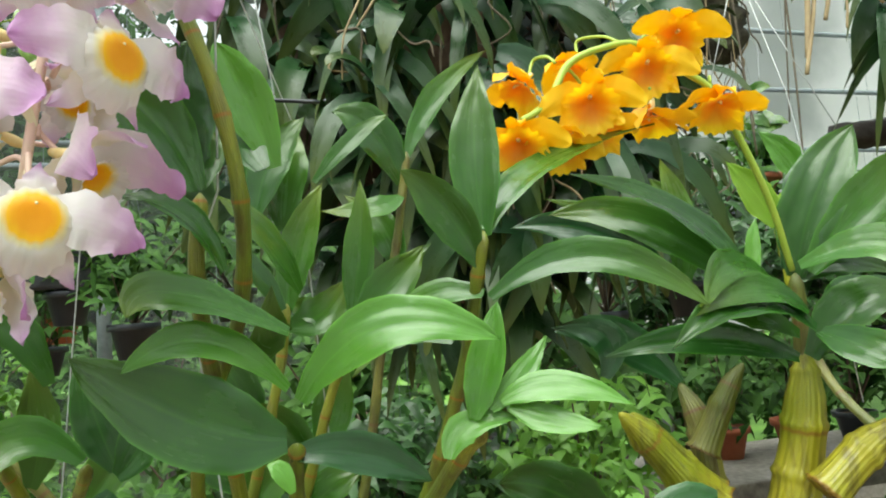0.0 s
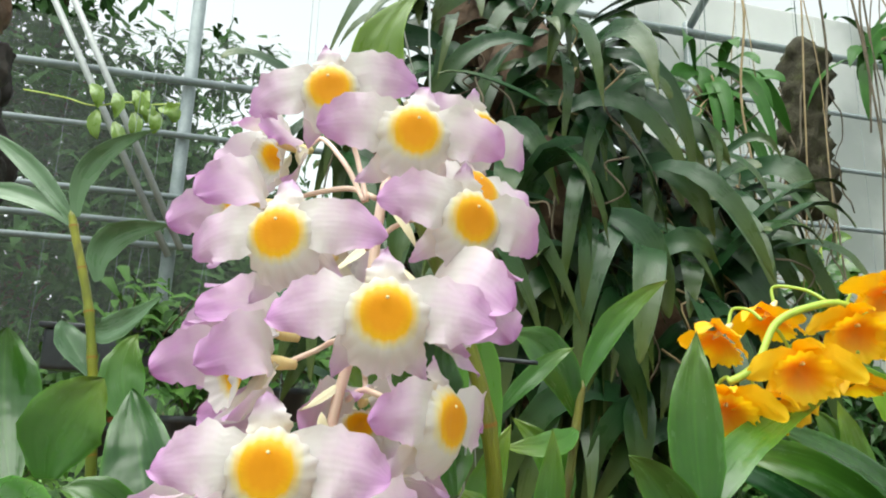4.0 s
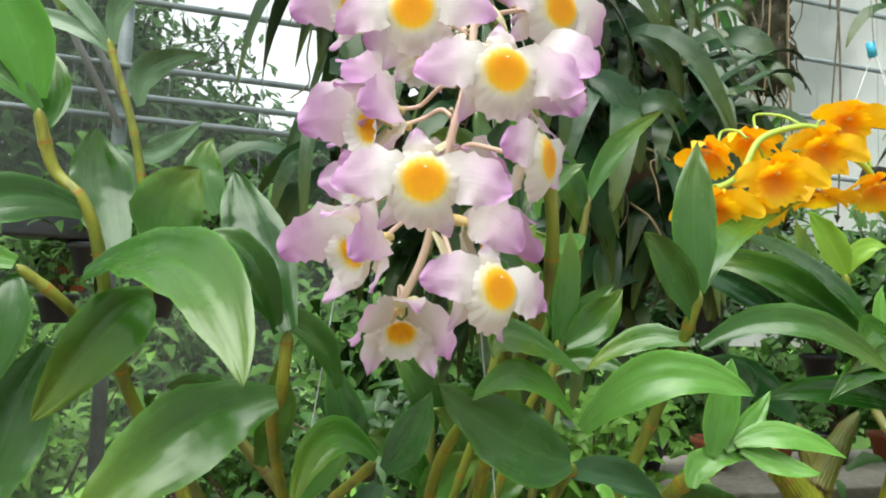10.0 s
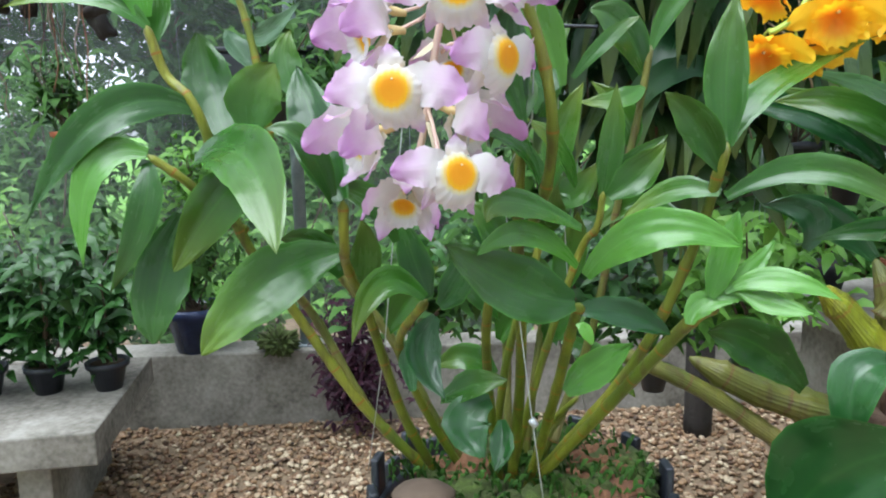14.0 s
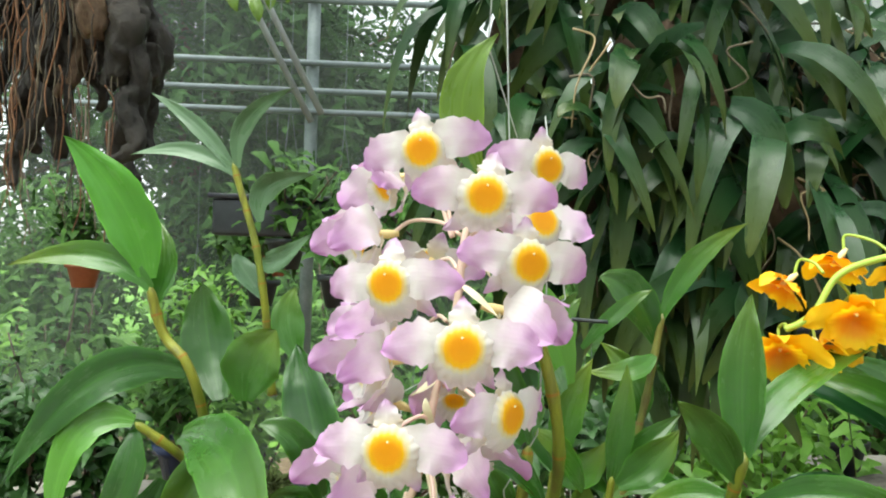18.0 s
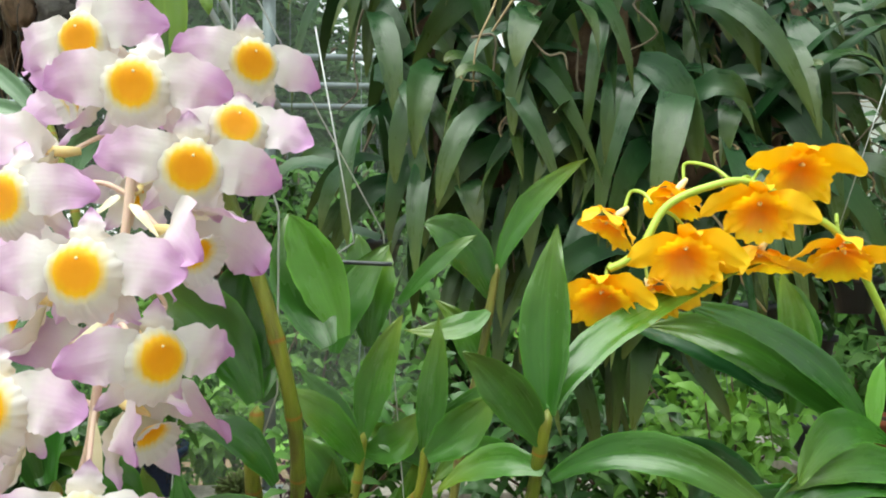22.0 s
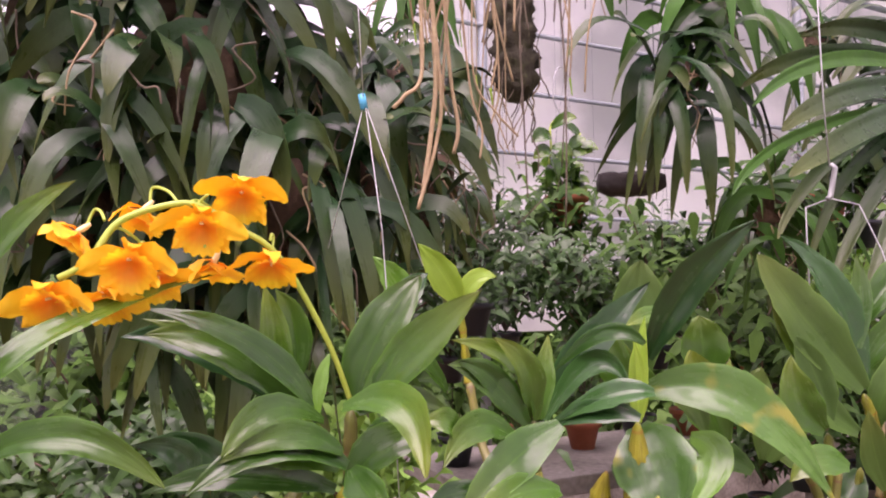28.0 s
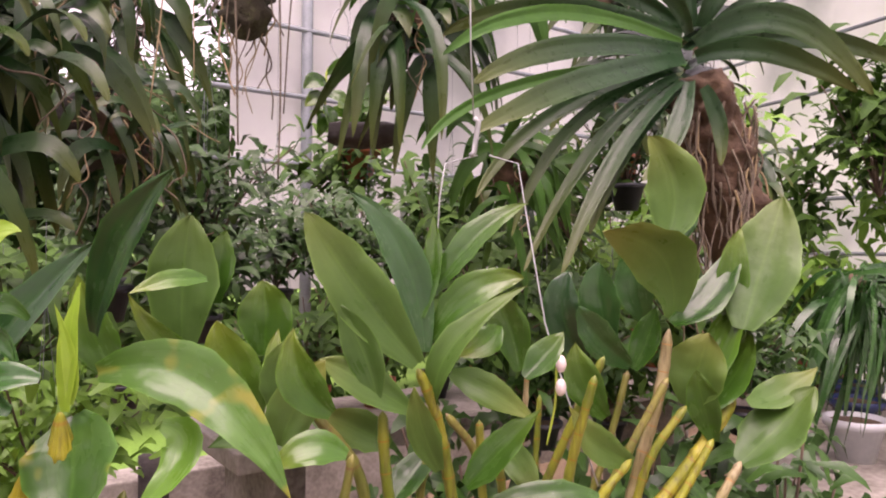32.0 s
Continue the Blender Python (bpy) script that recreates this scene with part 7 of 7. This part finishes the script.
def bench(at, length, depth, height, turn, label, thick=0.07, spread=0.42):
    ob = thing("concrete_bench", at, label, "bench")
    bm = bmesh.new()
    box(bm, (length, depth, thick), (0, 0, height - thick / 2), turn, 0.008)
    part("bench_top", bm, CONCRETE, ob, smooth=False)
    for s in (-spread, spread):
        bm = bmesh.new()
        box(bm, (0.12, depth * 0.8, height - thick - 0.004), (s * length * math.cos(turn), s * length * math.sin(turn), (height - thick - 0.004) / 2), turn, 0.008)
        part("leg", bm, CONCRETE, ob, smooth=False)
    return ob


bench((-2.62, 2.2, 0), 1.3, 0.92, 0.5, 0.385, "pale concrete plant bench with pots", 0.13, 0.3)
bench((1.9, 2.95, 0), 2.6, 0.6, 0.95, 0.28, "concrete plant bench crowded with potted orchids")
bench((3.15, 2.1, 0), 1.8, 0.7, 0.85, 0.7, "concrete plant bench with patterned pots")
rnd = random.Random(21)
for k in range(5):
    p = Vector((-3.02 + 0.23 * k, 2.1 + 0.085 * k, 0.5))
    clay_pot(p, 0.08, BLACK, "small dark pot on the bench")
    shrub("potted_orchid", p + Vector((0, 0, 0.1)), (0.2, 0.2, 0.3), 420, 0.1, "dark leafy plant crowding a small pot", "potted plant", 30 + k, DEEP)
for k in range(9):
    p = Vector((0.75 + 0.29 * k, 2.68 + 0.085 * k, 0.95))
    clay_pot(p, 0.075, TERRACOTTA if k % 3 else BLACK, "terracotta pot on the bench" if k % 3 else "black pot on the bench")
    shrub("potted_orchid", p + Vector((0, 0, 0.11)), (0.13, 0.12, 0.2) if k < 3 else (0.24, 0.2, 0.36 + 0.06 * (k % 3)), 90 if k < 3 else 240, 0.1, "green leafy orchid in a pot on the bench", "potted plant", 40 + k, BUSH)
for k, (x, y, z, s, c) in enumerate(((1.35, 2.2, 1.45, 1.0, 0), (1.7, 2.3, 1.4, 1.0, 0), (2.1, 2.2, 1.35, 1.0, 1), (0.4, 2.4, 1.2, 1.0, 0), (1.15, 2.6, 1.7, 0.9, 0), (0.15, 1.9, 1.25, 0.9, 0), (-0.25, 1.8, 1.2, 0.9, 0))):
    clay_pot((x, y, z - 0.1), 0.05, BLACK if x < 1.6 else None, "small pot hanging among the leaves", "hanging_pot")
    shrub("hanging_plant", (x, y, z), (0.26 * s, 0.2 * s, 0.24 * s), 260, 0.09, "leafy green plant in a small hanging pot", "hanging plant", 60 + k, LAWN if c else BUSH)
broad = thing("hanging_plant", (1.2, 2.62, 1.98), "climbing plant with broad oval leaves in a red pot", "hanging plant")
rnd = random.Random(14)
for k in range(3):
    e = Vector((1.2 + 0.05 * (k - 1), 2.6, 2.14 + 0.05 * k))
    rod("stem", [(1.2, 2.62, 1.97), (1.2 + 0.03 * (k - 1), 2.61, 2.12), e], 0.004, GREEN_STEM, broad)
    for j in range(6):
        b = Vector((1.2, 2.61, 1.97)).lerp(e, 0.25 + 0.14 * j)
        d = Vector((rnd.uniform(-1, 1), -0.4, rnd.uniform(-0.3, 0.6))).normalized() * rnd.uniform(0.07, 0.11)
        vs, fs, us = [], [], []
        blade(vs, fs, us, b, b + d * 0.5 + Vector((0, 0, 0.012)), b + d, 0.055, (0.2, -1, 0.5), "oval", 8, 4, 0.2, 0.02, 0.001, j)
        part("leaf", make_mesh("leaf", vs, fs, us, origin(broad)), LEAF, broad)
oval = thing("hanging_plant", (0.98, 2.2, 2.1), "small plant with a few big oval leaves on a wire hook", "hanging plant")
rod("stem", [(0.98, 2.2, 2.03), (0.985, 2.19, 2.1), (0.99, 2.2, 2.17), (1.03, 2.2, 2.21)], 0.004, GREEN_STEM, oval)
rod("hook", [(1.03, 2.2, 2.2), (1.0, 2.2, 2.26), (1.005, 2.2, 2.34), (1.03, 2.2, 2.37), (1.055, 2.2, 2.33), (1.05, 2.2, 2.22)], 0.0022, WIRE, oval)
rod("hanging_wire", [(1.03, 2.2, 2.37), (1.03, 2.2, 2.95)], 0.0012, WIRE, oval, 4, 4)
for q, d, w in (((0.985, 2.19, 2.13), (-0.075, -0.03, -0.03), 0.06), ((0.985, 2.19, 2.08), (-0.07, -0.03, -0.035), 0.05), ((0.985, 2.19, 2.06), (0.01, -0.03, -0.09), 0.055), ((0.985, 2.19, 2.09), (0.07, -0.02, -0.03), 0.045), ((0.99, 2.2, 2.16), (0.08, -0.03, 0.03), 0.045), ((0.985, 2.19, 2.03), (-0.03, -0.03, -0.08), 0.045)):
    q, d = Vector(q), Vector(d)
    leaf(oval, q, q + d * 0.5 + Vector((0, -0.01, 0.012)), q + d, w, (0.25, -0.9, 0.4), 'oval', LEAF)
for x, y, z in ((1.19, 2.6, 1.87), (-1.55, 2.9, 1.55), (2.35, 2.6, 1.9)):
    clay_pot((x, y, z), 0.075, None, "red terracotta pot hanging on a wire", "hanging_pot")
for k in range(3):
    p = Vector((2.9 + 0.3 * k, 1.9 + 0.25 * k, 0.85))
    clay_pot(p, 0.1, BLUE_GLAZE if k else WHITE_GLAZE, "dark blue glazed pot on the bench" if k else "white glazed pot with blue bands")
    strap_plant("spider_plant", p + Vector((0, 0, 0.62)), "narrow strap-leaved plant in a glazed pot", 90, 0.46, 0.024, 0.08, 80 + k, LEAF_DARK, 1.0, 0)

# hanging dead-wood mount with roots, left of the path
mount = thing("driftwood_mount", (-1.75, 1.9, 2.3), "dark gnarled driftwood mount hung with roots", "driftwood")
rnd = random.Random(5)
for k in range(46):
    x, z = rnd.uniform(-2.2, -1.5), rnd.uniform(2.3, 3.0)
    pts = [Vector((x, rnd.uniform(1.82, 2.02), z))]
    for j in range(5):
        pts.append(pts[-1] + Vector((rnd.uniform(-0.07, 0.07) - 0.012, rnd.uniform(-0.03, 0.03), -rnd.uniform(0.05, 0.13))))
    path = smooth_path(pts, 9)
    r = rnd.uniform(0.014, 0.046)
    vs, fs, us = [], [], []
    tube(vs, fs, us, path, [r * (0.35 + 0.9 * math.sin(math.pi * (0.12 + 0.8 * i / len(path)))) for i in range(len(path))], 22)
    for q in vs:
        c = Vector((q.x * 60, q.y * 60, q.z * 14))
        q += Vector((noise.noise(c), noise.noise(c + Vector((5, 0, 0))), 0.5 * noise.noise(q * 40))) * (0.55 * r)
    part("gnarled_branch", make_mesh("gnarled_branch", vs, fs, us, origin(mount)), BARK if k % 9 == 1 else BARK_DARK, mount)
for k in range(110):
    p = Vector((rnd.uniform(-2.2, -1.5), rnd.uniform(1.7, 1.82), rnd.uniform(2.0, 2.7)))
    pts = [p]
    for j in range(5):
        pts.append(pts[-1] + Vector((rnd.uniform(-0.02, 0.02), rnd.uniform(-0.02, 0.02), -rnd.uniform(0.03, 0.1))))
    rod("root", pts, rnd.uniform(0.0015, 0.005), (ROOT_DARK, FIBRE, BARK, BARK_DARK)[k % 4], mount, 5, 4, 0.5)


# ---- trees and hedge outside ----
def tree(at, height, crown, count, size, seed, label="leafy green tree beyond the greenhouse"):
    o = V(at)
    ob = thing("tree", o, label, "tree", "trees outside")
    rnd = random.Random(seed)
    vs, fs, us = [], [], []
    tip = o + Vector((0, 0, height * 0.8))
    path = smooth_path([o, o + Vector((0.1, 0, height * 0.4)), tip], 6)
    tube(vs, fs, us, path, [0.14 * height / 6 * (1.15 - i / len(path)) + 0.015 for i in range(len(path))], 9)
    ends = []
    for k in range(22):
        a, s = rnd.uniform(0, 6.28), rnd.uniform(0.3, 0.95)
        b = path[int(s * (len(path) - 1))]
        e = b + Vector((math.cos(a) * crown * rnd.uniform(0.5, 1), math.sin(a) * crown * rnd.uniform(0.5, 1), height * rnd.uniform(0.02, 0.28)))
        p = smooth_path([b, b.lerp(e, 0.5) + Vector((0, 0, 0.15)), e], 4)
        tube(vs, fs, us, p, [0.035 * (1.1 - i / len(p)) * height / 6 + 0.006 for i in range(len(p))], 5)
        ends += [p[len(p) // 2], p[-1], p[-2]]
    part("trunk", make_mesh("trunk", vs, fs, us, o), BARK, ob)
    ls, lf, lu = [], [], []
    for k in range(count):
        c = rnd.choice(ends)
        p = c + Vector((rnd.gauss(0, 0.3) * crown * 0.5, rnd.gauss(0, 0.3) * crown * 0.5, rnd.gauss(0, 0.3) * crown * 0.45))
        d = Vector((rnd.uniform(-1, 1), rnd.uniform(-1, 1), rnd.uniform(-0.8, 0.5))).normalized()
        L = size * rnd.uniform(0.6, 1.4)
        blade(ls, lf, lu, p, p + d * L * 0.5, p + d * L + Vector((0, 0, -0.2 * L)), L * 0.5, (rnd.uniform(-0.6, 0.6), -0.6, 0.7), "oval", 2, 2, 0.2, 0, 0.001)
    tagged(part("crown", make_mesh("crown", ls, lf, lu, o), TREE, ob), kind="stuff")


for k, (x, y, h, c) in enumerate(((-5.8, 8.5, 8, 2.5), (-5.3, 11.0, 7.0, 2.2), (-9.0, 8, 8.5, 3), (-3.1, 10.0, 4.3, 1.5), (-1.6, 11.5, 4.4, 1.6), (-4.3, 9.0, 5.0, 1.6), (3.5, 11, 6.5, 2.6), (7.5, 10.5, 7.5, 3), (0.5, 15, 5.5, 2.4), (-12, 4, 8, 3), (12, 5, 8, 3))):
    tree((x, y, -0.03), h, c, 10500, 0.2, 100 + k)
for k in range(13):
    x = -8.5 + 1.35 * k
    shrub("garden_shrub", (x, 7.0 + 0.25 * x * 0.3 + 0.5 * (k % 2), -0.03), (0.85, 0.6, 0.95 + 0.2 * (k % 3)), 1500, 0.2, "leafy garden shrub beyond the wall", "shrub", 120 + k, BUSH, 14)
for k in range(8):
    x = -4.2 + 0.55 * k
    shrub("garden_plant", on_wall(x, 0.75 + 0.25 * (k % 2), -0.03), (0.4, 0.3, 0.5 + 0.2 * (k % 3)), 420, 0.13, "leafy green plant growing behind the low wall", "plant", 140 + k, LAWN if k % 3 == 1 else BUSH)

for k, (x, y, z, m) in enumerate(((-1.2, 2.3, 1.72, BUSH), (-1.5, 2.7, 1.55, BUSH), (-0.95, 2.2, 1.6, BUSH), (-2.3, 2.6, 1.6, BUSH), (-0.7, 2.4, 1.7, BUSH), (-2.0, 3.0, 1.2, LAWN))):
    clay_pot((x, y, z - 0.12), 0.07, TERRACOTTA if k == 3 else BLACK, "small hanging pot under ferny leaves", "hanging_pot")
    shrub("hanging_plant", (x, y, z - 0.02), (0.22, 0.18, 0.2), 240, 0.08, "ferny green plant in a hanging pot", "hanging plant", 160 + k, m)
for k, (x, y, z) in enumerate(((1.75, 2.0, 1.8), (2.55, 2.2, 2.05), (1.3, 1.6, 1.45), (1.9, 1.6, 1.4))):
    shrub("hanging_plant", (x, y, z - 0.15), (0.24, 0.18, 0.2), 300, 0.075, "green plant with small oval leaves among the orchids", "hanging plant", 180 + k, LAWN if k == 1 else BUSH)
for k, (x, y, z) in enumerate(((0.85, 2.3, 1.56), (1.12, 2.15, 1.52), (0.62, 2.1, 1.5), (1.45, 2.3, 1.62))):
    clay_pot((x, y, z - 0.16), 0.05, BLACK, "small pot hidden among dark leaves", "hanging_pot")
    shrub("hanging_plant", (x, y, z - 0.08), (0.26, 0.18, 0.17), 520, 0.065, "dark leafy plant in a small hanging pot", "hanging plant", 340 + k, DEEP, 12, "lance")
slab = thing("bark_slab", (0.93, 1.5, 1.86), "dark cork bark slab hanging level", "bark slab")
vs, fs, us = [], [], []
tube(vs, fs, us, smooth_path([(0.86, 1.5, 1.87), (0.93, 1.49, 1.865), (1.02, 1.5, 1.875)], 4), [0.02, 0.026, 0.03, 0.027, 0.03, 0.028, 0.03, 0.028, 0.022], 10, 0.1)
part("bark", make_mesh("bark", vs, fs, us, origin(slab)), BARK_DARK, slab)
bench((3.9, 2.9, 0), 2.2, 0.6, 0.8, 0.9, "concrete plant bench below the plastic wall")
for k, (x, y, z, m) in enumerate(((3.7, 2.6, 0.8, LAWN), (4.1, 3.1, 0.8, BUSH), (4.4, 3.5, 0.8, BUSH), (3.5, 3.0, 1.3, BUSH), (4.2, 2.7, 1.5, LAWN), (3.0, 3.2, 1.2, BUSH), (3.75, 2.5, 1.75, BUSH), (4.4, 2.2, 1.2, BUSH), (4.3, 1.7, 0.6, BUSH))):
    if z == 0.8:
        clay_pot((x, y, z), 0.1, None, "terracotta pot on the bench")
    shrub("potted_orchid", (x, y, z + 0.13), (0.36, 0.3, 0.38), 420, 0.13, "green leafy orchid below the plastic wall", "potted plant", 220 + k, m)

# tall leafy plants standing on the floor below the baskets
for k, (x, y) in enumerate(((1.7, 1.55), (2.0, 1.4), (2.25, 1.75), (1.38, 1.75))):
    clay_pot((x, y, 0), 0.13, BLACK, "black plastic pot standing on the gravel")
    shrub("potted_shrub", (x, y, 0.18), (0.34, 0.26, 0.52), 620, 0.11, "dark leafy shrub in a black floor pot", "potted plant", 240 + k, DEEP, 14)

# thicker planting between the near orchids and the benches
for k, (x, y, z) in enumerate(((-0.55, 1.75, 1.0), (-0.1, 1.55, 1.12), (0.3, 1.6, 1.05), (1.45, 1.6, 1.2), (1.75, 1.75, 1.15), (2.05, 1.55, 1.2), (0.1, 1.85, 0.95), (1.6, 2.0, 1.0))):
    clay_pot((x, y, z - 0.1), 0.045, BLACK, "small pot hidden among dark leaves", "hanging_pot")
    shrub("hanging_plant", (x, y, z), (0.24, 0.16, 0.18), 520, 0.062, "dark leafy plant in a small hanging pot", "hanging plant", 260 + k, LAWN if k % 8 == 2 else (BUSH, DEEP)[k % 2], 12, "lance")
rnd = random.Random(77)
near_roots = thing("hanging_roots", (0.34, 0.52, 2.1), "bundle of thin tan aerial roots hanging close", "roots")
for k in range(36):
    pts = [Vector((rnd.uniform(0.27, 0.44), rnd.uniform(0.5, 0.6), 2.12))]
    L = rnd.uniform(0.16, 0.34)
    for j in range(7):
        pts.append(pts[-1] + Vector((rnd.uniform(-0.011, 0.011), rnd.uniform(-0.008, 0.008), -L / 7)))
    w = rnd.uniform(0.0006, 0.0017)
    rod("root", pts, w, ROOT if k % 4 else ROOT_DARK, near_roots, 6, 5, 0.7)
    if k % 3 == 0:
        rod("root_tip", [pts[-1] + Vector((0, 0, 0.002)), pts[-1] + Vector((0.001, 0, -0.006)), pts[-1] + Vector((0.002, 0, -0.014))], w, LEAF_YELLOW, near_roots, 6, 4, 0.5, "yellow-green growing tip")

trough = thing("plant_trough", (-1.24, 2.3, 1.78), "long black plastic trough hanging in the shade", "trough")
bm = bmesh.new()
box(bm, (0.42, 0.18, 0.13), (0, 0, 0), 0.28, 0.012)
part("trough_body", bm, BLACK, trough)
bm = bmesh.new()
box(bm, (0.45, 0.2, 0.018), (0, 0, 0.072), 0.28, 0.006)
part("rim", bm, BLACK, trough)

for k, (x, y, z) in enumerate(((0.62, 1.8, 1.66), (0.4, 1.75, 1.6), (1.9, 1.9, 1.9))):
    clay_pot((x, y, z - 0.16), 0.055, BLACK, "small hanging pot among fine leaves", "hanging_pot")
    shrub("hanging_plant", (x, y, z - 0.08), (0.2, 0.15, 0.18), 340, 0.06, "fine-leaved dark green plant in a hanging pot", "hanging plant", 300 + k, DEEP, 14, "lance")

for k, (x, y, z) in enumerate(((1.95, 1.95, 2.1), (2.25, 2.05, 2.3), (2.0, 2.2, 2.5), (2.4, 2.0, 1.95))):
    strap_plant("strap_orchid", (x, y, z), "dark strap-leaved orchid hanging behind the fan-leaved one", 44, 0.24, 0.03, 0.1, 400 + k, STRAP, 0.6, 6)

# two pale buds on a thin stalk among the far canes
rod("flower_stalk", [(0.985, 0.72, 1.38), (0.99, 0.71, 1.43), (0.986, 0.7, 1.47), (0.987, 0.7, 1.492)], 0.0014, GREEN_STEM, green, 5, 5)
for z in (1.484, 1.456):
    bm = lump(0.0085, (0.75, 0.75, 1.25), 7 + z, 0.15, 2)
    bmesh.ops.translate(bm, verts=bm.verts, vec=Vector((0.989, 0.694, z)) - origin(green))
    part("bud", bm, PALE_BUD, green, "pale pink closed bud")

# old canes and ribbed bulbs crowding the two small baskets
rnd = random.Random(91)
for k in range(4):
    b = Vector((1.02 + rnd.uniform(-0.12, 0.12), 0.78 + rnd.uniform(-0.08, 0.1), 1.1))
    e = b + Vector((rnd.uniform(-0.22, 0.25), rnd.uniform(-0.09, 0.09), rnd.uniform(0.24, 0.38)))
    cane(green, [b, b.lerp(e, 0.4) + Vector((rnd.uniform(-0.03, 0.03), 0, 0)), b.lerp(e, 0.75) + Vector((rnd.uniform(-0.02, 0.02), 0, 0.01)), e], 0.0104, 0.0084, (CANE, CANE_OLD)[k % 2], 0.03)
for k in range(14):
    b = Vector((0.45 + rnd.uniform(-0.06, 0.06), 0.51 + rnd.uniform(-0.05, 0.04), 1.31))
    e = b + Vector((rnd.uniform(-0.05, 0.05), rnd.uniform(-0.03, 0.02), rnd.uniform(0.1, 0.15)))
    cane(olive, [b, b.lerp(e, 0.5) + Vector((rnd.uniform(-0.008, 0.008), 0, 0)), e], 0.0085, 0.0062, CANE_YELLOW if k % 3 else CANE_OLD, 0.06, name="bulb")

# overhead pipes that carry the hanging baskets and clumps
for y, x0, x1 in ((0.3, -1.2, 1.6), (1.08, -1.2, 2.4), (1.6, -0.6, 2.8), (1.9, -2.6, 3.2)):
    pipe = rod("hanging_pipe", [(x0, y, 3.32), (x1, y, 3.32)], 0.015, STEEL, None, 10)
    tagged(pipe, "galvanised steel pipe under the greenhouse roof", "pipe", "hanging pipes")
for x, y, z in ((-0.1, 1.08, 2.3), (0.1, 1.08, 2.3), (0.69, 1.6, 2.5), (1.06, 1.6, 2.2), (1.72, 1.32, 2.15), (-1.8, 1.9, 2.9), (0.47, 1.6, 2.1)):
    rope = rod("hanger_rope", [(x, y, z), (x, y, 3.32)], 0.0012, STEEL, None, 5)
    tagged(rope, "thin grey wire rope holding a hanging plant", "wire", "hanger ropes")

pipe = rod("hanging_pipe", [(0.2, 2.1, 3.32), (1.8, 2.1, 3.32)], 0.015, STEEL, None, 10)
tagged(pipe, "galvanised steel pipe under the greenhouse roof", "pipe", "hanging pipes")
